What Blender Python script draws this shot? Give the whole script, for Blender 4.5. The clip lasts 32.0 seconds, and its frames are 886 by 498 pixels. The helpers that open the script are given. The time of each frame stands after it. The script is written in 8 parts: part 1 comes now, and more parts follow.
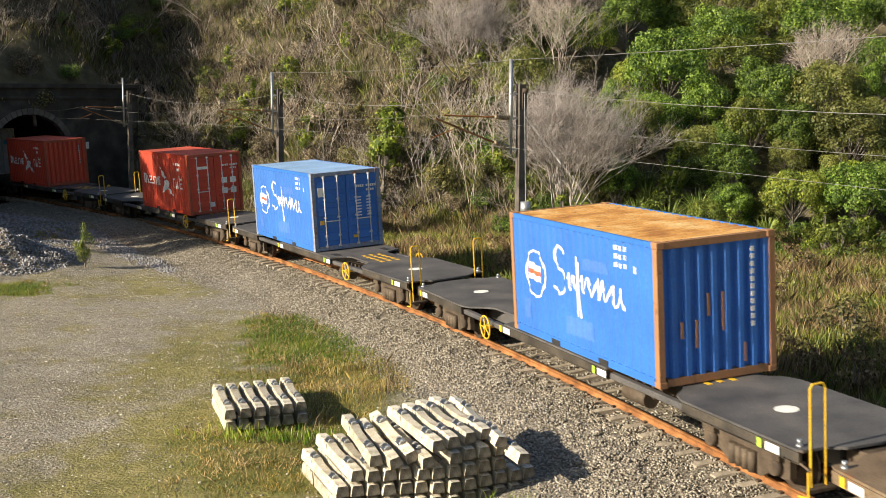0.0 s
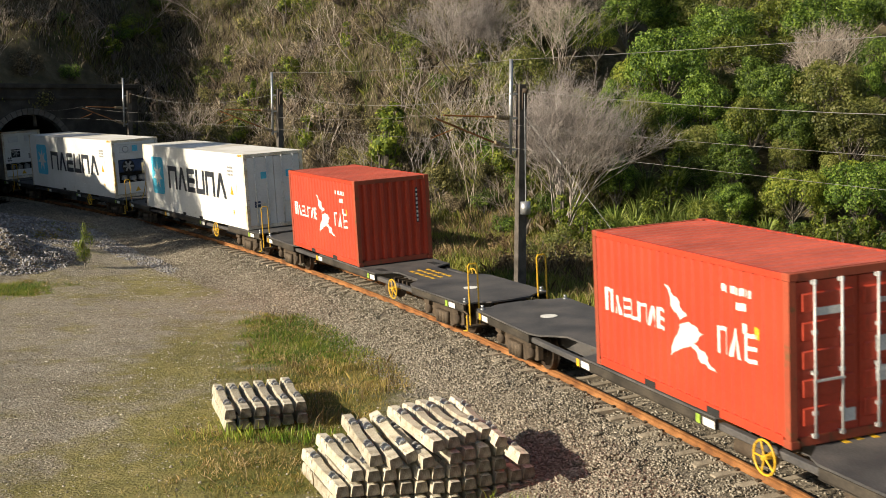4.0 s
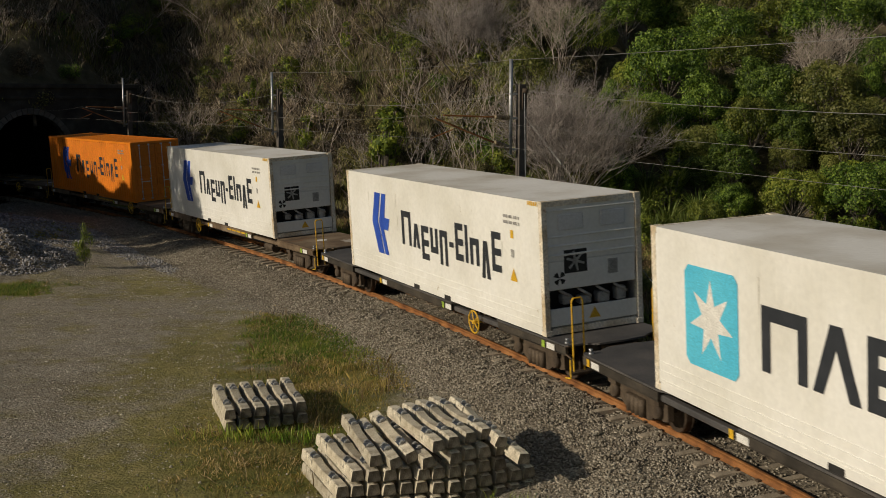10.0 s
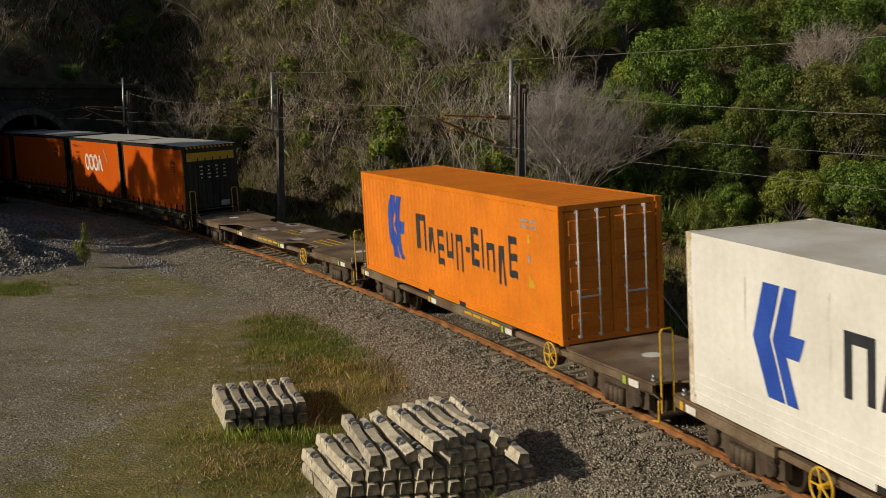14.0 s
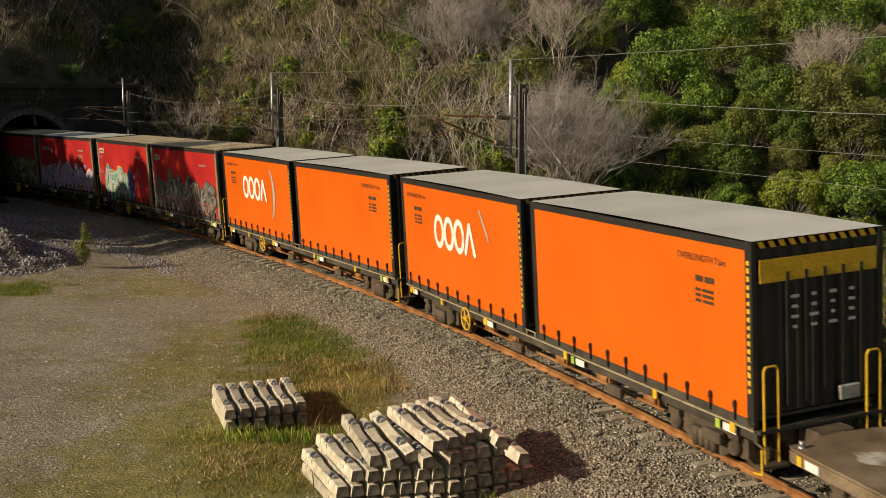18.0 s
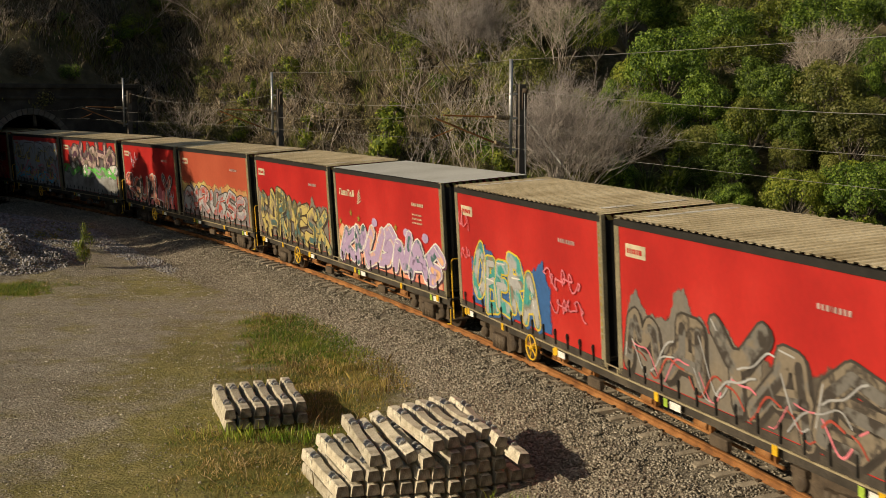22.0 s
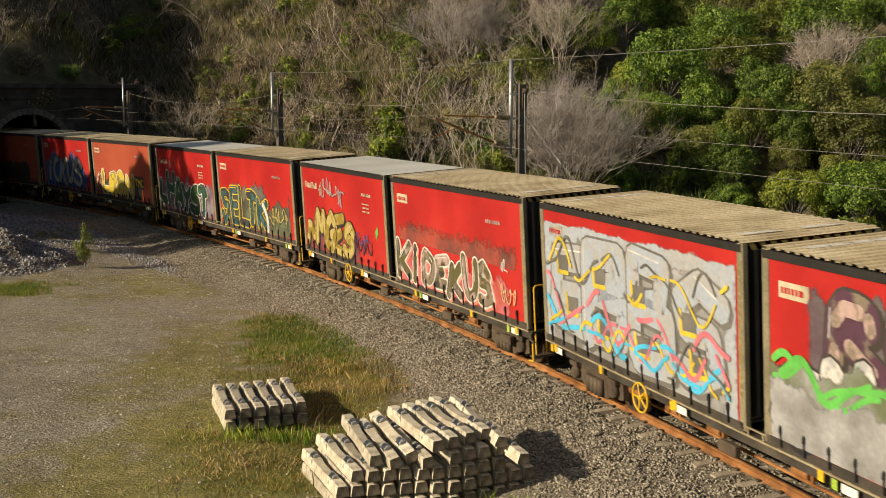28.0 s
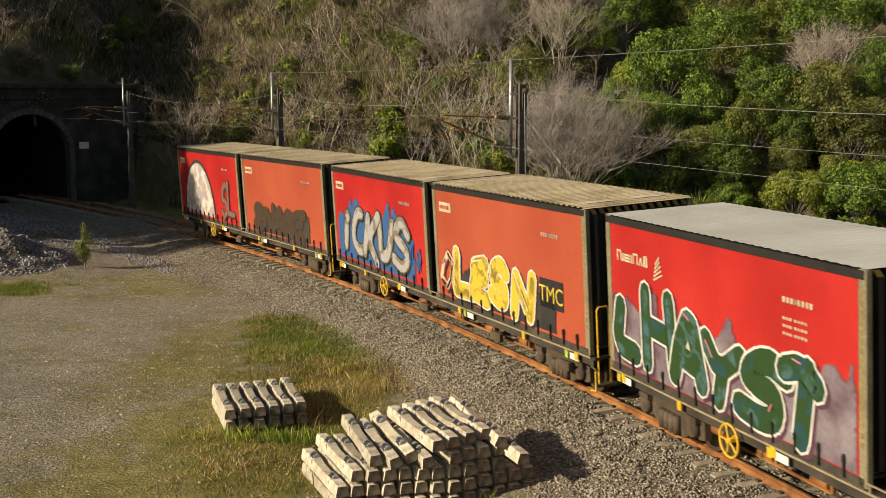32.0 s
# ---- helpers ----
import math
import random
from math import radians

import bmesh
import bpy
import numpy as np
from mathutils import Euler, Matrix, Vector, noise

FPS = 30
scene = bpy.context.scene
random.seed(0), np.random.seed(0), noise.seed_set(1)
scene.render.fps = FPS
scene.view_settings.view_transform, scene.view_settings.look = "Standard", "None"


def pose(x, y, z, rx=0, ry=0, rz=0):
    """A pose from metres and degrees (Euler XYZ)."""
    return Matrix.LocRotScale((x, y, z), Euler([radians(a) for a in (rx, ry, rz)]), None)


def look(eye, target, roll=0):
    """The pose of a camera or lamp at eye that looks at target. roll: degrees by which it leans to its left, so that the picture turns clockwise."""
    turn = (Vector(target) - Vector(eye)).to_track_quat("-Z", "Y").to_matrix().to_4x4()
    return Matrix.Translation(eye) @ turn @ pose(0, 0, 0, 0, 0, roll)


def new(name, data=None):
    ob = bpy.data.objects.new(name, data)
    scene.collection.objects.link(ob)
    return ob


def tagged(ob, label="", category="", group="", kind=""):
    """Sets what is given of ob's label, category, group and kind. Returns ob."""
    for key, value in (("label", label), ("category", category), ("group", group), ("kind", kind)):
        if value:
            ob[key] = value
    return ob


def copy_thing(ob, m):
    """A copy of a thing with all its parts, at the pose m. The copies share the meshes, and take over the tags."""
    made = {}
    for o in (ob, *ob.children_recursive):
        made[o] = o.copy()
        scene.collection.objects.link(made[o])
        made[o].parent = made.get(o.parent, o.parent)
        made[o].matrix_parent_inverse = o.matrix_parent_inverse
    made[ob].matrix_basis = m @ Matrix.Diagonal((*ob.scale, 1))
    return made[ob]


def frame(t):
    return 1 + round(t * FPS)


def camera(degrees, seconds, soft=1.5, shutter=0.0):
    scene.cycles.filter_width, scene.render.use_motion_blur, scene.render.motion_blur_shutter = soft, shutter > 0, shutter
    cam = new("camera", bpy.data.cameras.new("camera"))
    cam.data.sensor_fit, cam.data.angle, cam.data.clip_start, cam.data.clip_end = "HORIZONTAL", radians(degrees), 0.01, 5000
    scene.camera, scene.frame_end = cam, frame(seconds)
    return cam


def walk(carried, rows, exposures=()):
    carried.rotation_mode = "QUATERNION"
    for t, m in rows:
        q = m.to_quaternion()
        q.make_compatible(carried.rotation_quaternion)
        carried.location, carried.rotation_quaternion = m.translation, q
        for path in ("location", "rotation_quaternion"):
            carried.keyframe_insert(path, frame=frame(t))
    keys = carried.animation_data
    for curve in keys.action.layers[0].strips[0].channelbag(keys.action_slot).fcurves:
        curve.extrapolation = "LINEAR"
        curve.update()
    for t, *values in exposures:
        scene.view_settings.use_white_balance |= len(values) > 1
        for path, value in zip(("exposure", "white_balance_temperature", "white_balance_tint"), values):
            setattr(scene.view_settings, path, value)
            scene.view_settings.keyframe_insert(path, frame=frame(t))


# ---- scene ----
cam = camera(40.876, 32.0, soft=0.8, shutter=0.2)
EYE_HEIGHT = 6.0
shot = look((0, 0, EYE_HEIGHT), (0, 100, EYE_HEIGHT - 100 * math.tan(0.12676)))
EXPOSURES = [(0.0, 0.97, 6580, 10), (2.0, 0.84, 6630, 10), (3.0, 0.70, 6680, 10), (5.0, 0.50, 6730, 10), (6.0, 0.20, 6730, 10), (7.0, -0.40, 6680, 10), (8.0, -0.70, 6630, 10), (9.0, -0.62, 6680, 10), (10.0, -0.72, 6730, 10),
             (12.0, -0.62, 6730, 10), (14.0, -0.62, 6730, 10), (16.5, 0.20, 7130, 10), (17.0, 0.25, 7230, 10), (18.0, 0.00, 7380, 10), (20.0, -0.40, 7530, 10), (22.0, -0.13, 7530, 10),
             (24.0, 0.16, 7430, 10), (26.0, 0.19, 7330, 10), (32.0, 0.22, 7330, 10)]
walk(cam, [(0.0, shot), (32.0, shot)], EXPOSURES)

# ---- daylight: low sun from beside the yard, clear sky ----
SUN_TO = Vector((-0.912, -0.41, 0.0)).normalized()
SUN_EL = radians(23.5)
world = bpy.data.worlds.new("sky")
scene.world = world
world.use_nodes = True
_n = world.node_tree.nodes
_sky = _n.new("ShaderNodeTexSky")
_sky.sky_type = "NISHITA"
_sky.sun_disc = False
_sky.sun_elevation = SUN_EL
_sky.sun_rotation = math.atan2(SUN_TO.x, SUN_TO.y)
_n["Background"].inputs[1].default_value = 0.055
world.node_tree.links.new(_sky.outputs[0], _n["Background"].inputs[0])
_sun = bpy.data.lights.new("sun", "SUN")
_sun.energy, _sun.angle, _sun.color = 5.0, radians(0.55), (1.0, 0.88, 0.70)
sun = new("sun", _sun)
sun.matrix_world = look((SUN_TO.x * 200, SUN_TO.y * 200, 200 * math.tan(SUN_EL)), (0, 0, 0))

# ---- the railway line: a canted left-hand curve that runs into a tunnel ----
K = 0.00602          # curvature, 1/m
CANT = 0.0592
GRADE = 0.001
STEP = 0.5
S = np.arange(-420.0, 460.01, STEP)
_k = np.where((S > -25) & (S < 76), K, 0.0)
_i0 = int(np.argmin(abs(S)))
_th = np.concatenate([[0], np.cumsum((_k[1:] + _k[:-1]) / 2 * STEP)])
TH = _th - _th[_i0] + 1.8881
_tm = (TH[1:] + TH[:-1]) / 2
TX = np.concatenate([[0], np.cumsum(np.cos(_tm) * STEP)])
TY = np.concatenate([[0], np.cumsum(np.sin(_tm) * STEP)])
TX += 6.5532 - TX[_i0]
TY += 16.3082 - TY[_i0]
PORTAL_S = 64.5


def rail_point(s):
    return float(np.interp(s, S, TX)), float(np.interp(s, S, TY)), float(np.interp(s, S, TH))


def rail_z(s):
    return GRADE * min(max(s, -30.0), 90.0)


def rail_pose(s, half=0.3):
    """Pose on the line: x to the train's rear, y to the yard side, z up; canted."""
    xa, ya, _ = rail_point(s - half)
    xb, yb, _ = rail_point(s + half)
    h = math.atan2(yb - ya, xb - xa)
    return Matrix.Translation(((xa + xb) / 2, (ya + yb) / 2, rail_z(s))) @ Matrix.Rotation(h, 4, "Z") @ Matrix.Rotation(-CANT, 4, "X")


def flat_pose(s, lat, z=0.0):
    x, y, h = rail_point(s)
    return Matrix.Translation((x - math.sin(h) * lat, y + math.cos(h) * lat, z)) @ Matrix.Rotation(h, 4, "Z")


def line_coords(px, py):
    """s and lateral offset (yard side positive) of plan points."""
    sel = (S > -90) & (S < 140)
    tx, ty, ts, th = TX[sel], TY[sel], S[sel], TH[sel]
    so, lo = np.empty(len(px)), np.empty(len(px))
    for a in range(0, len(px), 20000):
        b = slice(a, a + 20000)
        d = (px[b, None] - tx) ** 2 + (py[b, None] - ty) ** 2
        i = d.argmin(1)
        so[b] = ts[i]
        lo[b] = -(px[b] - tx[i]) * np.sin(th[i]) + (py[b] - ty[i]) * np.cos(th[i])
        so[b] += (px[b] - tx[i]) * np.cos(th[i]) + (py[b] - ty[i]) * np.sin(th[i])
    return so, lo


# ---- materials ----
def material(name, colors, rough=0.7, metal=0.0, scale=3.0, fine=40.0, bump=0.15, rand=0.0, fine_mix=0.35, spots=None, dist=0.02):
    """Node material: coarse noise between colours, fine grain, bump, optional stains; rand varies brightness per object."""
    m = bpy.data.materials.new(name)
    m.use_nodes = True
    nt = m.node_tree
    N, L = nt.nodes, nt.links
    bsdf = N["Principled BSDF"]
    co = N.new("ShaderNodeTexCoord")
    n1 = N.new("ShaderNodeTexNoise")
    n1.inputs["Scale"].default_value, n1.inputs["Detail"].default_value = scale, 5
    n2 = N.new("ShaderNodeTexNoise")
    n2.inputs["Scale"].default_value, n2.inputs["Detail"].default_value = fine, 4
    L.new(co.outputs["Object"], n1.inputs["Vector"])
    L.new(co.outputs["Object"], n2.inputs["Vector"])
    ramp = N.new("ShaderNodeValToRGB")
    els = ramp.color_ramp.elements
    els[0].position, els[1].position = 0.32, 0.68
    if len(colors) > 2:
        els.new(0.5)
    for e, c in zip(els, colors):
        e.color = (*c, 1)
    L.new(n1.outputs[0], ramp.inputs[0])
    out = ramp.outputs[0]
    hsv = N.new("ShaderNodeHueSaturation")
    mr = N.new("ShaderNodeMapRange")
    mr.inputs[1].default_value, mr.inputs[2].default_value = 0.25, 0.75
    mr.inputs[3].default_value, mr.inputs[4].default_value = 1 - fine_mix, 1 + fine_mix
    L.new(n2.outputs[0], mr.inputs[0])
    val = mr.outputs[0]
    if rand:
        oi = N.new("ShaderNodeObjectInfo")
        ra = N.new("ShaderNodeMapRange")
        ra.inputs[3].default_value, ra.inputs[4].default_value = 1 - rand, 1 + rand
        L.new(oi.outputs["Random"], ra.inputs[0])
        mu = N.new("ShaderNodeMath")
        mu.operation = "MULTIPLY"
        L.new(val, mu.inputs[0])
        L.new(ra.outputs[0], mu.inputs[1])
        val = mu.outputs[0]
    L.new(val, hsv.inputs["Value"])
    L.new(out, hsv.inputs["Color"])
    out = hsv.outputs[0]
    if spots:
        col, amount, sc = spots
        n3 = N.new("ShaderNodeTexNoise")
        n3.inputs["Scale"].default_value, n3.inputs["Detail"].default_value, n3.inputs["Roughness"].default_value = sc, 8, 0.7
        L.new(co.outputs["Object"], n3.inputs["Vector"])
        r3 = N.new("ShaderNodeMapRange")
        r3.inputs[1].default_value, r3.inputs[2].default_value = 0.72 - amount * 0.4, 0.78 - amount * 0.3
        L.new(n3.outputs[0], r3.inputs[0])
        mx = N.new("ShaderNodeMix")
        mx.data_type = "RGBA"
        L.new(r3.outputs[0], mx.inputs[0])
        L.new(out, mx.inputs[6])
        mx.inputs[7].default_value = (*col, 1)
        out = mx.outputs[2]
    L.new(out, bsdf.inputs["Base Color"])
    bsdf.inputs["Roughness"].default_value = rough
    bsdf.inputs["Metallic"].default_value = metal
    if bump:
        bp = N.new("ShaderNodeBump")
        bp.inputs["Strength"].default_value, bp.inputs["Distance"].default_value = bump, dist
        L.new(n2.outputs[0], bp.inputs["Height"])
        L.new(bp.outputs[0], bsdf.inputs["Normal"])
    return m


def leaf_material(name, colors, scale=0.6, island=0.35, translucent=0.42, rough=0.55):
    """Foliage: hue varies by clump and leaf."""
    m = bpy.data.materials.new(name)
    m.use_nodes = True
    nt = m.node_tree
    N, L = nt.nodes, nt.links
    bsdf = N["Principled BSDF"]
    co = N.new("ShaderNodeTexCoord")
    n1 = N.new("ShaderNodeTexNoise")
    n1.inputs["Scale"].default_value, n1.inputs["Detail"].default_value = scale, 3
    L.new(co.outputs["Object"], n1.inputs["Vector"])
    geo = N.new("ShaderNodeNewGeometry")
    add = N.new("ShaderNodeMath")
    add.operation = "MULTIPLY_ADD"
    add.inputs[1].default_value, add.inputs[2].default_value = island, -island / 2
    L.new(geo.outputs["Random Per Island"], add.inputs[0])
    sm = N.new("ShaderNodeMath")
    sm.operation = "ADD"
    L.new(n1.outputs[0], sm.inputs[0])
    L.new(add.outputs[0], sm.inputs[1])
    ramp = N.new("ShaderNodeValToRGB")
    els = ramp.color_ramp.elements
    els[0].position, els[1].position = 0.3, 0.72
    if len(colors) > 2:
        els.new(0.5)
    if len(colors) > 3:
        els.new(0.62)
    for e, c in zip(els, colors):
        e.color = (*c, 1)
    L.new(sm.outputs[0], ramp.inputs[0])
    oi = N.new("ShaderNodeObjectInfo")
    ra = N.new("ShaderNodeMapRange")
    ra.inputs[3].default_value, ra.inputs[4].default_value = 0.6, 1.35
    L.new(oi.outputs["Random"], ra.inputs[0])
    hsv = N.new("ShaderNodeHueSaturation")
    L.new(ra.outputs[0], hsv.inputs["Value"])
    L.new(ramp.outputs[0], hsv.inputs["Color"])
    L.new(hsv.outputs[0], bsdf.inputs["Base Color"])
    bsdf.inputs["Roughness"].default_value = rough
    tr = N.new("ShaderNodeBsdfTranslucent")
    L.new(hsv.outputs[0], tr.inputs["Color"])
    mx = N.new("ShaderNodeMixShader")
    mx.inputs[0].default_value = translucent
    L.new(bsdf.outputs[0], mx.inputs[1])
    L.new(tr.outputs[0], mx.inputs[2])
    L.new(mx.outputs[0], N["Material Output"].inputs[0])
    return m


def ground_material():
    """Packed gravel yard, stone ballast, grass and hillside soil, by the cover attribute (grass, ballast, hill)."""
    m = bpy.data.materials.new("ground")
    m.use_nodes = True
    nt = m.node_tree
    N, L = nt.nodes, nt.links
    bsdf = N["Principled BSDF"]
    co = N.new("ShaderNodeTexCoord")
    at = N.new("ShaderNodeAttribute")
    at.attribute_name = "cover"
    sep = N.new("ShaderNodeSeparateColor")
    L.new(at.outputs["Color"], sep.inputs[0])

    def noise_tex(scale, detail=5, rough=0.6):
        n = N.new("ShaderNodeTexNoise")
        n.inputs["Scale"].default_value, n.inputs["Detail"].default_value, n.inputs["Roughness"].default_value = scale, detail, rough
        L.new(co.outputs["Object"], n.inputs["Vector"])
        return n.outputs[0]

    def ramp(src, stops):
        r = N.new("ShaderNodeValToRGB")
        els = r.color_ramp.elements
        while len(els) < len(stops):
            els.new(0.5)
        for e, (p, c) in zip(els, stops):
            e.position, e.color = p, (*c, 1)
        L.new(src, r.inputs[0])
        return r.outputs[0]

    def mix(f, a, b):
        x = N.new("ShaderNodeMix")
        x.data_type = "RGBA"
        L.new(f, x.inputs[0])
        L.new(a, x.inputs[6])
        L.new(b, x.inputs[7])
        return x.outputs[2]

    vor = N.new("ShaderNodeTexVoronoi")
    vor.inputs["Scale"].default_value = 17
    L.new(co.outputs["Object"], vor.inputs["Vector"])
    sepv = N.new("ShaderNodeSeparateColor")
    L.new(vor.outputs["Color"], sepv.inputs[0])
    gravel_a = ramp(noise_tex(0.55, 10, 0.74), [(0.32, (0.095, 0.079, 0.052)), (0.44, (0.18, 0.152, 0.103)), (0.56, (0.265, 0.233, 0.17)), (0.7, (0.41, 0.38, 0.32))])
    tracks = N.new("ShaderNodeTexNoise")
    tracks.inputs["Scale"].default_value, tracks.inputs["Detail"].default_value, tracks.inputs["Roughness"].default_value = 1.0, 6, 0.6
    stretch = N.new("ShaderNodeMapping")
    stretch.inputs["Rotation"].default_value = (0, 0, 0.5)
    stretch.inputs["Scale"].default_value = (0.22, 1.0, 1.0)
    L.new(co.outputs["Object"], stretch.inputs["Vector"])
    L.new(stretch.outputs[0], tracks.inputs["Vector"])
    grey = N.new("ShaderNodeRGB")
    grey.outputs[0].default_value = (0.33, 0.31, 0.265, 1)
    gravel_a = mix(ramp(tracks.outputs[0], [(0.5, (0, 0, 0)), (0.6, (0.65, 0.65, 0.65))]), gravel_a, grey.outputs[0])
    vor2 = N.new("ShaderNodeTexVoronoi")
    vor2.inputs["Scale"].default_value = 38
    L.new(co.outputs["Object"], vor2.inputs["Vector"])
    sepf = N.new("ShaderNodeSeparateColor")
    L.new(vor2.outputs["Color"], sepf.inputs[0])
    stones = ramp(sepf.outputs[0], [(0.1, (0.085, 0.073, 0.053)), (0.5, (0.26, 0.228, 0.17)), (0.95, (0.50, 0.465, 0.39))])
    pick = ramp(noise_tex(5, 6, 0.75), [(0.36, (0.1, 0.1, 0.1)), (0.56, (1, 1, 1))])
    gravel = mix(pick, gravel_a, stones)
    ballast = ramp(sepv.outputs[0], [(0.0, (0.075, 0.063, 0.046)), (0.5, (0.185, 0.158, 0.115)), (1.0, (0.34, 0.30, 0.235))])
    turf = ramp(noise_tex(1.3, 7, 0.7), [(0.3, (0.085, 0.105, 0.018)), (0.5, (0.165, 0.165, 0.03)), (0.7, (0.29, 0.235, 0.07))])
    hill = ramp(noise_tex(0.8, 8, 0.7), [(0.3, (0.045, 0.04, 0.02)), (0.5, (0.10, 0.085, 0.045)), (0.7, (0.20, 0.165, 0.10))])
    moss = ramp(noise_tex(2.2, 8, 0.75), [(0.3, (0.105, 0.098, 0.018)), (0.5, (0.20, 0.18, 0.04)), (0.7, (0.33, 0.275, 0.10))])
    patchy = N.new("ShaderNodeMath")
    patchy.operation = "ADD"
    L.new(noise_tex(0.9, 9, 0.72), patchy.inputs[0])
    L.new(at.outputs["Alpha"], patchy.inputs[1])
    mossy = ramp(patchy.outputs[0], [(0.60, (0, 0, 0)), (0.84, (0.88, 0.88, 0.88))])
    gravel = mix(mossy, gravel, moss)
    c = mix(sep.outputs[1], gravel, ballast)
    c = mix(sep.outputs[0], c, turf)
    c = mix(sep.outputs[2], c, hill)
    L.new(c, bsdf.inputs["Base Color"])
    bsdf.inputs["Roughness"].default_value = 0.95
    bp = N.new("ShaderNodeBump")
    bp.inputs["Strength"].default_value, bp.inputs["Distance"].default_value = 0.7, 0.04
    L.new(vor.outputs["Distance"], bp.inputs["Height"])
    bp2 = N.new("ShaderNodeBump")
    bp2.inputs["Strength"].default_value, bp2.inputs["Distance"].default_value = 0.6, 0.08
    L.new(noise_tex(9, 6, 0.7), bp2.inputs["Height"])
    bp3 = N.new("ShaderNodeBump")
    bp3.inputs["Strength"].default_value, bp3.inputs["Distance"].default_value = 0.7, 0.22
    L.new(noise_tex(2.0, 8, 0.7), bp3.inputs["Height"])
    L.new(bp.outputs[0], bp3.inputs["Normal"])
    L.new(bp3.outputs[0], bp2.inputs["Normal"])
    L.new(bp2.outputs[0], bsdf.inputs["Normal"])
    return m


GROUND = ground_material()
RUST_RAIL = material("rusty_rail_steel", [(0.14, 0.055, 0.018), (0.28, 0.12, 0.038), (0.38, 0.18, 0.065)], 0.75, 0.2, 2, 60)
CONCRETE = material("weathered_concrete", [(0.30, 0.26, 0.19), (0.47, 0.425, 0.33), (0.60, 0.555, 0.45)], 0.9, 0, 3.5, 60, 0.35, 0.2, spots=((0.13, 0.115, 0.085), 0.42, 4))
SLEEPER_TRACK = material("dusty_track_concrete", [(0.22, 0.185, 0.135), (0.36, 0.31, 0.24)], 0.9, 0, 3, 50, 0.3, 0.15)
DARK_STEEL = material("dark_grey_wagon_paint", [(0.055, 0.055, 0.058), (0.085, 0.083, 0.083), (0.12, 0.112, 0.108)], 0.6, 0.1, 1.2, 30, 0.08, spots=((0.10, 0.06, 0.035), 0.22, 3))
BROWN_STEEL = material("rusty_brown_wagon_paint", [(0.10, 0.068, 0.042), (0.175, 0.125, 0.078), (0.25, 0.195, 0.135)], 0.7, 0.1, 1.2, 30, 0.1, spots=((0.20, 0.085, 0.03), 0.34, 1.6))
BOGIE = material("grimy_bogie_iron", [(0.05, 0.036, 0.025), (0.12, 0.09, 0.062)], 0.75, 0.2, 3, 40, 0.2)
WHEEL = material("worn_wheel_steel", [(0.05, 0.035, 0.025), (0.11, 0.08, 0.06)], 0.5, 0.6, 4, 40, 0.1)
WAGON_BLACK = material("grimy_black_wagon_paint", [(0.03, 0.026, 0.021), (0.055, 0.047, 0.038), (0.09, 0.076, 0.057)], 0.65, 0.1, 1.5, 30, 0.1)
WORN_DECK = material("worn_pale_deck_paint", [(0.17, 0.13, 0.09), (0.36, 0.33, 0.29), (0.50, 0.47, 0.43)], 0.8, 0, 3.5, 30, 0.1, spots=((0.20, 0.10, 0.05), 0.35, 5))
YELLOW = material("yellow_paint", [(0.62, 0.36, 0.02), (0.72, 0.45, 0.03)], 0.5, 0, 3, 40, 0.05, spots=((0.2, 0.12, 0.04), 0.15, 6))
WHITE_MARK = material("white_marking_paint", [(0.66, 0.66, 0.63), (0.78, 0.78, 0.75)], 0.6, 0, 4, 60, 0)
BLACK_MARK = material("charcoal_lettering_paint", [(0.022, 0.027, 0.035), (0.035, 0.04, 0.05)], 0.5, 0, 4, 60, 0)
# black parts, and the shade inside openings painted as flat black
BLACK_PARTS_GAPS = material("black_parts_and_shaded_gaps", [(0.012, 0.012, 0.012), (0.025, 0.025, 0.025)], 0.7, 0, 4, 60, 0.05)
GALV = material("galvanised_steel", [(0.34, 0.36, 0.38), (0.48, 0.50, 0.52)], 0.45, 0.7, 6, 40, 0.05)
LOCK_STEEL = material("bright_zinc_lock_steel", [(0.52, 0.53, 0.53), (0.66, 0.67, 0.67)], 0.4, 0.15, 6, 40, 0.05)
TIMBER = material("grey_weathered_timber", [(0.055, 0.048, 0.04), (0.13, 0.115, 0.10)], 0.9, 0, 3, 45, 0.4)


# ---- mesh helpers ----
def box(bm, c, s, m=None, mi=0, taper=None, bev=0.0):
    """Box of size s at c; taper (tx, ty) scales the top; bev bevels the edges."""
    x, y, z = (v / 2 for v in s)
    tx, ty = taper or (1, 1)
    co = [(-x, -y, -z), (x, -y, -z), (x, y, -z), (-x, y, -z), (-x * tx, -y * ty, z), (x * tx, -y * ty, z), (x * tx, y * ty, z), (-x * tx, y * ty, z)]
    vs = []
    for p in co:
        v = Vector(p)
        if m is not None:
            v = m @ v
        vs.append(bm.verts.new(v + Vector(c)))
    fs = []
    for f in ((3, 2, 1, 0), (4, 5, 6, 7), (0, 1, 5, 4), (1, 2, 6, 5), (2, 3, 7, 6), (3, 0, 4, 7)):
        fc = bm.faces.new([vs[i] for i in f])
        fc.material_index = mi
        fs.append(fc)
    if bev:
        es = {e for f in fs for e in f.edges}
        bmesh.ops.bevel(bm, geom=list(es), offset=bev, segments=1, affect="EDGES")
    return vs


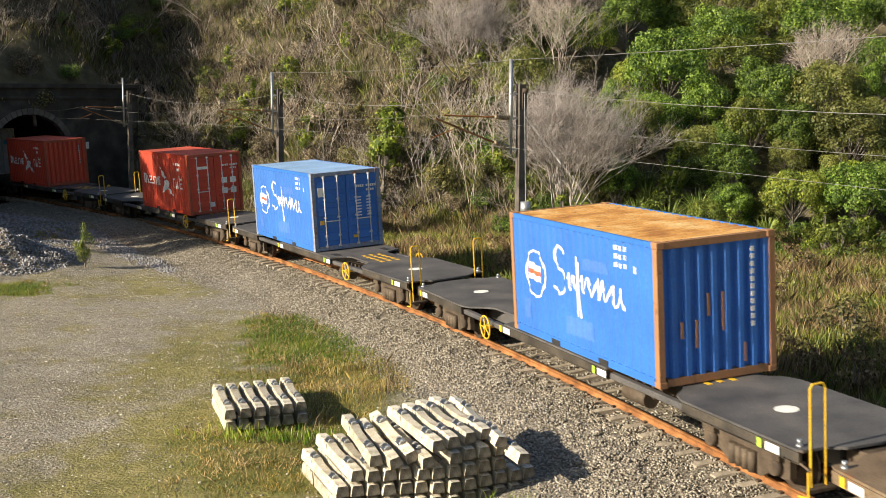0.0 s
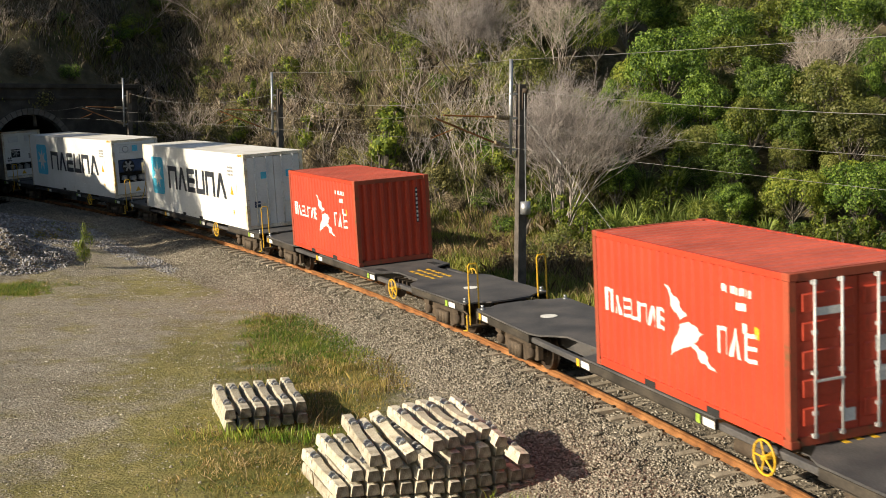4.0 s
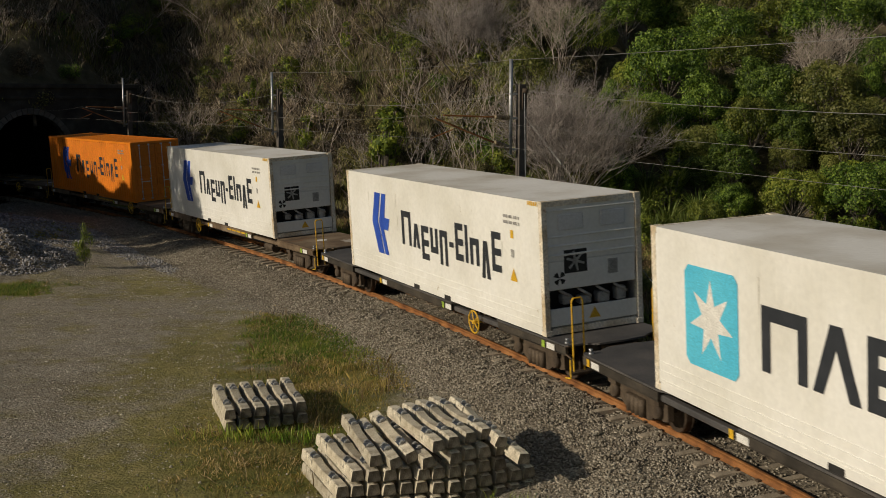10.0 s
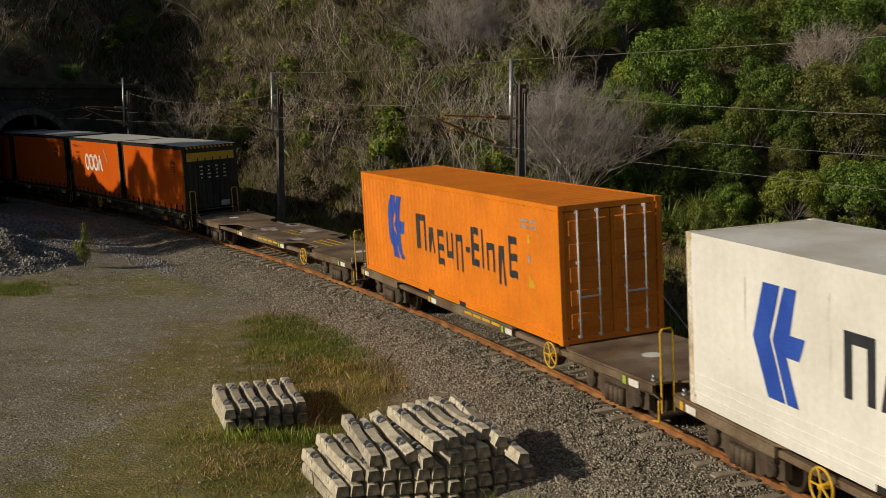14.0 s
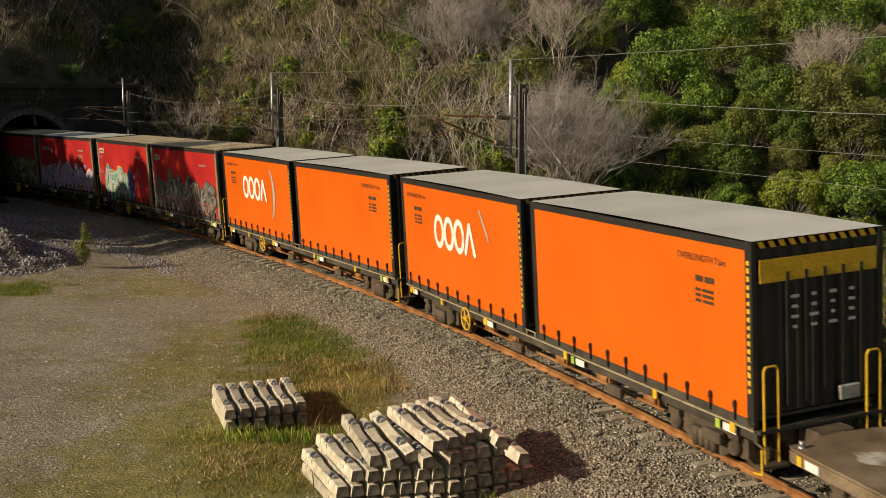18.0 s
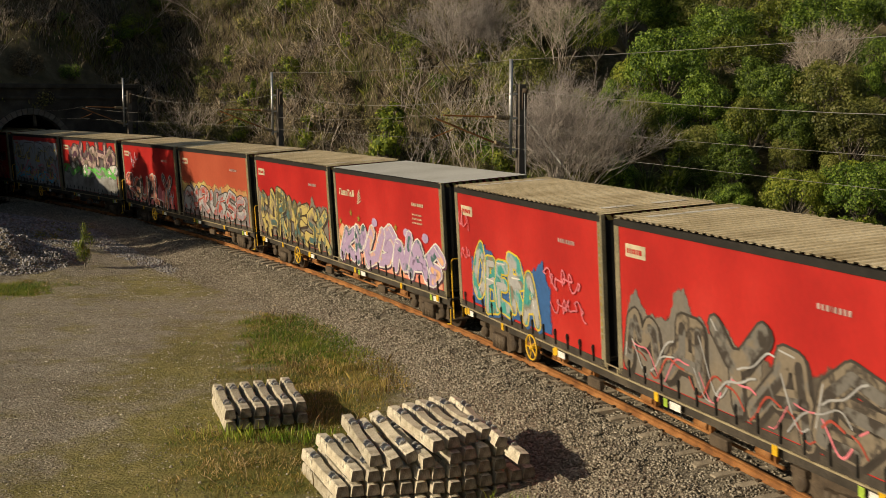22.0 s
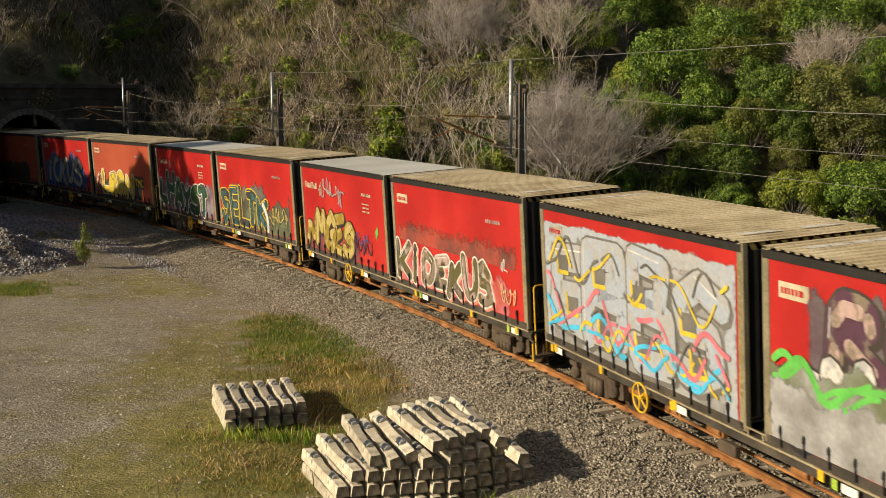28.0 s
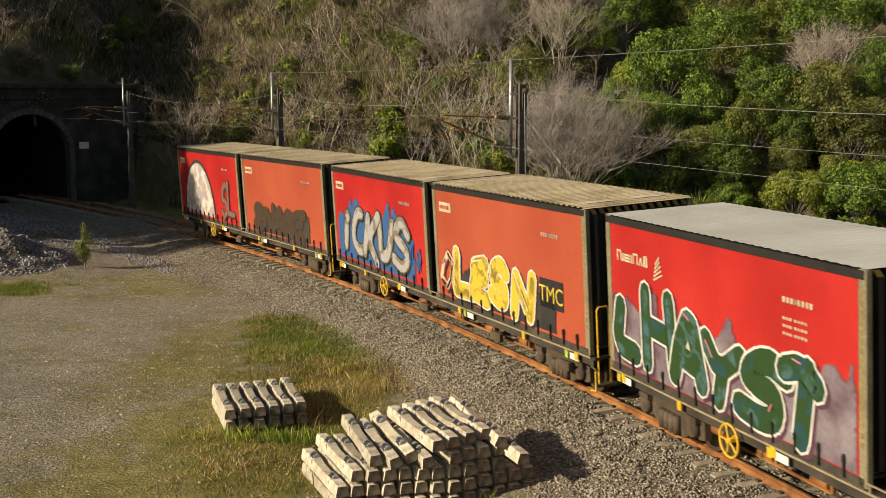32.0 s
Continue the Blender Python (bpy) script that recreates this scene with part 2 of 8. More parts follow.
def tube(bm, a, b, r0, r1=None, n=8, mi=0, caps=True):
    """Round bar from a to b."""
    a, b = Vector(a), Vector(b)
    r1 = r0 if r1 is None else r1
    d = (b - a).normalized()
    u = d.orthogonal().normalized()
    w = d.cross(u)
    ra, rb = [], []
    for i in range(n):
        t = 2 * math.pi * i / n
        o = u * math.cos(t) + w * math.sin(t)
        ra.append(bm.verts.new(a + o * r0))
        rb.append(bm.verts.new(b + o * r1))
    for i in range(n):
        j = (i + 1) % n
        f = bm.faces.new((ra[i], ra[j], rb[j], rb[i]))
        f.material_index, f.smooth = mi, n > 6
    if caps:
        bm.faces.new(ra[::-1]).material_index = mi
        bm.faces.new(rb).material_index = mi


def pipe(bm, pts, r, n=6, mi=0):
    for a, b in zip(pts[:-1], pts[1:]):
        tube(bm, a, b, r, r, n, mi)


def ring(bm, c, axis, radius, r, n=20, k=6, mi=0):
    """Torus round axis."""
    axis = Vector(axis).normalized()
    u = axis.orthogonal().normalized()
    w = axis.cross(u)
    rows = []
    for i in range(n):
        t = 2 * math.pi * i / n
        d = u * math.cos(t) + w * math.sin(t)
        rows.append([bm.verts.new(Vector(c) + d * (radius + r * math.cos(2 * math.pi * j / k)) + axis * (r * math.sin(2 * math.pi * j / k))) for j in range(k)])
    for i in range(n):
        for j in range(k):
            f = bm.faces.new((rows[i][j], rows[(i + 1) % n][j], rows[(i + 1) % n][(j + 1) % k], rows[i][(j + 1) % k]))
            f.material_index, f.smooth = mi, True


def sheet(bm, pts, mi=0):
    f = bm.faces.new([bm.verts.new(p) for p in pts])
    f.material_index = mi
    return f


def prism(bm, outline, z0, z1, mi=0):
    """Extruded plan outline (x, y), counter-clockwise."""
    lo = [bm.verts.new((x, y, z0)) for x, y in outline]
    hi = [bm.verts.new((x, y, z1)) for x, y in outline]
    n = len(outline)
    for i in range(n):
        bm.faces.new((lo[i], lo[(i + 1) % n], hi[(i + 1) % n], hi[i])).material_index = mi
    bm.faces.new(hi).material_index = mi
    bm.faces.new(lo[::-1]).material_index = mi


def mesh_of(name, bm, *mats):
    me = bpy.data.meshes.new(name)
    bm.normal_update()
    bm.to_mesh(me)
    bm.free()
    for m in mats:
        me.materials.append(m)
    return me


def part(name, bm, mat, parent, label=""):
    """One mesh object under a thing or a part."""
    me = mesh_of(name, bm, *(mat if isinstance(mat, (list, tuple)) else (mat,))) if isinstance(bm, bmesh.types.BMesh) else bm
    ob = new(name, me)
    ob.parent = parent
    if label:
        tagged(ob, label)
    return ob


def thing(name, label, category, m=None, group="", kind=""):
    ob = new(name)
    ob.empty_display_size = 0.2
    if m is not None:
        ob.matrix_basis = m
    return tagged(ob, label, category, group, kind)


def array_mesh(name, verts, faces, mats, mat_index=None, smooth=False):
    """Mesh from numpy arrays; faces all of one size."""
    me = bpy.data.meshes.new(name)
    nf, k = faces.shape
    me.vertices.add(len(verts))
    me.vertices.foreach_set("co", np.ascontiguousarray(verts, dtype=np.float32).ravel())
    me.loops.add(nf * k)
    me.loops.foreach_set("vertex_index", np.ascontiguousarray(faces, dtype=np.int32).ravel())
    me.polygons.add(nf)
    me.polygons.foreach_set("loop_start", np.arange(0, nf * k, k, dtype=np.int32))
    for m in mats:
        me.materials.append(m)
    if mat_index is not None:
        me.polygons.foreach_set("material_index", np.ascontiguousarray(mat_index, dtype=np.int32))
    if smooth:
        me.polygons.foreach_set("use_smooth", np.ones(nf, dtype=bool))
    me.update(calc_edges=True)
    return me


# ---- terrain ----
TOE = np.array([(120, 24), (60, 34), (38, 40), (25, 46), (15, 50), (5, 53), (-2, 59), (-9, 64.5), (-15, 70.5), (-20.3, 76.1), (-29.3, 68.3), (-27.8, 60), (-25, 50), (-23.5, 43), (-25, 37), (-34, 30), (-50, 26), (-120, 20)], float)
_poly = np.concatenate([TOE, [(-3000, 20), (-3000, 3000), (3000, 3000), (3000, 24)]])


def sstep(a, b, x):
    t = np.clip((x - a) / (b - a), 0, 1)
    return t * t * (3 - 2 * t)


def wave(x, y, seed, size):
    """Cheap smooth noise, about -1 to 1."""
    r = np.random.RandomState(seed)
    z = np.zeros_like(x)
    for i in range(6):
        a, p = r.uniform(0, 6.283, 2)
        f = 6.283 / size * r.uniform(0.6, 1.8)
        z += np.sin((x * math.cos(a) + y * math.sin(a)) * f + p + 1.7 * np.sin((y * math.cos(a) - x * math.sin(a)) * f * 0.6 + p * 2))
    return z / 3.2


def hill_distance(px, py):
    d = np.full(len(px), 1e9)
    for (ax, ay), (bx, by) in zip(TOE[:-1], TOE[1:]):
        vx, vy = bx - ax, by - ay
        t = np.clip(((px - ax) * vx + (py - ay) * vy) / (vx * vx + vy * vy), 0, 1)
        d = np.minimum(d, np.hypot(px - ax - t * vx, py - ay - t * vy))
    inside = np.zeros(len(px), bool)
    n = len(_poly)
    for i in range(n):
        (ax, ay), (bx, by) = _poly[i], _poly[(i + 1) % n]
        cr = ((ay > py) != (by > py)) & (px < (bx - ax) * (py - ay) / (by - ay + 1e-12) + ax)
        inside ^= cr
    return np.where(inside, d, -d)


def ground_z(px, py):
    """Height of the ground, with its cover: grass, ballast, hill."""
    px, py = np.asarray(px, float), np.asarray(py, float)
    s, lat = line_coords(px, py)
    d = hill_distance(px, py)
    z = -0.5 + 0.05 * wave(px, py, 3, 7) + 0.02 * wave(px, py, 4, 1.7)
    z -= 0.05 * np.clip(25.5 - py, 0, 9) * sstep(3.0, 0.5, px)
    # bed of the track: flat top, shoulders, and a shallow drain on the hill side
    near = np.where(lat > 0, sstep(3.5, 1.55, lat), sstep(2.5, 1.5, -lat))
    z += near * (0.295 + 0.05 * sstep(6, 24, s) - 0.035 * np.clip(lat, -1.5, 1.5)) + 0.03 * near * wave(px, py, 9, 0.8)
    z -= 0.35 * np.exp(-((lat + 4.2) / 1.0) ** 2)
    z += np.where(lat < -5, 0.12 * wave(px, py, 12, 4), 0)
    # heap of ballast stone at the yard's edge
    hx, hy = px + 22.5, py - 52.0
    heap = np.exp(-((hx * 0.8 + hy * 0.3) / 5.2) ** 2 - ((hy * 0.9 - hx * 0.45) / 5.2) ** 2)
    z += 1.5 * heap * (1 + 0.15 * wave(px, py, 5, 3))
    heap2 = np.exp(-((px + 18.0) / 3.3) ** 2 - ((py - 44.6) / 3.2) ** 2)
    z += 1.35 * heap2 * (1 + 0.2 * wave(px, py, 6, 2))
    heap = np.maximum(heap, 0.9 * heap2)
    # hillside
    dd = np.clip(d, 0, None)
    left = sstep(16, -4, px)
    slope = 0.42 + 0.62 * left + 0.3 * sstep(-22, -27, px) * sstep(66, 60, py)
    cap = 22 - sstep(-22, -27, px) * (6 * sstep(95, 75, py) + 6.5 * sstep(67, 58, py))
    cap = cap - 6.0 * sstep(-22, -27, px) * sstep(48, 43, py) - 3.5 * sstep(-21, -25, px) * sstep(75, 79, py) * sstep(92, 86, py)
    cap = np.maximum(cap, 2.0)
    hill = dd * slope
    hill = np.where(hill > cap, cap + (hill - cap) * 0.25, hill)
    hill = np.minimum(hill, 70)
    port = np.exp(-(np.clip(abs(lat) - 4.5, 0, None) / 3.0) ** 2) * (s > 58)
    hill = hill + 5.8 * sstep(0.15, 0.9, d) * port
    hill += sstep(0.5, 5, dd) * (0.7 * wave(px, py, 21, 9) + 0.35 * wave(px, py, 22, 3.2)) * (1 - 0.8 * port * (dd < 3))
    z = z + hill
    grass = np.zeros_like(px)
    grass = np.maximum(grass, sstep(-2.6, -3.6, lat))
    patch = 1.15 * np.exp(-((px + 3.4 + 0.22 * (py - 31)) / 2.3) ** 2 - ((py - 31.2) / 4.8) ** 2) + 0.85 * np.exp(-((px + 3.3) / 2.3) ** 2 - ((py - 22.5) / 4.4) ** 2)
    patch = np.maximum(patch, 0.9 * np.exp(-((px + 1.6) / 1.1) ** 2 - ((py - 27.0) / 3.2) ** 2))
    patch = np.maximum(patch, 0.85 * np.exp(-((px + 15) / 3.6) ** 2 - ((py - 39.5) / 1.6) ** 2))
    patch = np.maximum(patch, 0.8 * np.exp(-((px + 17.3) / 1.7) ** 2 - ((py - 54) / 5.5) ** 2))
    patch = np.maximum(patch, 0.45 * np.exp(-((px + 6.4) / 2.2) ** 2 - ((py - 19.2) / 2.0) ** 2))
    patch = patch + 0.18 * wave(px, py, 31, 2.6) + 0.12 * wave(px, py, 32, 0.7)
    grass = np.maximum(grass, sstep(0.36, 0.72, patch) * (lat > 3.0))
    ballast = np.maximum(sstep(3.6, 3.1, lat - 1.3 * sstep(24, 36, s) + 0.25 * wave(px, py, 33, 1.4)) * (lat > -2.9), sstep(0.12, 0.3, heap + 0.05 * wave(px, py, 34, 2)))
    hillc = sstep(-1.0, 1.0, d)
    moss_a = np.exp(-((px + 4.2) / 2.6) ** 2 - ((py - 21.5) / 5.0) ** 2)
    moss_b = np.exp(-((px + 7.0) / 3.0) ** 2 - ((py - 18.6) / 2.2) ** 2)
    moss_c = np.exp(-((px + 8.5) / 4.5) ** 2 - ((py - 41.0) / 3.2) ** 2)
    moss_d = np.exp(-((px + 6.2) / 1.6) ** 2 - ((py - 29.0) / 5.0) ** 2)
    global MOSS
    MOSS = 0.5 * np.maximum(np.maximum(moss_a, 0.5 * moss_b), np.maximum(0.5 * moss_c, 0.65 * moss_d)) + 0.08 + 0.07 * wave(px, py, 36, 3.5)
    return z, grass, ballast, hillc


def axis(spans):
    out = []
    for a, b, n in spans:
        out += list(np.linspace(a, b, n, endpoint=False))
    return np.array(out + [spans[-1][1]])


_xs = axis([(-2500, -400, 8), (-400, -120, 14), (-120, -45, 40), (-45, 32, 230), (32, 130, 50), (130, 400, 14), (400, 2500, 8)])
_ys = axis([(-2500, -300, 8), (-300, -30, 16), (-30, 12, 26), (12, 88, 230), (88, 180, 46), (180, 500, 16), (500, 2500, 8)])
_gx, _gy = np.meshgrid(_xs, _ys)
_px, _py = _gx.ravel(), _gy.ravel()
_pz, _gr, _ba, _hi = ground_z(_px, _py)
_mo = MOSS
_nx = len(_xs)
_ii = (np.arange(len(_ys) - 1)[:, None] * _nx + np.arange(_nx - 1)).ravel()
_quads = np.stack([_ii, _ii + 1, _ii + _nx + 1, _ii + _nx], 1)
# open the ground at the tunnel mouth
_ls, _ll = line_coords(_px, _py)
_mouth = (abs(_ll) < 2.75) & (_ls > PORTAL_S - 0.3) & (_ls < PORTAL_S + 1.9)
_quads = _quads[~(_mouth[_quads].any(1) & (_pz[_quads].min(1) < 5.3))]
_me = array_mesh("ground", np.stack([_px, _py, _pz], 1), _quads, [GROUND], smooth=True)
_at = _me.color_attributes.new("cover", "FLOAT_COLOR", "POINT")
_at.data.foreach_set("color", np.stack([_gr, _ba, _hi, np.clip(_mo, 0, 1)], 1).astype(np.float32).ravel())
ground = tagged(new("ground", _me), "gravel yard, ballast, grass and scrubby hillside", "ground", kind="structure")


def ground_at(x, y):
    return float(ground_z([x], [y])[0][0])


# ---- track ----
def rail_profile():
    h = 0.14
    return [(-0.06, -h), (0.06, -h), (0.06, -h + 0.015), (0.01, -h + 0.03), (0.01, -0.04), (0.034, -0.03), (0.034, -0.004), (0.026, 0.0), (-0.026, 0.0), (-0.034, -0.004), (-0.034, -0.03), (-0.01, -0.04), (-0.01, -h + 0.03), (-0.06, -h + 0.015)]


def build_rail(side, name):
    prof = rail_profile()
    ss = np.concatenate([np.arange(-60, 90, 1.0), np.arange(90, 321, 10.0)])
    vs = []
    for s in ss:
        m = rail_pose(float(s))
        vs += [tuple(m @ Vector((0, side * 0.5335 + a, b))) for a, b in prof]
    k, n = len(prof), len(ss)
    fs = [(i * k + j, i * k + (j + 1) % k, (i + 1) * k + (j + 1) % k, (i + 1) * k + j) for i in range(n - 1) for j in range(k)]
    me = array_mesh(name, np.array(vs), np.array(fs), [RUST_RAIL])
    return tagged(new(name, me), "rusty brown steel running rail on concrete sleepers", "rail", "running rails")


build_rail(1, "rail")
build_rail(-1, "rail")


def sleeper_mesh(name, mat, end):
    """Concrete sleeper, 2.1 m, waisted middle, tapered sides."""
    bm = bmesh.new()
    secs = []
    for x, w, h in ((-1.08, 0.222, 0.185), (-0.95, 0.226, 0.20), (-0.42, 0.222, 0.195), (-0.22, 0.205, 0.165), (0.22, 0.205, 0.165), (0.42, 0.222, 0.195), (0.95, 0.226, 0.20), (1.08, 0.222, 0.185)):
        t = w * 0.40
        b = w * 0.5
        secs.append([bm.verts.new(p) for p in ((x, -b, 0), (x, b, 0), (x, b, h * 0.25), (x, t, h - 0.012), (x, t - 0.014, h), (x, -t + 0.014, h), (x, -t, h - 0.012), (x, -b, h * 0.25))])
    for a, b in zip(secs[:-1], secs[1:]):
        for j in range(8):
            bm.faces.new((a[j], b[j], b[(j + 1) % 8], a[(j + 1) % 8]))
    bm.faces.new(secs[0]).material_index = 1
    bm.faces.new(secs[-1][::-1]).material_index = 1
    return mesh_of(name, bm, mat, end)


_sl = sleeper_mesh("track_sleeper", SLEEPER_TRACK, SLEEPER_TRACK)
track_bed = thing("track_sleepers", "row of dusty concrete sleepers under the rails", "sleepers", kind="structure")
_r = random.Random(4)
for i in range(120):
    s = -6.0 + i * 0.62
    ob = part("sleeper", _sl, None, track_bed)
    ob.matrix_basis = rail_pose(s) @ pose(_r.uniform(-.01, .01), 0, -0.14 - 0.2, 0, 0, 90 + _r.uniform(-0.6, 0.6))
bm = bmesh.new()
for i in range(120):
    m = rail_pose(-6.0 + i * 0.62)
    for y in (-0.5335, 0.5335):
        for dy in (-0.095, 0.095):
            box(bm, m @ Vector((0, y + dy, -0.125)), (0.09, 0.07, 0.035), m.to_3x3())
tagged(new("rail_clips", mesh_of("rail_clips", bm, BOGIE)), "rusty rail clips along both rails", "rail clips", kind="stuff")

# ---- tunnel ----
PORTAL_STONE = material("sooty_portal_masonry", [(0.022, 0.02, 0.017), (0.042, 0.038, 0.032), (0.075, 0.068, 0.058)], 0.9, 0, 1.0, 25, 0.4, spots=((0.12, 0.11, 0.095), 0.14, 1.5))
PORTAL_RING = material("grey_arch_ring_stone", [(0.085, 0.078, 0.068), (0.14, 0.13, 0.115)], 0.9, 0, 2.0, 30, 0.3, 0.2)
# near-black along the whole bore
TUNNEL_DARK = material("near_black_tunnel_lining", [(0.012, 0.011, 0.010), (0.03, 0.027, 0.024)], 0.95, 0, 1, 20, 0.3)
ARCH_R, SPRING = 2.35, 2.65
portal_m = flat_pose(PORTAL_S, 0.1)


def arch_points(r, n=18):
    return [(r, -0.6)] + [(r * math.cos(math.pi * i / n), SPRING + r * math.sin(math.pi * i / n)) for i in range(n + 1)] + [(-r, -0.6)]


portal = thing("tunnel_portal", "sooty masonry tunnel portal with a grey arch ring", "tunnel portal", portal_m, kind="structure")
bm = bmesh.new()
inner = arch_points(ARCH_R + 0.34)
W0, TOP = 7.0, 6.55
front, back = [], []
for x0, store in ((0.0, front), (0.9, back)):
    store += [bm.verts.new((x0, y, z)) for y, z in inner]
n = len(inner)
fo = [bm.verts.new((0, *q)) for q in ((W0, -0.8), (W0, TOP), (-W0, TOP), (-W0, -0.8))]
bo = [bm.verts.new((0.9, *q)) for q in ((W0, -0.8), (W0, TOP), (-W0, TOP), (-W0, -0.8))]
mid = n // 2
for vv, oo, fl in ((front, fo, False), (back, bo, True)):
    a = [oo[0], oo[1]] + vv[mid::-1]
    b = [oo[3]] + vv[n - 1:mid - 1:-1] + [oo[1], oo[2]]
    for f in (a, b):
        bm.faces.new(f[::-1] if fl else f)
for i in range(n - 1):
    bm.faces.new((front[i], front[i + 1], back[i + 1], back[i]))
bm.faces.new((fo[1], fo[2], bo[2], bo[1]))
part("headwall", bm, PORTAL_STONE, portal)
bm = bmesh.new()
box(bm, (0.38, 0, TOP + 0.14), (1.15, 2 * W0 + 0.2, 0.28), bev=0.03)
box(bm, (-0.04, 0, TOP - 0.55), (0.16, 2 * W0, 0.18), bev=0.02)
part("coping", bm, PORTAL_STONE, portal, "mossy projecting stone coping")
for i in range(23):
    a0, a1 = math.pi * i / 23 + 0.006, math.pi * (i + 1) / 23 - 0.006
    pr = [(ARCH_R * math.cos(a0), ARCH_R * math.sin(a0)), ((ARCH_R + 0.36) * math.cos(a0), (ARCH_R + 0.36) * math.sin(a0)), ((ARCH_R + 0.36) * math.cos(a1), (ARCH_R + 0.36) * math.sin(a1)), (ARCH_R * math.cos(a1), ARCH_R * math.sin(a1))]
    b2 = bmesh.new()
    lo = [b2.verts.new((-0.07, y, z + SPRING)) for y, z in pr]
    hi = [b2.verts.new((0.6, y, z + SPRING)) for y, z in pr]
    for j in range(4):
        b2.faces.new((lo[j], lo[(j + 1) % 4], hi[(j + 1) % 4], hi[j]))
    b2.faces.new(lo[::-1])
    b2.faces.new(hi)
    part("arch_stone", b2, PORTAL_RING, portal)
for sd in (-1, 1):
    b2 = bmesh.new()
    box(b2, (0.27, sd * (ARCH_R + 0.18), SPRING / 2 - 0.4), (0.68, 0.36, SPRING + 0.8), bev=0.02)
    part("jamb", b2, PORTAL_RING, portal)
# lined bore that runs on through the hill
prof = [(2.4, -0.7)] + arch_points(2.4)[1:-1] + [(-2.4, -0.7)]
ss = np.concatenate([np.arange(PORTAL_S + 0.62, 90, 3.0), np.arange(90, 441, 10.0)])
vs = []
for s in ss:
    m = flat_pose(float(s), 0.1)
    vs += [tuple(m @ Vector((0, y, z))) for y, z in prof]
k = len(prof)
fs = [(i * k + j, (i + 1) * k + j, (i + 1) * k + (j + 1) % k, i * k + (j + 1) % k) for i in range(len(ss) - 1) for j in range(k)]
tagged(new("tunnel", array_mesh("tunnel", np.array(vs), np.array(fs), [TUNNEL_DARK])), "dark tunnel bore", "tunnel", kind="structure")

# ---- the train ----
LIME_TAG = material("lime_reflector_film", [(0.30, 0.46, 0.06), (0.38, 0.55, 0.09)], 0.4, 0, 3, 40, 0)
LATTICE = material("grimy_tan_rail_paint", [(0.22, 0.18, 0.11), (0.36, 0.31, 0.20)], 0.7, 0, 3, 40, 0.1)
V_T, V_V = (0.0, 8.0, 16.0, 24.0, 32.0), (9.4548, 9.3928, 9.3583, 9.1108, 9.0320)


def run(t):
    """Metres run since the start."""
    d = 0.0
    for (a, b), (va, vb) in zip(zip(V_T[:-1], V_T[1:]), zip(V_V[:-1], V_V[1:])):
        if t <= a:
            break
        e = min(t, b)
        ve = va + (vb - va) * (e - a) / (b - a)
        d += (va + ve) / 2 * (e - a)
    return d


MOVERS = []   # thing, wagon centre along the train, offset on the wagon, height of the base


def wagon_pose(u, t):
    return rail_pose(u - run(t), 6.2)


def rides(ob, u, du=0.0, z=0.0):
    MOVERS.append((ob, u, du, z))
    ob.matrix_basis = wagon_pose(u, 0) @ pose(du, 0, z)
    return ob


DECK = 1.005


def shift_wheel(w, x):
    for o in w.children:
        if o.name.startswith("brake_wheel"):
            o.location.x = x
    return w


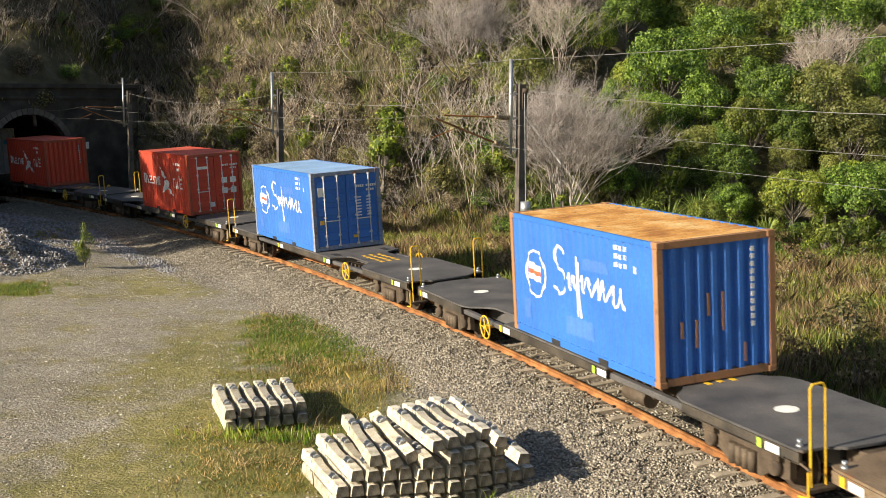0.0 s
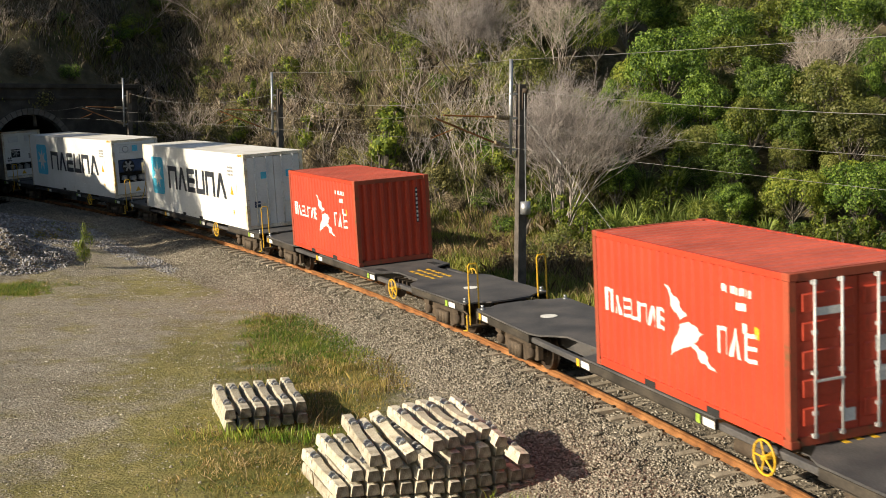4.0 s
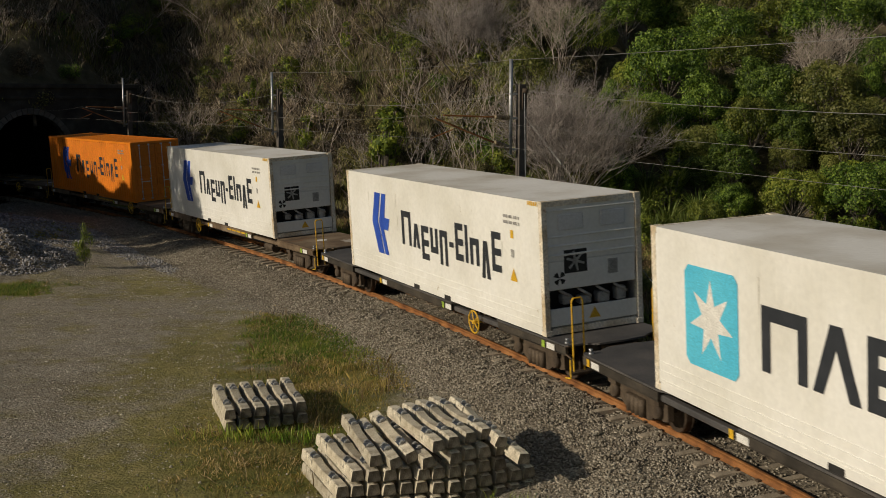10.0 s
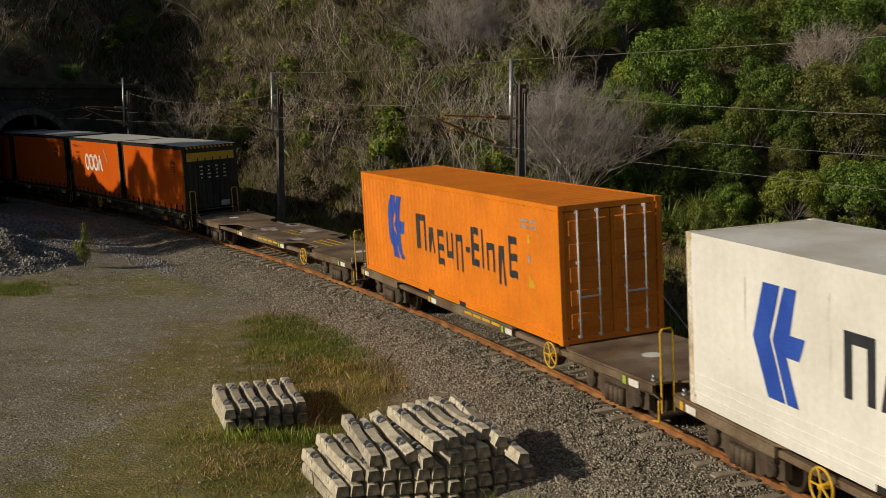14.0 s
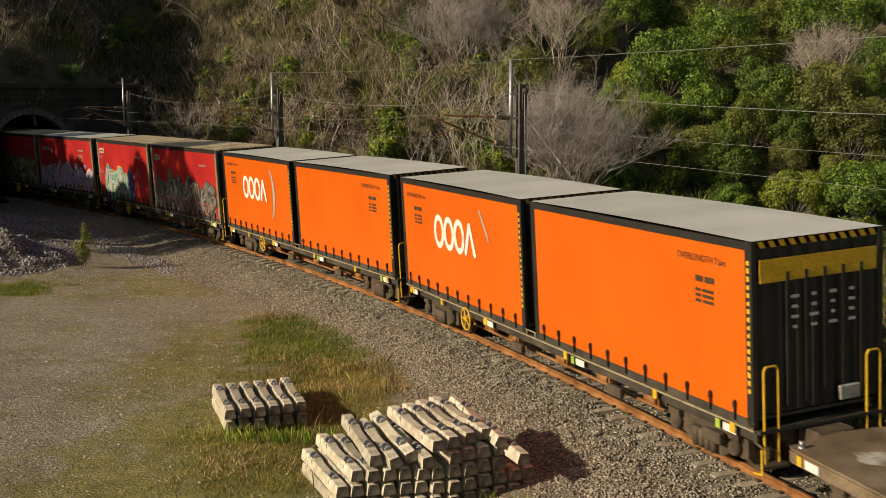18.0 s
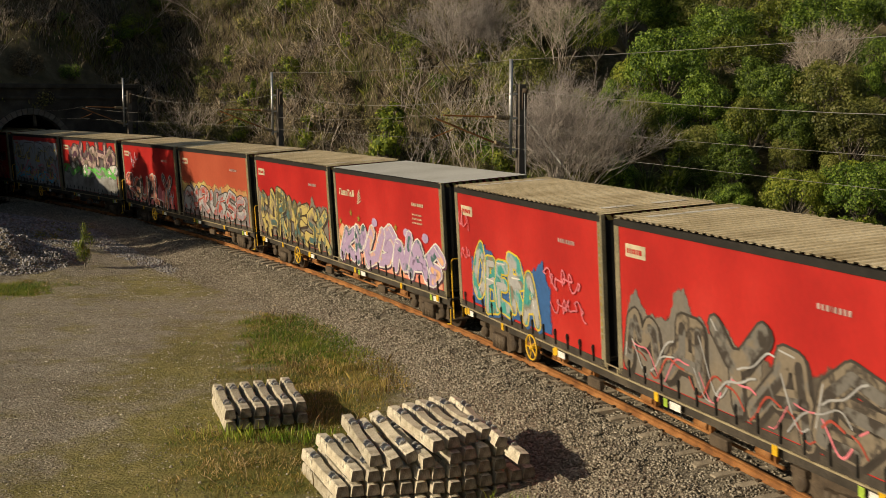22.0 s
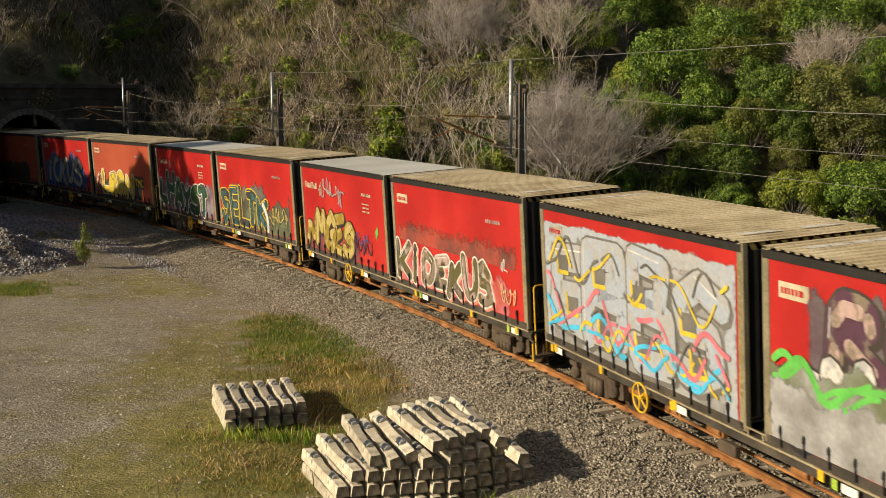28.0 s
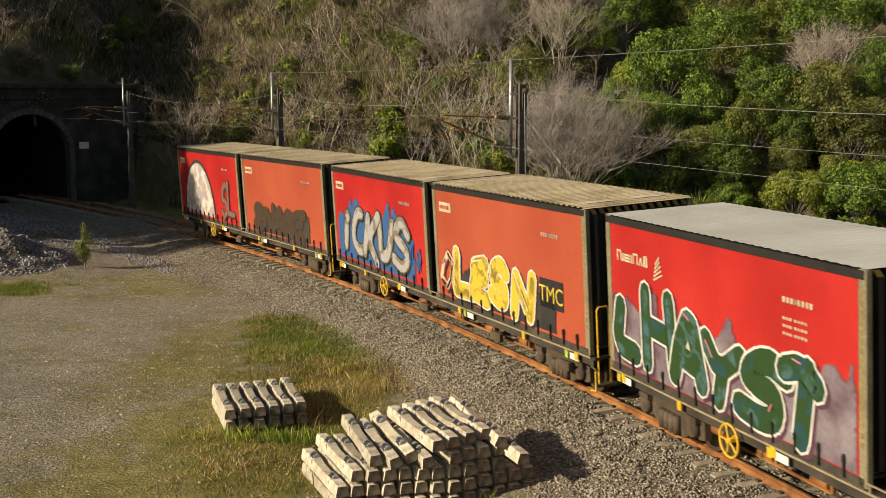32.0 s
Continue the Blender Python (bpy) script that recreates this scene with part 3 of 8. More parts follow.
def add_bogie(parent, x):
    bm = bmesh.new()
    box(bm, (0, 0, 0.62), (0.42, 1.7, 0.22), bev=0.03)
    box(bm, (0, 0, 0.78), (0.7, 0.5, 0.14), bev=0.02)
    bogie = part("bogie", bm, BOGIE, parent)
    bogie.location.x = x
    sf = bmesh.new()
    prism(sf, [(-1.15, 0.30), (-0.98, 0.26), (-0.7, 0.30), (-0.42, 0.14), (0.42, 0.14), (0.7, 0.30), (0.98, 0.26), (1.15, 0.30), (1.15, 0.60), (0.55, 0.70), (0.3, 0.80), (-0.3, 0.80), (-0.55, 0.70), (-1.15, 0.60)], -0.06, 0.06)
    for xx in (-0.25, -0.08, 0.09, 0.26):
        tube(sf, (xx, 0.18, 0.10), (xx, 0.52, 0.10), 0.075, n=10)
    for xx in (-0.86, 0.86):
        tube(sf, (xx, 0.42, 0.05), (xx, 0.42, 0.17), 0.15, 0.12, 10)
        box(sf, (xx, 0.62, 0.09), (0.34, 0.1, 0.16))
    sf_me = mesh_of("side_frame", sf, BOGIE)
    for sd in (1, -1):
        o = part("side_frame", sf_me, None, bogie)
        o.matrix_basis = Matrix.Translation((0, sd * 0.86, 0)) @ Matrix.Rotation(radians(90), 4, "X") @ (Matrix.Identity(4) if sd < 0 else Matrix.Rotation(radians(180), 4, "Y"))
    wb = bmesh.new()
    R = 0.42
    secs = [(-0.062, 0.0), (-0.062, 0.12), (-0.03, 0.15), (-0.03, R - 0.09), (-0.055, R - 0.075), (-0.062, R), (0.05, R + 0.012), (0.062, R + 0.028), (0.075, R + 0.028), (0.075, R - 0.07), (0.03, R - 0.09), (0.03, 0.12), (0.07, 0.0)]
    n = 20
    rows = [[wb.verts.new((r * math.cos(6.28318 * i / n), -a, r * math.sin(6.28318 * i / n))) for i in range(n)] if r else [wb.verts.new((0, -a, 0))] * n for a, r in secs]
    for p, q in zip(rows[:-1], rows[1:]):
        for i in range(n):
            vs = []
            for v in (p[i], p[(i + 1) % n], q[(i + 1) % n], q[i]):
                if v not in vs:
                    vs.append(v)
            if len(vs) > 2:
                wb.faces.new(vs)
    w_me = mesh_of("wheel", wb, WHEEL)
    for xx in (-0.86, 0.86):
        for sd in (1, -1):
            o = part("wheel", w_me, None, bogie)
            o.matrix_basis = Matrix.Translation((xx, sd * 0.545, R)) @ (Matrix.Identity(4) if sd > 0 else Matrix.Rotation(math.pi, 4, "Z"))
        ab = bmesh.new()
        tube(ab, (xx, -0.8, R), (xx, 0.8, R), 0.07, n=10)
        part("axle", ab, WHEEL, bogie)
    return bogie


def hand_wheel(parent, x, sd, mat):
    bm = bmesh.new()
    c = Vector((0, 0, 0))
    ring(bm, c, (0, 1, 0), 0.27, 0.02, 20, 6)
    for i in range(5):
        a = 6.28318 * i / 5
        tube(bm, (0, 0, 0), (0.27 * math.cos(a), 0, 0.27 * math.sin(a)), 0.016, n=6)
    tube(bm, (0, 0.04, 0), (0, -0.25, 0), 0.045, n=8)
    o = part("brake_wheel", bm, mat, parent, "yellow spoked hand brake wheel")
    o.location = (x, sd * 1.27, 0.74)
    return o


def wagon_ends(w, front, rear, steel):
    for x, sg in ((front, -1), (rear, 1)):
        bm = bmesh.new()
        box(bm, (x + sg * 0.05, 0, 0.72), (0.5, 0.7, 0.36), bev=0.03)
        box(bm, (x + sg * 0.2, 0, 0.74), (0.5, 0.26, 0.26), bev=0.03)
        box(bm, (x + sg * 0.48, 0.03, 0.74), (0.22, 0.34, 0.3), bev=0.05)
        tube(bm, (x, 0.35, 0.6), (x + sg * 0.4, 0.3, 0.35), 0.03, n=6)
        part("coupler", bm, BOGIE, w)
    for sd in (1, -1):
        bm = bmesh.new()
        x, y = front + 0.02, sd * 0.98
        pts = [(x, y - 0.13, 0.45), (x, y - 0.13, 1.92), (x + 0.0, y - 0.09, 1.98), (x, y + 0.09, 1.98), (x, y + 0.13, 1.92), (x, y + 0.13, 0.45)]
        pipe(bm, pts, 0.02, 6)
        part("handrail", bm, YELLOW, w, "yellow hooped shunter's handrail")
        bm = bmesh.new()
        box(bm, (x - 0.02, y, 0.42), (0.2, 0.5, 0.04))
        pipe(bm, [(x - 0.1, y + sd * 0.24, 0.42), (x - 0.1, y + sd * 0.24, 0.75), (x + 0.1, y + sd * 0.24, 0.8)], 0.02, 6)
        part("step", bm, BOGIE, w)
        bm = bmesh.new()
        pipe(bm, [(x - 0.16, y + sd * 0.3, 0.75), (x - 0.16, y + sd * 0.3, 0.36), (x + 0.05, y + sd * 0.3, 0.33)], 0.018, 6)
        part("grab_iron", bm, YELLOW, w)
    for x in (front + 0.28, rear - 0.28):
        for sd in (1, -1):
            bm = bmesh.new()
            tube(bm, (x, sd * 1.1, 0.98), (x, sd * 1.1, 1.03), 0.06, 0.05, 8)
            tube(bm, (x, sd * 1.1, 1.03), (x, sd * 1.1, 1.10), 0.032, 0.04, 8)
            part("twist_lock", bm, GALV, w)
    for x in (front + 0.75, rear - 0.75, -2.2, 2.2):
        bm = bmesh.new()
        box(bm, (x, 1.239, 0.86), (0.34, 0.01, 0.13))
        part("side_plate", bm, WHITE_MARK, w, "white reflective plate")
        bm = bmesh.new()
        box(bm, (x + 0.32, 1.239, 0.86), (0.12, 0.01, 0.15))
        part("reflector", bm, LIME_TAG if x < 0 else YELLOW, w)


def deck_half():
    return [(-8.35, 0.0), (-8.3, 0.55), (-8.12, 0.8), (-8.1, 1.18), (-8.0, 1.22), (-4.95, 1.22), (-4.65, 1.12), (-4.4, 0.85), (-4.15, 0.66), (-2.75, 0.62), (-2.55, 0.72), (-2.42, 1.0), (-2.35, 1.22), (2.35, 1.22), (2.42, 1.0), (2.55, 0.72), (2.75, 0.62), (4.15, 0.66), (4.4, 0.85), (4.65, 1.12), (4.95, 1.22), (8.0, 1.22), (8.1, 1.18), (8.12, 0.8), (8.3, 0.55), (8.35, 0.0)]


def build_flat(steel, label, wheel_x):
    w = thing("flat_wagon", label, "wagon", group="container wagons of the train")
    half = deck_half()
    bm = bmesh.new()
    prism(bm, [(x, -y) for x, y in half] + half[-2:0:-1], 0.955, 0.995)
    part("deck", bm, steel, w)
    bm = bmesh.new()
    for sd in (-1, 1):
        box(bm, (0, sd * 0.36, 0.76), (15.9, 0.08, 0.38))
    for x in np.arange(-7.2, 7.3, 0.9):
        box(bm, (float(x), 0, 0.8), (0.06, 0.7, 0.26))
    part("centre_sill", bm, steel, w)
    for sd in (-1, 1):
        for a, b, zz in ((-8.05, -4.95, 0.84), (-2.35, 2.35, 0.84), (4.95, 8.05, 0.84)):
            bm = bmesh.new()
            box(bm, ((a + b) / 2, sd * 1.19, zz + 0.02), (b - a, 0.06, 0.17))
            box(bm, ((a + b) / 2, sd * 1.16, zz - 0.06), (b - a, 0.12, 0.03))
            part("side_sill", bm, WAGON_BLACK if steel is DARK_STEEL else steel, w)
        for a, b in ((-5.0, -2.3), (2.3, 5.0)):
            bm = bmesh.new()
            box(bm, ((a + b) / 2, sd * 1.08, 0.82), (b - a, 0.14, 0.12), bev=0.02)
            part("side_beam", bm, steel, w)
    for x in (-2.0, 2.0):
        for sd in (-1, 1):
            bm = bmesh.new()
            # black plate paints the dark inside of the slot
            box(bm, (x, sd * 0.85, 0.999), (0.5, 0.22, 0.006))
            part("deck_slot", bm, BLACK_PARTS_GAPS, w)
    for x in (-6.3, 6.3):
        bm = bmesh.new()
        tube(bm, (x, 0.1, 0.995), (x, 0.1, 1.0), 0.2, n=20)
        part("deck_roundel", bm, WHITE_MARK, w, "faded white roundel on the deck")
    bm = bmesh.new()
    tube(bm, (wheel_x + 0.4, 0.85, 0.55), (wheel_x + 1.2, 0.85, 0.55), 0.17, n=12)
    pipe(bm, [(wheel_x + 0.2, 0.9, 0.62), (wheel_x + 1.6, 0.5, 0.6)], 0.025)
    pipe(bm, [(wheel_x, 0.4, 0.55), (wheel_x + 2.0, 0.3, 0.62)], 0.03)
    for i in range(4):
        box(bm, (wheel_x + 0.3 + i * 0.3, 0.55, 0.72), (0.08, 0.3, 0.2))
    part("brake_gear", bm, BOGIE, w)
    for sd in (1, -1):
        hand_wheel(w, wheel_x, sd, YELLOW)
    for x in (-6.3, 6.3):
        add_bogie(w, x)
    for r in range(3):
        for k in range(5):
            bm = bmesh.new()
            box(bm, (-4.3 + k * 0.34 + 0.04 * (r % 2), 0.28 - r * 0.26, 0.999), (0.24, 0.1, 0.006))
            part("deck_stencil", bm, YELLOW, w, "worn yellow stencilled bar")
    for k in range(4):
        bm = bmesh.new()
        box(bm, (-0.9 + k * 0.42, 0.0, 0.999), (0.12, 0.42, 0.006))
        part("deck_stencil", bm, YELLOW, w, "worn yellow stencilled bar")
    if steel is BROWN_STEEL:
        r = random.Random(31)
        for x, y, a in ((-1.9, 0.55, 0.42), (-0.2, -0.6, 0.6), (1.5, 0.35, 0.5), (2.0, -0.75, 0.4), (-7.2, -0.5, 0.35), (7.0, 0.45, 0.4)):
            bm = bmesh.new()
            pts = []
            for k in range(14):
                q = a * r.uniform(0.55, 1.1)
                pts.append((x + 1.2 * q * math.cos(6.2832 * k / 14), y + 0.75 * q * math.sin(6.2832 * k / 14), 1.0))
            sheet(bm, pts)
            part("worn_patch", bm, WORN_DECK, w, "patch of worn pale paint")
        for k in range(4):
            bm = bmesh.new()
            box(bm, (-1.5 + k * 0.52, 1.226, 0.905), (0.42, 0.014, 0.06))
            part("side_bar", bm, YELLOW, w)
    wagon_ends(w, -8.2, 8.2, steel)
    return w


def build_curtain_wagon():
    w = thing("curtain_wagon", "dark grey flat wagon with lattice side rails carrying curtain-sided boxes", "wagon", group="curtain wagons of the train")
    bm = bmesh.new()
    box(bm, (0, 0, 0.955), (15.9, 2.4, 0.05))
    part("deck", bm, WAGON_BLACK, w)
    bm = bmesh.new()
    for sd in (-1, 1):
        box(bm, (0, sd * 0.36, 0.74), (15.4, 0.08, 0.36))
    part("centre_sill", bm, WAGON_BLACK, w)
    for sd in (-1, 1):
        bm = bmesh.new()
        box(bm, (0, sd * 1.12, 0.85), (15.6, 0.06, 0.16))
        part("side_sill", bm, WAGON_BLACK, w)
        bm = bmesh.new()
        box(bm, (0, sd * 1.235, 1.10), (15.7, 0.025, 0.025))
        box(bm, (0, sd * 1.235, 0.97), (15.7, 0.025, 0.03))
        for i in range(40):
            box(bm, (-7.8 + i * 0.4, sd * 1.238, 1.03), (0.035, 0.02, 0.13))
        part("lattice_rail", bm, LATTICE, w, "grimy tan lattice side rail")
        for k, x in enumerate((-7.3, -5.0, -1.6, 2.4, 5.2, 7.3)):
            bm = bmesh.new()
            box(bm, (x, sd * 1.25, 0.9), (0.13, 0.02, 0.16))
            part("load_tag", bm, YELLOW, w)
        for x in (-6.6, -3.4, 0.9, 3.8):
            bm = bmesh.new()
            box(bm, (x, sd * 1.14, 0.56), (0.5, 0.12, 0.2), bev=0.02)
            part("gear_box", bm, BOGIE, w)
        bm = bmesh.new()
        pipe(bm, [(-4.6, sd * 0.8, 0.42), (4.6, sd * 0.8, 0.45)], 0.03, 6)
        for x in (-4.4, -2.6, -0.8, 1.6, 3.0, 4.4):
            box(bm, (x, sd * 0.8, 0.55), (0.06, 0.05, 0.3))
            tube(bm, (x + 0.15, sd * 0.7, 0.5), (x + 0.55, sd * 0.7, 0.5), 0.11, n=10)
        part("brake_rod", bm, RUST_RAIL, w, "rusty brake rod and cylinders")
    for sd in (1, -1):
        hand_wheel(w, 3.6, sd, YELLOW)
    for x in (-6.1, 6.1):
        add_bogie(w, x)
    wagon_ends(w, -7.95, 7.95, DARK_STEEL)
    return w


# ---- marks on the sides: p metres from the left-hand end as seen from the yard, q metres up ----
class Side:
    def __init__(self, length, width):
        self.length, self.y = length, width / 2

    def at(self, p, q, lift=0.0):
        return Vector((self.length / 2 - p, self.y + lift, q))


class Marks:
    """Collects painted marks; each becomes a part of its own."""
    def __init__(self):
        self.made = []

    def piece(self, name):
        b = bmesh.new()
        self.made.append((name, b))
        return b

    def link(self, mats, parent):
        for name, b in self.made:
            part(name, b, mats, parent)


def poly(bm, side, pts, lift, mi=0):
    """Flat painted shape, corner by corner in (p, q)."""
    f = sheet(bm, [side.at(p, q, lift) for p, q in pts], mi)
    f.normal_update()
    if f.normal.y < 0:
        f.normal_flip()
    return f


def stroke(bm, side, pts, w, lift, mi=0):
    """Painted line of width w through (p, q) points, with round joints."""
    for (ax, ay), (bx, by) in zip(pts[:-1], pts[1:]):
        d = math.hypot(bx - ax, by - ay) or 1e-6
        nx, ny = -(by - ay) / d * w / 2, (bx - ax) / d * w / 2
        poly(bm, side, [(ax + nx, ay + ny), (ax - nx, ay - ny), (bx - nx, by - ny), (bx + nx, by + ny)], lift, mi)
    for i, (px, py) in enumerate(pts):
        poly(bm, side, [(px + w / 2 * math.cos(6.28318 * k / 8), py + w / 2 * math.sin(6.28318 * k / 8)) for k in range(8)], lift + 0.0004 * (1 + i % 2), mi)


def block_row(mk, side, p, q, h, shapes, lift, mi=0, weight=0.16):
    """Plain block shapes in place of a trade name; shapes are (width, below, above) in units of h."""
    for i, (w, lo, hi) in enumerate(shapes):
        a, b, c = p, p + w * h, weight * h
        y0, y1 = q + lo * h, q + hi * h
        ym = (y0 + y1) / 2
        if w <= 0.3:
            pts = [(a, y0), (b, y0), (b, y1), (a, y1)]
        elif i % 4 == 0:
            pts = [(a, y0), (a + c, y0), (a + c, y1 - c), (b - c, y1 - c), (b - c, y0), (b, y0), (b, y1), (a, y1)]
        elif i % 4 == 1:
            m = (a + b) / 2
            pts = [(a, y0), (a + 1.1 * c, y0), (m, y1 - 1.5 * c), (b - 1.1 * c, y0), (b, y0), (m + 0.6 * c, y1), (m - 0.6 * c, y1)]
        elif i % 4 == 2:
            pts = [(a, y0), (b, y0), (b, y0 + c), (a + c, y0 + c), (a + c, ym - c / 2), (b, ym - c / 2), (b, ym + c / 2), (a + c, ym + c / 2), (a + c, y1 - c), (b, y1 - c), (b, y1), (a, y1)]
        else:
            pts = [(a, y0), (b, y0), (b, y1), (b - c, y1), (b - c, y0 + c), (a + c, y0 + c), (a + c, y1), (a, y1)]
        poly(mk.piece("painted_block"), side, pts, lift, mi)
        p = b + 0.12 * h


def bars(bm, side, p, q, widths, h, gap, lift, mi=0, rows=1, drop=0.0):
    """Rows of small plain bars for writing that is not lettered."""
    for r in range(rows):
        x = p
        for w in widths:
            poly(bm, side, [(x, q - r * drop), (x + w, q - r * drop), (x + w, q + h - r * drop), (x, q + h - r * drop)], lift, mi)
            x += w + gap


def star(bm, side, cp, cq, r, lift, mi=0, k=7, inner=0.42):
    pts = []
    for i in range(2 * k):
        a = math.pi / 2 + math.pi * i / k
        rr = r if i % 2 == 0 else r * inner
        pts.append((cp + rr * math.cos(a), cq + rr * math.sin(a)))
    for i in range(2 * k):
        poly(bm, side, [(cp, cq), pts[i], pts[(i + 1) % (2 * k)]], lift, mi)


# ---- containers ----
def corrugation(bm, o, along, out, length, z0, z1, pitch, depth, mi=0):
    """Trapezoid-ribbed sheet wall from point o along a direction, pressed inwards by depth."""
    n = max(2, int(round(length / pitch)))
    pt = length / n
    o, along, out = Vector(o), Vector(along), Vector(out)
    prof = []
    for i in range(n):
        for f, d in ((0.0, 0), (0.34, 0), (0.5, -depth), (0.84, -depth)):
            prof.append(((i + f) * pt, d))
    prof.append((length, 0))
    lo = [bm.verts.new(o + along * a + out * d + Vector((0, 0, z0))) for a, d in prof]
    hi = [bm.verts.new(o + along * a + out * d + Vector((0, 0, z1))) for a, d in prof]
    for i in range(len(prof) - 1):
        f = bm.faces.new((lo[i], lo[i + 1], hi[i + 1], hi[i]))
        f.material_index = mi
        f.normal_update()
        if f.normal.dot(out) < 0:
            f.normal_flip()


def drape(bm, L, rib, depth):
    """Press painted marks into the ribs of a container's side wall."""
    n = max(2, int(round((L - 0.28) / rib)))
    pt = (L - 0.28) / n
    x0 = -L / 2 + 0.14
    lo, hi = min(v.co.x for v in bm.verts), max(v.co.x for v in bm.verts)
    for i in range(n):
        for f in (0.0, 0.34, 0.5, 0.84):
            x = x0 + (i + f) * pt
            if lo < x < hi:
                bmesh.ops.bisect_plane(bm, geom=bm.verts[:] + bm.edges[:] + bm.faces[:], plane_co=(x, 0, 0), plane_no=(1, 0, 0))
    for v in bm.verts:
        f = ((v.co.x - x0) / pt) % 1.0
        d = 0.0 if f <= 0.34 else ((f - 0.34) / 0.16 if f < 0.5 else (1.0 if f <= 0.84 else (1.0 - f) / 0.16))
        v.co.y -= depth * d


def paint(name, base, rust=0.12, rough=0.5, fade=0.12, dirt=(0.16, 0.075, 0.03)):
    c = [tuple(min(1, v * k) for v in base) for k in (1 - fade, 1.0, 1 + fade)]
    return material(name, c, rough, 0, 0.7, 18, 0.06, spots=(dirt, rust, 3.5), fine_mix=0.12)


def frame_parts(c, L, W, H, paint_m, post_m=None, rail=0.10):
    post_m = post_m or paint_m
    for sx in (-1, 1):
        for sy in (-1, 1):
            bm = bmesh.new()
            box(bm, (sx * (L / 2 - 0.07), sy * (W / 2 - 0.06), H / 2), (0.14, 0.12, H - 0.24))
            part("corner_post", bm, post_m, c)
            for z in (0.06, H - 0.06):
                bm = bmesh.new()
                box(bm, (sx * (L / 2 - 0.085), sy * (W / 2 - 0.078), z), (0.182, 0.166, 0.122), bev=0.012)
                tube(bm, (sx * (L / 2 - 0.09), sy * (W / 2 + 0.001), z), (sx * (L / 2 - 0.09), sy * (W / 2 + 0.004), z), 0.035, n=8)
                part("corner_casting", bm, post_m, c)
    for sy in (-1, 1):
        bm = bmesh.new()
        box(bm, (0, sy * (W / 2 - 0.035), H - 0.06), (L - 0.36, 0.06, rail))
        part("top_rail", bm, paint_m, c)
        bm = bmesh.new()
        box(bm, (0, sy * (W / 2 - 0.035), 0.09), (L - 0.36, 0.06, 0.15))
        # black plates paint the shaded insides of the fork pockets
        for x in (-1.0, 1.0):
            box(bm, (x, sy * (W / 2 - 0.003), 0.07), (0.36, 0.012, 0.11), mi=1)
        part("bottom_rail", bm, [paint_m, BLACK_PARTS_GAPS], c)
    for sx in (-1, 1):
        for z, hh in ((H - 0.07, 0.12), (0.09, 0.14)):
            bm = bmesh.new()
            box(bm, (sx * (L / 2 - 0.06), 0, z), (0.1, W - 0.34, hh))
            part("end_rail", bm, post_m, c)


def ribbed_roof(c, L, W, H, mat, pitch=0.28):
    bm = bmesh.new()
    n = int((L - 0.3) / pitch)
    xs, zs = [], []
    for i in range(n):
        for f, d in ((0.0, 0), (0.4, 0), (0.5, -0.02), (0.9, -0.02)):
            xs.append(-L / 2 + 0.15 + (i + f) * (L - 0.3) / n)
            zs.append(H - 0.012 + d)
    xs.append(L / 2 - 0.15)
    zs.append(H - 0.012)
    a = [bm.verts.new((x, -W / 2 + 0.04, z)) for x, z in zip(xs, zs)]
    b = [bm.verts.new((x, W / 2 - 0.04, z)) for x, z in zip(xs, zs)]
    for i in range(len(xs) - 1):
        bm.faces.new((a[i], a[i + 1], b[i + 1], b[i]))
    part("roof", bm, mat, c)
    bm = bmesh.new()
    box(bm, (0, 0, 0.16), (L - 0.2, W - 0.16, 0.05))
    part("floor", bm, TIMBER, c)


def add_doors(c, L, W, H, mat, bar_m, at_front=True, panels=True):
    sg = -1 if at_front else 1
    x = sg * (L / 2 - 0.05)
    for sd in (-1, 1):
        bm = bmesh.new()
        w2 = W / 2 - 0.14
        box(bm, (x, sd * (w2 / 2 + 0.005), H / 2), (0.04, w2 - 0.012, H - 0.3))
        if panels:
            n = 5
            for i in range(n):
                z0 = 0.24 + i * (H - 0.48) / n
                box(bm, (x + sg * 0.03, sd * (w2 / 2 + 0.005), z0 + (H - 0.48) / n / 2), (0.05, w2 - 0.16, (H - 0.48) / n - 0.14), bev=0.022)
        door = part("door", bm, mat, c)
        for k in (0.28, 0.72):
            y = sd * (0.02 + w2 * k)
            bm = bmesh.new()
            tube(bm, (x + sg * 0.075, y, 0.12), (x + sg * 0.075, y, H - 0.12), 0.02, n=8)
            for z in (0.16, 0.5, 1.1, 1.7, H - 0.16):
                box(bm, (x + sg * 0.05, y, z), (0.05, 0.09, 0.06))
            part("locking_bar", bm, bar_m, door, "galvanised locking bar")
        bm = bmesh.new()
        box(bm, (x + sg * 0.085, sd * (0.02 + w2 * 0.5), 0.98), (0.03, w2 * 0.5, 0.035))
        part("handle", bm, bar_m, door)
        for z in (0.35, 0.85, 1.6, H - 0.4):
            bm = bmesh.new()
            box(bm, (x + sg * 0.03, sd * (w2 + 0.03), z), (0.03, 0.12, 0.07))
            part("hinge", bm, mat, door)


def front_patches(c, L, rects, mat, name="front_mark", off=0.0):
    """Flat painted patches on the leading end: (y, z, width, height) with y to the yard side."""
    for y, z, w, h in rects:
        bm = bmesh.new()
        box(bm, (-L / 2 - 0.012 + off, y, z), (0.006, w, h))
        part(name, bm, mat, c)


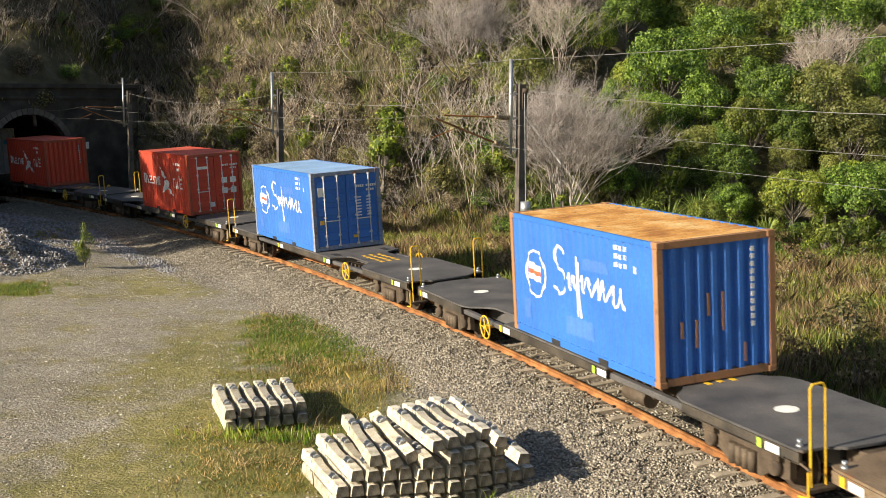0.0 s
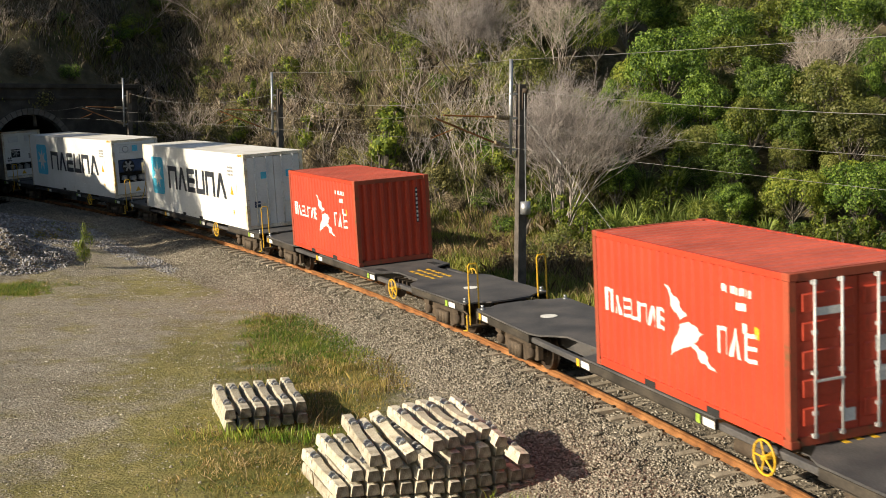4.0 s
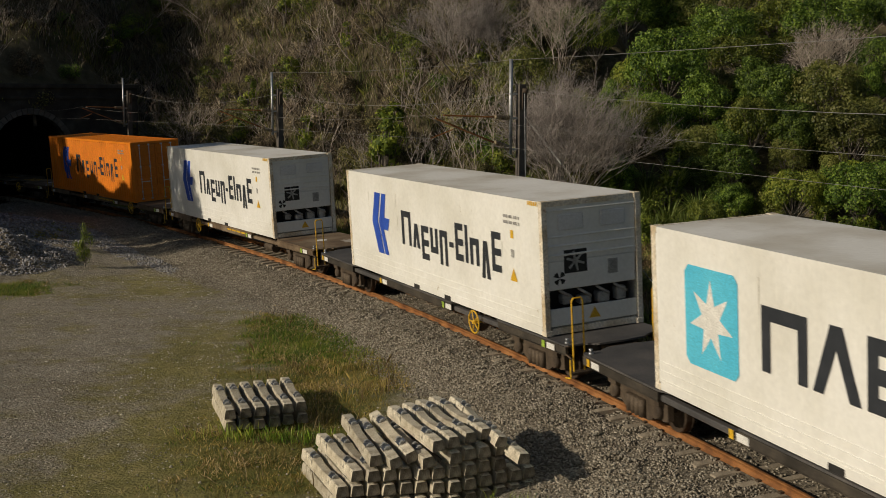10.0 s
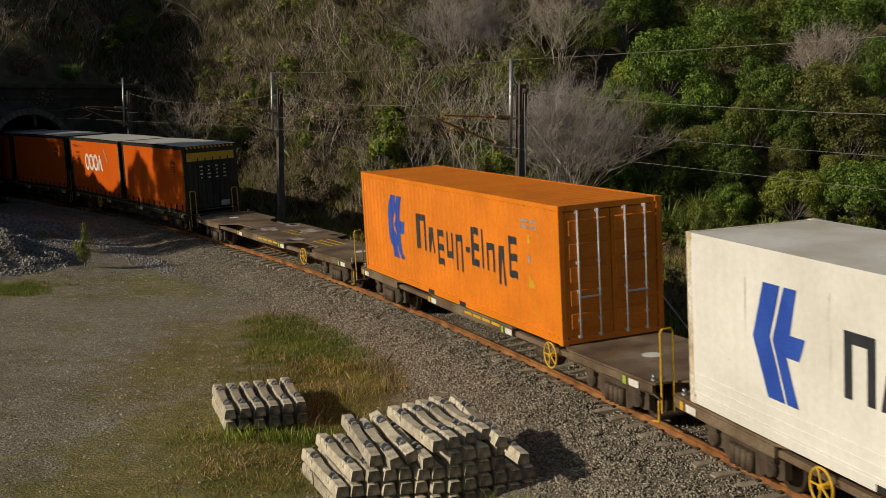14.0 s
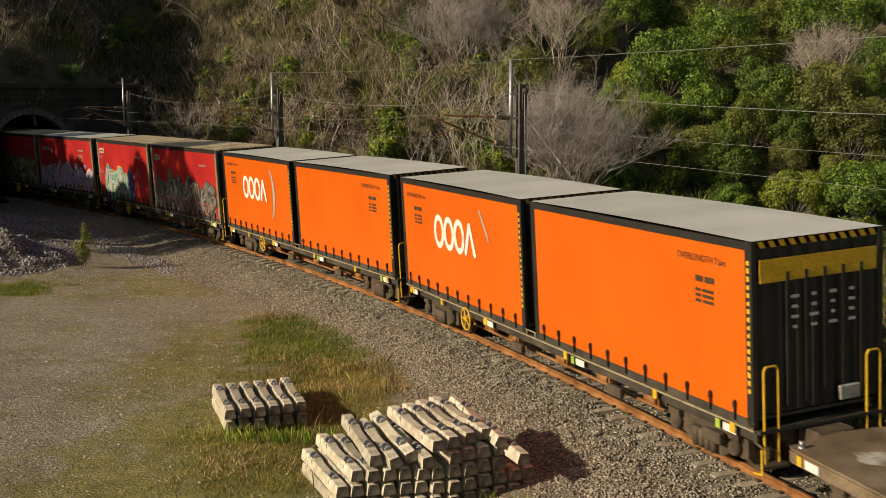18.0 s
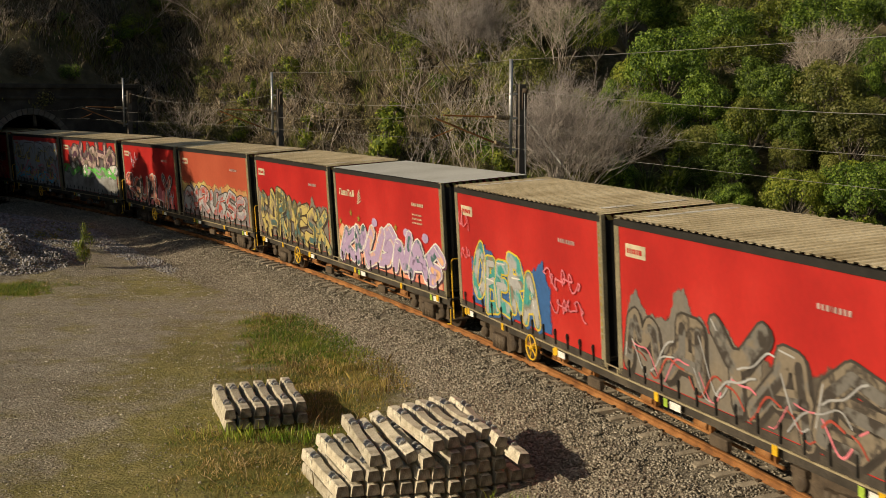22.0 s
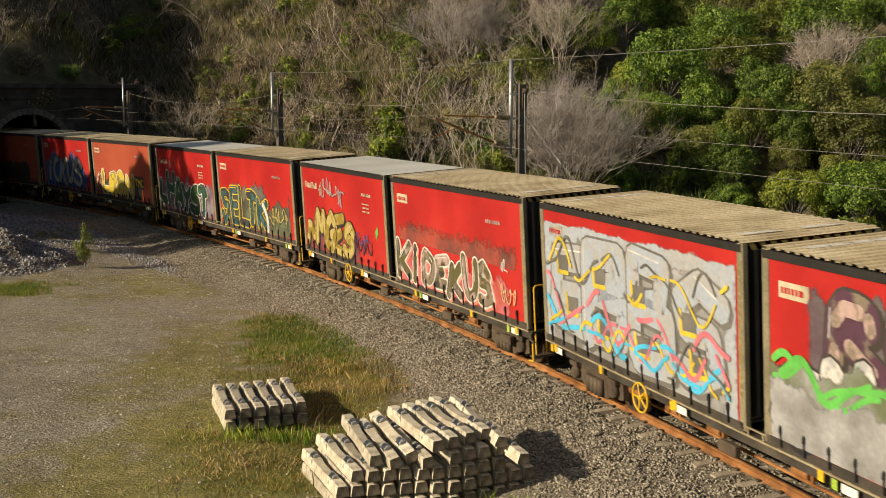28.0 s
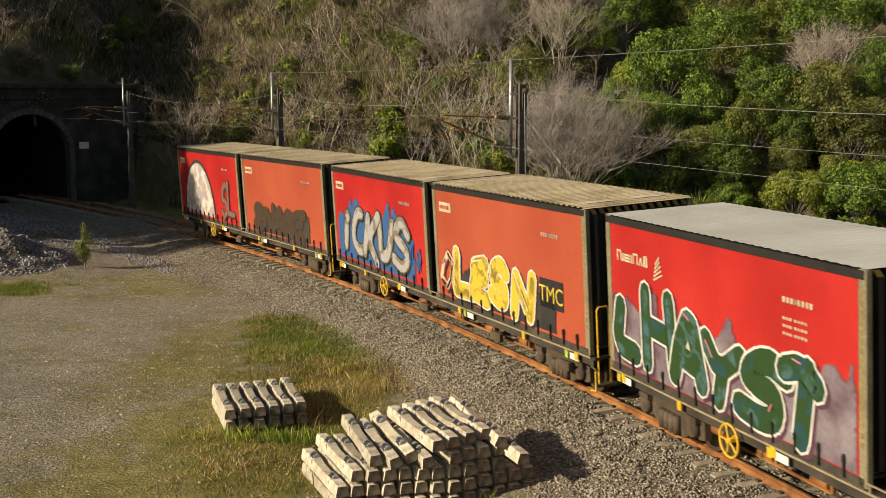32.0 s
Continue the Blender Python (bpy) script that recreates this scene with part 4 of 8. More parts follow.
def build_dry(name, label, L, H, mat, roof_m, post_m, front, marks, mark_m, rib=0.28):
    """Corrugated steel container; marks(side) fills a bmesh of painted marks."""
    W = 2.438
    c = thing(name, label, "container", group="shipping containers on the train")
    frame_parts(c, L, W, H, mat, post_m)
    for sy in (-1, 1):
        bm = bmesh.new()
        corrugation(bm, (-L / 2 + 0.14, sy * (W / 2 - 0.012), 0), (1, 0, 0), (0, sy, 0), L - 0.28, 0.16, H - 0.11, rib, 0.036)
        part("side_wall", bm, mat, c)
    bm = bmesh.new()
    corrugation(bm, (L / 2 - 0.02, -W / 2 + 0.12, 0), (0, 1, 0), (1, 0, 0), W - 0.24, 0.16, H - 0.12, 0.25, 0.045)
    part("end_wall", bm, mat, c)
    if front == "doors":
        add_doors(c, L, W, H, mat, LOCK_STEEL)
    else:
        bm = bmesh.new()
        corrugation(bm, (-L / 2 + 0.02, -W / 2 + 0.12, 0), (0, 1, 0), (-1, 0, 0), W - 0.24, 0.16, H - 0.12, 0.26, 0.08)
        part("end_wall", bm, mat, c)
    ribbed_roof(c, L, W, H, roof_m)
    mk = Marks()
    marks(mk, Side(L, W - 0.02))
    for _, b in mk.made:
        drape(b, L, rib, 0.036)
    mk.link(mark_m, c)
    return c


SKY_BLUE = material("sky_blue_paint", [(0.08, 0.50, 0.72), (0.11, 0.57, 0.78)], 0.5, 0, 2, 40, 0)
LOGO_BLUE = material("royal_blue_paint", [(0.02, 0.07, 0.42), (0.03, 0.10, 0.50)], 0.5, 0, 2, 40, 0)
MARK_RED = material("red_mark_paint", [(0.55, 0.08, 0.04), (0.62, 0.12, 0.06)], 0.5, 0, 2, 40, 0)
REEFER_WHITE = material("off_white_reefer_skin", [(0.72, 0.72, 0.67), (0.80, 0.805, 0.77), (0.85, 0.86, 0.84)], 0.45, 0, 0.5, 12, 0.05, spots=((0.42, 0.36, 0.26), 0.14, 2.2), fine_mix=0.06)
REEFER_END = material("pale_grey_reefer_end", [(0.62, 0.63, 0.63), (0.76, 0.77, 0.77)], 0.45, 0, 1, 20, 0.05, fine_mix=0.1)
REEFER_ROOF = material("grimy_white_roof", [(0.60, 0.57, 0.50), (0.81, 0.81, 0.78), (0.87, 0.875, 0.86)], 0.5, 0, 0.45, 12, 0.05, fine_mix=0.06)
REEFER_POST = material("rust_stained_white_post", [(0.50, 0.38, 0.22), (0.70, 0.63, 0.50), (0.80, 0.77, 0.69)], 0.5, 0, 1.6, 20, 0.05, spots=((0.30, 0.15, 0.06), 0.25, 3))
DIRT_RUN = material("pale_dirt_streak", [(0.64, 0.63, 0.57), (0.73, 0.72, 0.67)], 0.6, 0, 3, 20, 0)
UNIT_BLUE = material("dark_blue_unit_housing", [(0.02, 0.045, 0.11), (0.035, 0.07, 0.16)], 0.5, 0, 2, 30, 0.05)
MACHINE = material("grey_machinery", [(0.24, 0.24, 0.235), (0.46, 0.46, 0.45)], 0.5, 0.2, 5, 40, 0.1)


def build_reefer(name, label, front, marks, mark_m, unit_m):
    L, W, H = 12.192, 2.438, 2.896
    c = thing(name, label, "container", group="shipping containers on the train")
    frame_parts(c, L, W, H, REEFER_WHITE, REEFER_POST)
    for sy in (-1, 1):
        bm = bmesh.new()
        corrugation(bm, (-L / 2 + 0.14, sy * (W / 2 - 0.008), 0), (1, 0, 0), (0, sy, 0), L - 0.28, 0.16, H - 0.11, 0.30, 0.004)
        part("side_wall", bm, REEFER_WHITE, c)
        for q in (0.2, 0.36, 0.52):
            bm = bmesh.new()
            box(bm, (0, sy * (W / 2 - 0.004), q), (L - 0.32, 0.012, 0.03))
            part("rub_rail", bm, REEFER_WHITE, c)
    bm = bmesh.new()
    box(bm, (0, 0, H - 0.02), (L - 0.3, W - 0.06, 0.02))
    part("roof", bm, REEFER_ROOF, c)
    bm = bmesh.new()
    box(bm, (L / 2 - 0.03, 0, H / 2), (0.03, W - 0.24, H - 0.26))
    part("end_wall", bm, REEFER_END, c)
    bm = bmesh.new()
    box(bm, (0, 0, 0.16), (L - 0.2, W - 0.16, 0.05))
    part("floor", bm, MACHINE, c)
    x = -L / 2
    if front == "doors":
        add_doors(c, L, W, H, REEFER_END, LOCK_STEEL, True, False)
        for y in (-0.62, 0.42):
            bm = bmesh.new()
            box(bm, (x + 0.025, y, H - 0.85), (0.01, 0.26, 0.26))
            part("door_badge", bm, SKY_BLUE, c, "small blue badge")
        bm = bmesh.new()
        box(bm, (x + 0.025, 0.75, 0.95), (0.01, 0.24, 0.24))
        part("vent_hatch", bm, UNIT_BLUE, c)
    else:
        bm = bmesh.new()
        yy, zz = W / 2 - 0.14, H - 0.2
        box(bm, (x + 0.06, 0, (H - 0.11 + (1.9 if front == "dark" else 1.6)) / 2), (0.05, 2 * yy, H - 0.11 - (1.9 if front == "dark" else 1.6)))
        for q in ((H - 0.22,) if front == "dark" else (H - 0.22, H - 0.78, H - 0.98, H - 1.18)):
            box(bm, (x + 0.03, 0, q), (0.05, 2 * yy, 0.045), bev=0.012)
        part("upper_panel", bm, REEFER_END if front == "dark" else REEFER_WHITE, c)
        for y in (-0.52, 0.52):
            bm = bmesh.new()
            box(bm, (x + 0.03, y, H - 0.48), (0.04, 0.62, 0.36), bev=0.03)
            part("access_panel", bm, REEFER_END, c)
        bm = bmesh.new()
        if front == "dark":
            box(bm, (x + 0.16, 0, 1.57), (0.22, 2 * yy - 0.3, 0.62), bev=0.05)
        else:
            box(bm, (x + 0.10, 0, 1.28), (0.12, 2 * yy, 0.62), bev=0.02)
        part("unit_housing", bm, unit_m, c, "refrigeration unit housing")
        bm = bmesh.new()
        # black sheet stands for the shade of the gap behind the machinery
        box(bm, (x + 0.42, 0, 0.95), (0.05, 2 * yy, 1.8))
        part("machinery_recess", bm, BLACK_PARTS_GAPS, c)
        fy, fz, fx = 0.42, 1.56, x + 0.03
        if front == "dark":
            for sd in (-1, 1):
                bm = bmesh.new()
                box(bm, (x + 0.06, sd * (yy - 0.07), 1.25), (0.06, 0.14, 1.3))
                part("unit_frame", bm, REEFER_END, c)
            bm = bmesh.new()
            box(bm, (x + 0.048, -0.5, 1.62), (0.012, 0.42, 0.34))
            part("control_panel", bm, MACHINE, c)
            bm = bmesh.new()
            # black disc paints the darkness behind the fan
            tube(bm, (x + 0.052, fy, fz), (x + 0.045, fy, fz), 0.29, n=24)
            part("fan_opening", bm, BLACK_PARTS_GAPS, c)
            front_patches(c, L, [(0.02, H - 0.46, 0.28, 0.3)], SKY_BLUE, "badge", 0.03)
            front_patches(c, L, [(1.17, 1.25, 0.06, 1.2)], YELLOW, "warning_strip", 0.002)
            bm = bmesh.new()
            ring(bm, (x + 0.0, 0.52, H - 0.48), (1, 0, 0), 0.15, 0.02, 20, 6)
            part("vent_ring", bm, GALV, c)
        if front == "dark":
            bm = bmesh.new()
            ring(bm, (fx, fy, fz), (1, 0, 0), 0.30, 0.03, 24, 6)
            part("fan_ring", bm, BLACK_PARTS_GAPS, c)
            bm = bmesh.new()
            tube(bm, (fx - 0.03, fy, fz), (fx + 0.02, fy, fz), 0.08, n=12)
            for i in range(6):
                a = 6.283 * i / 6
                box(bm, (fx, fy + 0.17 * math.cos(a), fz + 0.17 * math.sin(a)), (0.02, 0.2, 0.09), Matrix.Rotation(a, 3, "X"))
            part("fan", bm, MACHINE, c)
        else:
            bm = bmesh.new()
            box(bm, (x + 0.037, fy, fz), (0.01, 0.56, 0.50))
            part("fan_grille", bm, BLACK_PARTS_GAPS, c)
            bm = bmesh.new()
            tube(bm, (x + 0.034, fy, fz), (x + 0.022, fy, fz), 0.07, n=12)
            for i in range(6):
                a = 6.283 * i / 6 + 0.3
                box(bm, (x + 0.03, fy + 0.12 * math.cos(a), fz + 0.12 * math.sin(a)), (0.008, 0.2, 0.05), Matrix.Rotation(a, 3, "X"))
            part("fan", bm, MACHINE, c)
            bm = bmesh.new()
            box(bm, (x + 0.035, -0.5, 1.35), (0.014, 0.24, 0.32))
            part("control_panel", bm, MACHINE, c)
            bm = bmesh.new()
            for i in range(4):
                a = 6.283 * i / 4
                sheet(bm, [(x + 0.036, 0.82, 1.22)] + [(x + 0.036, 0.82 + 0.15 * math.cos(a + k * 0.3), 1.22 + 0.15 * math.sin(a + k * 0.3)) for k in (4, 3, 2, 1)][:4])
            part("air_vent", bm, BLACK_PARTS_GAPS, c)
        r = random.Random(7)
        for i in range(4):
            bm = bmesh.new()
            y = -0.75 + i * 0.45
            box(bm, (x + 0.22, y, (0.98 if front == "dark" else 0.72) + r.uniform(-0.05, 0.08)), (0.24, r.uniform(0.22, 0.34), r.uniform(0.2, 0.36)), bev=0.03)
            tube(bm, (x + 0.1, y - 0.12, 0.75), (x + 0.1, y + 0.2, 0.95), 0.03, n=8)
            part("compressor_part", bm, MACHINE, c)
        bm = bmesh.new()
        box(bm, (x + 0.05, 0, 0.38 if front != "dark" else 0.46), (0.06, 2 * yy, 0.38 if front != "dark" else 0.56), bev=0.015)
        part("lower_sill", bm, REEFER_WHITE, c)
        bm = bmesh.new()
        sheet(bm, [(x + 0.016, 0.14, 0.28), (x + 0.016, -0.14, 0.28), (x + 0.016, 0, 0.52)])
        part("warning_triangle", bm, YELLOW, c, "yellow warning triangle")
    for y0, sg in ((W / 2 - 0.10, 1),):
        bm = bmesh.new()
        for i in range(5):
            sheet(bm, [(x + 0.2 + i * 0.09, W / 2 + 0.003, H - 0.11), (x + 0.26 + i * 0.09, W / 2 + 0.003, H - 0.11), (x + 0.24 + i * 0.09, W / 2 + 0.003, H - 0.02), (x + 0.18 + i * 0.09, W / 2 + 0.003, H - 0.02)])
        part("hazard_stripes", bm, YELLOW, c)
    r = random.Random(len(label))
    sd = Side(L, W - 0.01)
    for k in range(5):
        p, q, w, h = r.uniform(0.3, L - 0.3), r.uniform(1.0, H - 0.2), r.uniform(0.02, 0.06), r.uniform(0.3, 0.9)
        bm = bmesh.new()
        poly(bm, sd, [(p, q), (p + w * 0.3, q - h), (p + w, q)], 0.0045)
        part("dirt_run", bm, DIRT_RUN, c)
    mk = Marks()
    marks(mk, sd)
    mk.link(mark_m, c)
    return c


LIFT = 0.006
MIXED = [(0.66, 0, 1), (0.48, 0, 0.70), (0.48, -0.26, 0.70), (0.48, 0, 0.70), (0.48, -0.26, 0.70), (0.26, 0.30, 0.44), (0.46, 0, 1), (0.16, 0, 1), (0.5, 0, 0.70), (0.46, -0.26, 0.70), (0.48, 0, 1)]


def marks_star(mk, sd):
    bm = mk.piece("logo")
    p0, p1, q0, q1 = 1.12, 2.72, 0.72, 2.38
    poly(bm, sd, [(p0 + 0.12, q0), (p1 - 0.12, q0), (p1, q0 + 0.12), (p1, q1 - 0.12), (p1 - 0.12, q1), (p0 + 0.12, q1), (p0, q1 - 0.12), (p0, q0 + 0.12)], LIFT, 0)
    star(bm, sd, (p0 + p1) / 2, (q0 + q1) / 2, 0.66, LIFT + 0.004, 1)
    block_row(mk, sd, 3.35, 1.06, 1.0, [(1.12, 0, 1), (1.05, 0, 1), (0.92, 0, 1), (1.02, 0, 1), (1.02, 0, 1), (1.12, 0, 1)], LIFT, 2, 0.22)
    bars(mk.piece("small_text"), sd, 10.45, 2.30, (0.16, 0.09, 0.2), 0.08, 0.05, LIFT, 3, 3, 0.14)
    poly(mk.piece("label_patch"), sd, [(10.62, 1.28), (10.94, 1.28), (10.78, 1.62)], LIFT, 4)
    poly(mk.piece("label_patch"), sd, [(10.8, 0.48), (10.92, 0.48), (10.92, 0.68), (10.8, 0.68)], LIFT, 4)


def marks_flag(mk, sd):
    bm = mk.piece("logo")
    # two joined slanted blue flags
    p, q = 2.0, 0.67
    for pts in ([(0.30, 1.72), (0.74, 1.72), (0.46, 0.92), (0.84, 0.0), (0.40, 0.0), (0.0, 0.86)], [(0.84, 1.72), (1.16, 1.72), (0.98, 1.04), (1.36, 1.04), (1.20, 0.70), (0.88, 0.70), (1.18, 0.0), (0.90, 0.0), (0.53, 0.90)]):
        poly(bm, sd, [(p + a, q + b) for a, b in pts], LIFT, 0)
    block_row(mk, sd, 4.25, 1.12, 0.92, [(w * 1.08, lo, hi) for w, lo, hi in MIXED], LIFT, 2, 0.18)
    bars(mk.piece("small_text"), sd, 10.4, 2.42, (0.22, 0.16, 0.18, 0.06), 0.07, 0.05, LIFT, 3, 2, 0.13)
    for q2 in (1.98, 1.55):
        poly(mk.piece("label_patch"), sd, [(10.72, q2), (10.86, q2), (10.86, q2 + 0.18), (10.72, q2 + 0.18)], LIFT, 4 if q2 > 1.7 else 3)
    poly(mk.piece("label_patch"), sd, [(10.64, 1.02), (10.98, 1.02), (10.81, 1.32)], LIFT, 4)


BOX_BLUE = paint("bright_blue_container_paint", (0.03, 0.145, 0.49), 0.09)
BOX_RED = paint("orange_red_container_paint", (0.50, 0.055, 0.024), 0.05)
BOX_ORANGE = paint("bright_orange_container_paint", (0.78, 0.225, 0.010), 0.02)
RUSTY_ROOF = material("rusted_roof_steel", [(0.33, 0.14, 0.035), (0.54, 0.28, 0.075), (0.64, 0.43, 0.19)], 0.8, 0, 1.2, 25, 0.15, spots=((0.16, 0.07, 0.03), 0.3, 2))
WORN_BLUE_POST = material("worn_blue_post_paint", [(0.10, 0.17, 0.33), (0.19, 0.24, 0.34), (0.27, 0.29, 0.33)], 0.65, 0, 1.1, 20, 0.08, spots=((0.24, 0.10, 0.04), 0.42, 2.2))
RUST_POST = paint("rust_streaked_post_paint", (0.30, 0.15, 0.07), 0.3, 0.7)
BLUE_ROOF = paint("faded_blue_roof_paint", (0.27, 0.43, 0.66), 0.3, 0.55, 0.2, (0.48, 0.40, 0.30))
FADED_BLUE = paint("sun_bleached_blue_patch", (0.055, 0.165, 0.53), 0.06)
RUST_RED_POST = paint("rust_streaked_red_post_paint", (0.33, 0.065, 0.03), 0.4, 0.65, 0.2, (0.17, 0.085, 0.035))
RED_ROOF = paint("faded_red_roof_paint", (0.56, 0.115, 0.07), 0.16, 0.45, 0.25, (0.62, 0.50, 0.45))


def rounded(pts, times=2):
    for _ in range(times):
        out = [pts[0]]
        for u, v in zip(pts[:-1], pts[1:]):
            out += [(u[0] * 0.75 + v[0] * 0.25, u[1] * 0.75 + v[1] * 0.25), (u[0] * 0.25 + v[0] * 0.75, u[1] * 0.25 + v[1] * 0.75)]
        pts = out + [pts[-1]]
    return pts


def script_word(mk, sd, p, q, k, mi):
    """Loose painted loops in place of a hand-written trade name."""
    S1 = [(0.45, 0.85), (0.25, 1.05), (0.02, 0.9), (0.08, 0.55), (0.4, 0.5), (0.5, 0.15), (0.25, -0.08), (0.0, 0.1)]
    stroke(mk.piece("script_stroke"), sd, rounded([(p + a * k, q + b * k) for a, b in S1]), 0.06 * k, LIFT, mi)
    x = 0.62
    for w, up, dn in ((0.3, 0.52, 0.1), (0.18, 0.95, -0.4), (0.34, 0.55, 0.12), (0.32, 0.52, 0.1), (0.16, 0.6, 0.1), (0.34, 0.5, 0.1), (0.34, 0.55, 0.05)):
        stroke(mk.piece("script_stroke"), sd, rounded([(p + (x + a * w) * k, q + b * k) for a, b in ((0, up * 0.7), (0.12, up), (0.05, dn), (0.4, dn + 0.05), (0.75, (up + dn) / 2 + 0.15), (0.95, up - 0.08), (0.85, (up + dn) / 2), (1.15, dn + 0.02))]), 0.05 * k, LIFT, mi)
        x += w + 0.05


def marks_script(mk, sd):
    bm = mk.piece("logo")
    cp, cq, r = 1.15, 1.38, 0.44
    pts = [(cp + r * math.cos(6.28318 * i / 20), cq + 1.12 * r * math.sin(6.28318 * i / 20)) for i in range(21)]
    stroke(bm, sd, pts, 0.05, LIFT, 0)
    poly(bm, sd, [(cp - 0.28, cq - 0.12), (cp + 0.26, cq - 0.18), (cp + 0.26, cq + 0.16), (cp - 0.28, cq + 0.25)], LIFT, 0)
    poly(bm, sd, [(cp - 0.28, cq + 0.0), (cp + 0.26, cq - 0.05), (cp + 0.26, cq + 0.04), (cp - 0.28, cq + 0.10)], LIFT + 0.004, 1)
    for a, b, c, d in ((2.5, 0.35, 3.7, 0.75), (3.2, 1.75, 4.3, 2.0), (0.5, 0.35, 0.9, 0.8)):
        poly(mk.piece("bleached_patch"), sd, [(a, b), (c, b + 0.03), (c - 0.05, d), (a + 0.06, d - 0.02)], LIFT - 0.002, 2)
    script_word(mk, sd, 2.05, 1.15, 0.95, 0)
    bars(mk.piece("small_text"), sd, 4.55, 2.3, (0.07, 0.06, 0.07, 0.03, 0.07), 0.09, 0.035, LIFT, 0, 3, 0.16)
    poly(mk.piece("label_patch"), sd, [(5.2, 1.95), (5.34, 1.95), (5.34, 2.07), (5.2, 2.07)], LIFT, 0)


def marks_bird(mk, sd):
    bm = mk.piece("logo")
    block_row(mk, sd, 0.42, 1.12, 0.42, [(0.7, 0, 1.05)] + [(0.62, 0, 0.85)] * 5 + [(0.6, 0, 0.9)], LIFT, 0, 0.15)
    block_row(mk, sd, 4.2, 1.08, 0.46, [(0.55, 0, 0.95), (0.7, 0, 1.0), (0.7, 0, 1.0)], LIFT, 0, 0.15)
    for pts in ([(2.6, 1.95), (2.95, 1.75), (3.25, 1.5), (3.05, 1.38), (2.8, 1.6)], [(2.7, 0.72), (3.05, 1.32), (3.35, 1.42), (3.75, 1.28), (3.4, 1.02), (3.0, 0.88)], [(3.3, 1.1), (3.7, 0.8), (4.1, 0.72), (3.75, 1.0)]):
        poly(bm, sd, pts, LIFT + 0.002, 0)
    bars(mk.piece("small_text"), sd, 4.3, 2.08, (0.08, 0.06, 0.0, 0.09, 0.08, 0.09, 0.08, 0.05), 0.12, 0.04, LIFT, 0)
    bars(mk.piece("small_text"), sd, 4.7, 1.85, (0.24,), 0.12, 0.05, LIFT, 0)
    poly(mk.piece("label_patch"), sd, [(4.85, 1.5), (4.97, 1.5), (4.97, 1.66), (4.85, 1.66)], LIFT, 0)
    poly(mk.piece("label_patch"), sd, [(5.15, 1.48), (5.32, 1.48), (5.32, 1.66), (5.15, 1.66)], LIFT, 1)


# ---- curtain-sided boxes ----
BOX_L, BOX_W, BOX_H = 7.6, 2.5, 2.92
CURTAIN_ORANGE = material("orange_vinyl_curtain", [(0.62, 0.105, 0.004), (0.69, 0.125, 0.007)], 0.42, 0, 0.5, 10, 0.04, fine_mix=0.04)
CURTAIN_RED = material("red_vinyl_curtain", [(0.36, 0.016, 0.016), (0.44, 0.022, 0.02), (0.50, 0.035, 0.03)], 0.42, 0, 0.45, 10, 0.04, fine_mix=0.07, spots=((0.30, 0.06, 0.04), 0.12, 1.1))
CURTAIN_FADED = material("faded_red_vinyl_curtain", [(0.34, 0.06, 0.03), (0.42, 0.09, 0.045)], 0.5, 0, 0.4, 10, 0.04, fine_mix=0.06)
GREY_ROOF = material("pale_grey_roof_sheet", [(0.47, 0.475, 0.44), (0.55, 0.555, 0.525), (0.61, 0.615, 0.585)], 0.55, 0, 0.5, 14, 0.02, fine_mix=0.05)
BROWN_ROOF = material("grimy_tan_roof_sheet", [(0.42, 0.335, 0.20), (0.60, 0.50, 0.325), (0.72, 0.62, 0.43)], 0.7, 0, 0.7, 25, 0.08)
BOX_BLACK = material("black_box_frame_paint", [(0.012, 0.012, 0.012), (0.028, 0.026, 0.024)], 0.5, 0, 2, 30, 0.05)
GRIMY_POST = material("grimy_olive_frame_paint", [(0.16, 0.142, 0.09), (0.29, 0.255, 0.165)], 0.6, 0, 2, 30, 0.05)


WORN_WHITE = material("worn_white_roof_paint", [(0.36, 0.32, 0.25), (0.62, 0.59, 0.52), (0.74, 0.72, 0.66)], 0.7, 0, 2.5, 25, 0.05)
HAZARD = material("grimy_hazard_paint", [(0.16, 0.12, 0.04), (0.30, 0.22, 0.06)], 0.7, 0, 3, 40, 0.05)


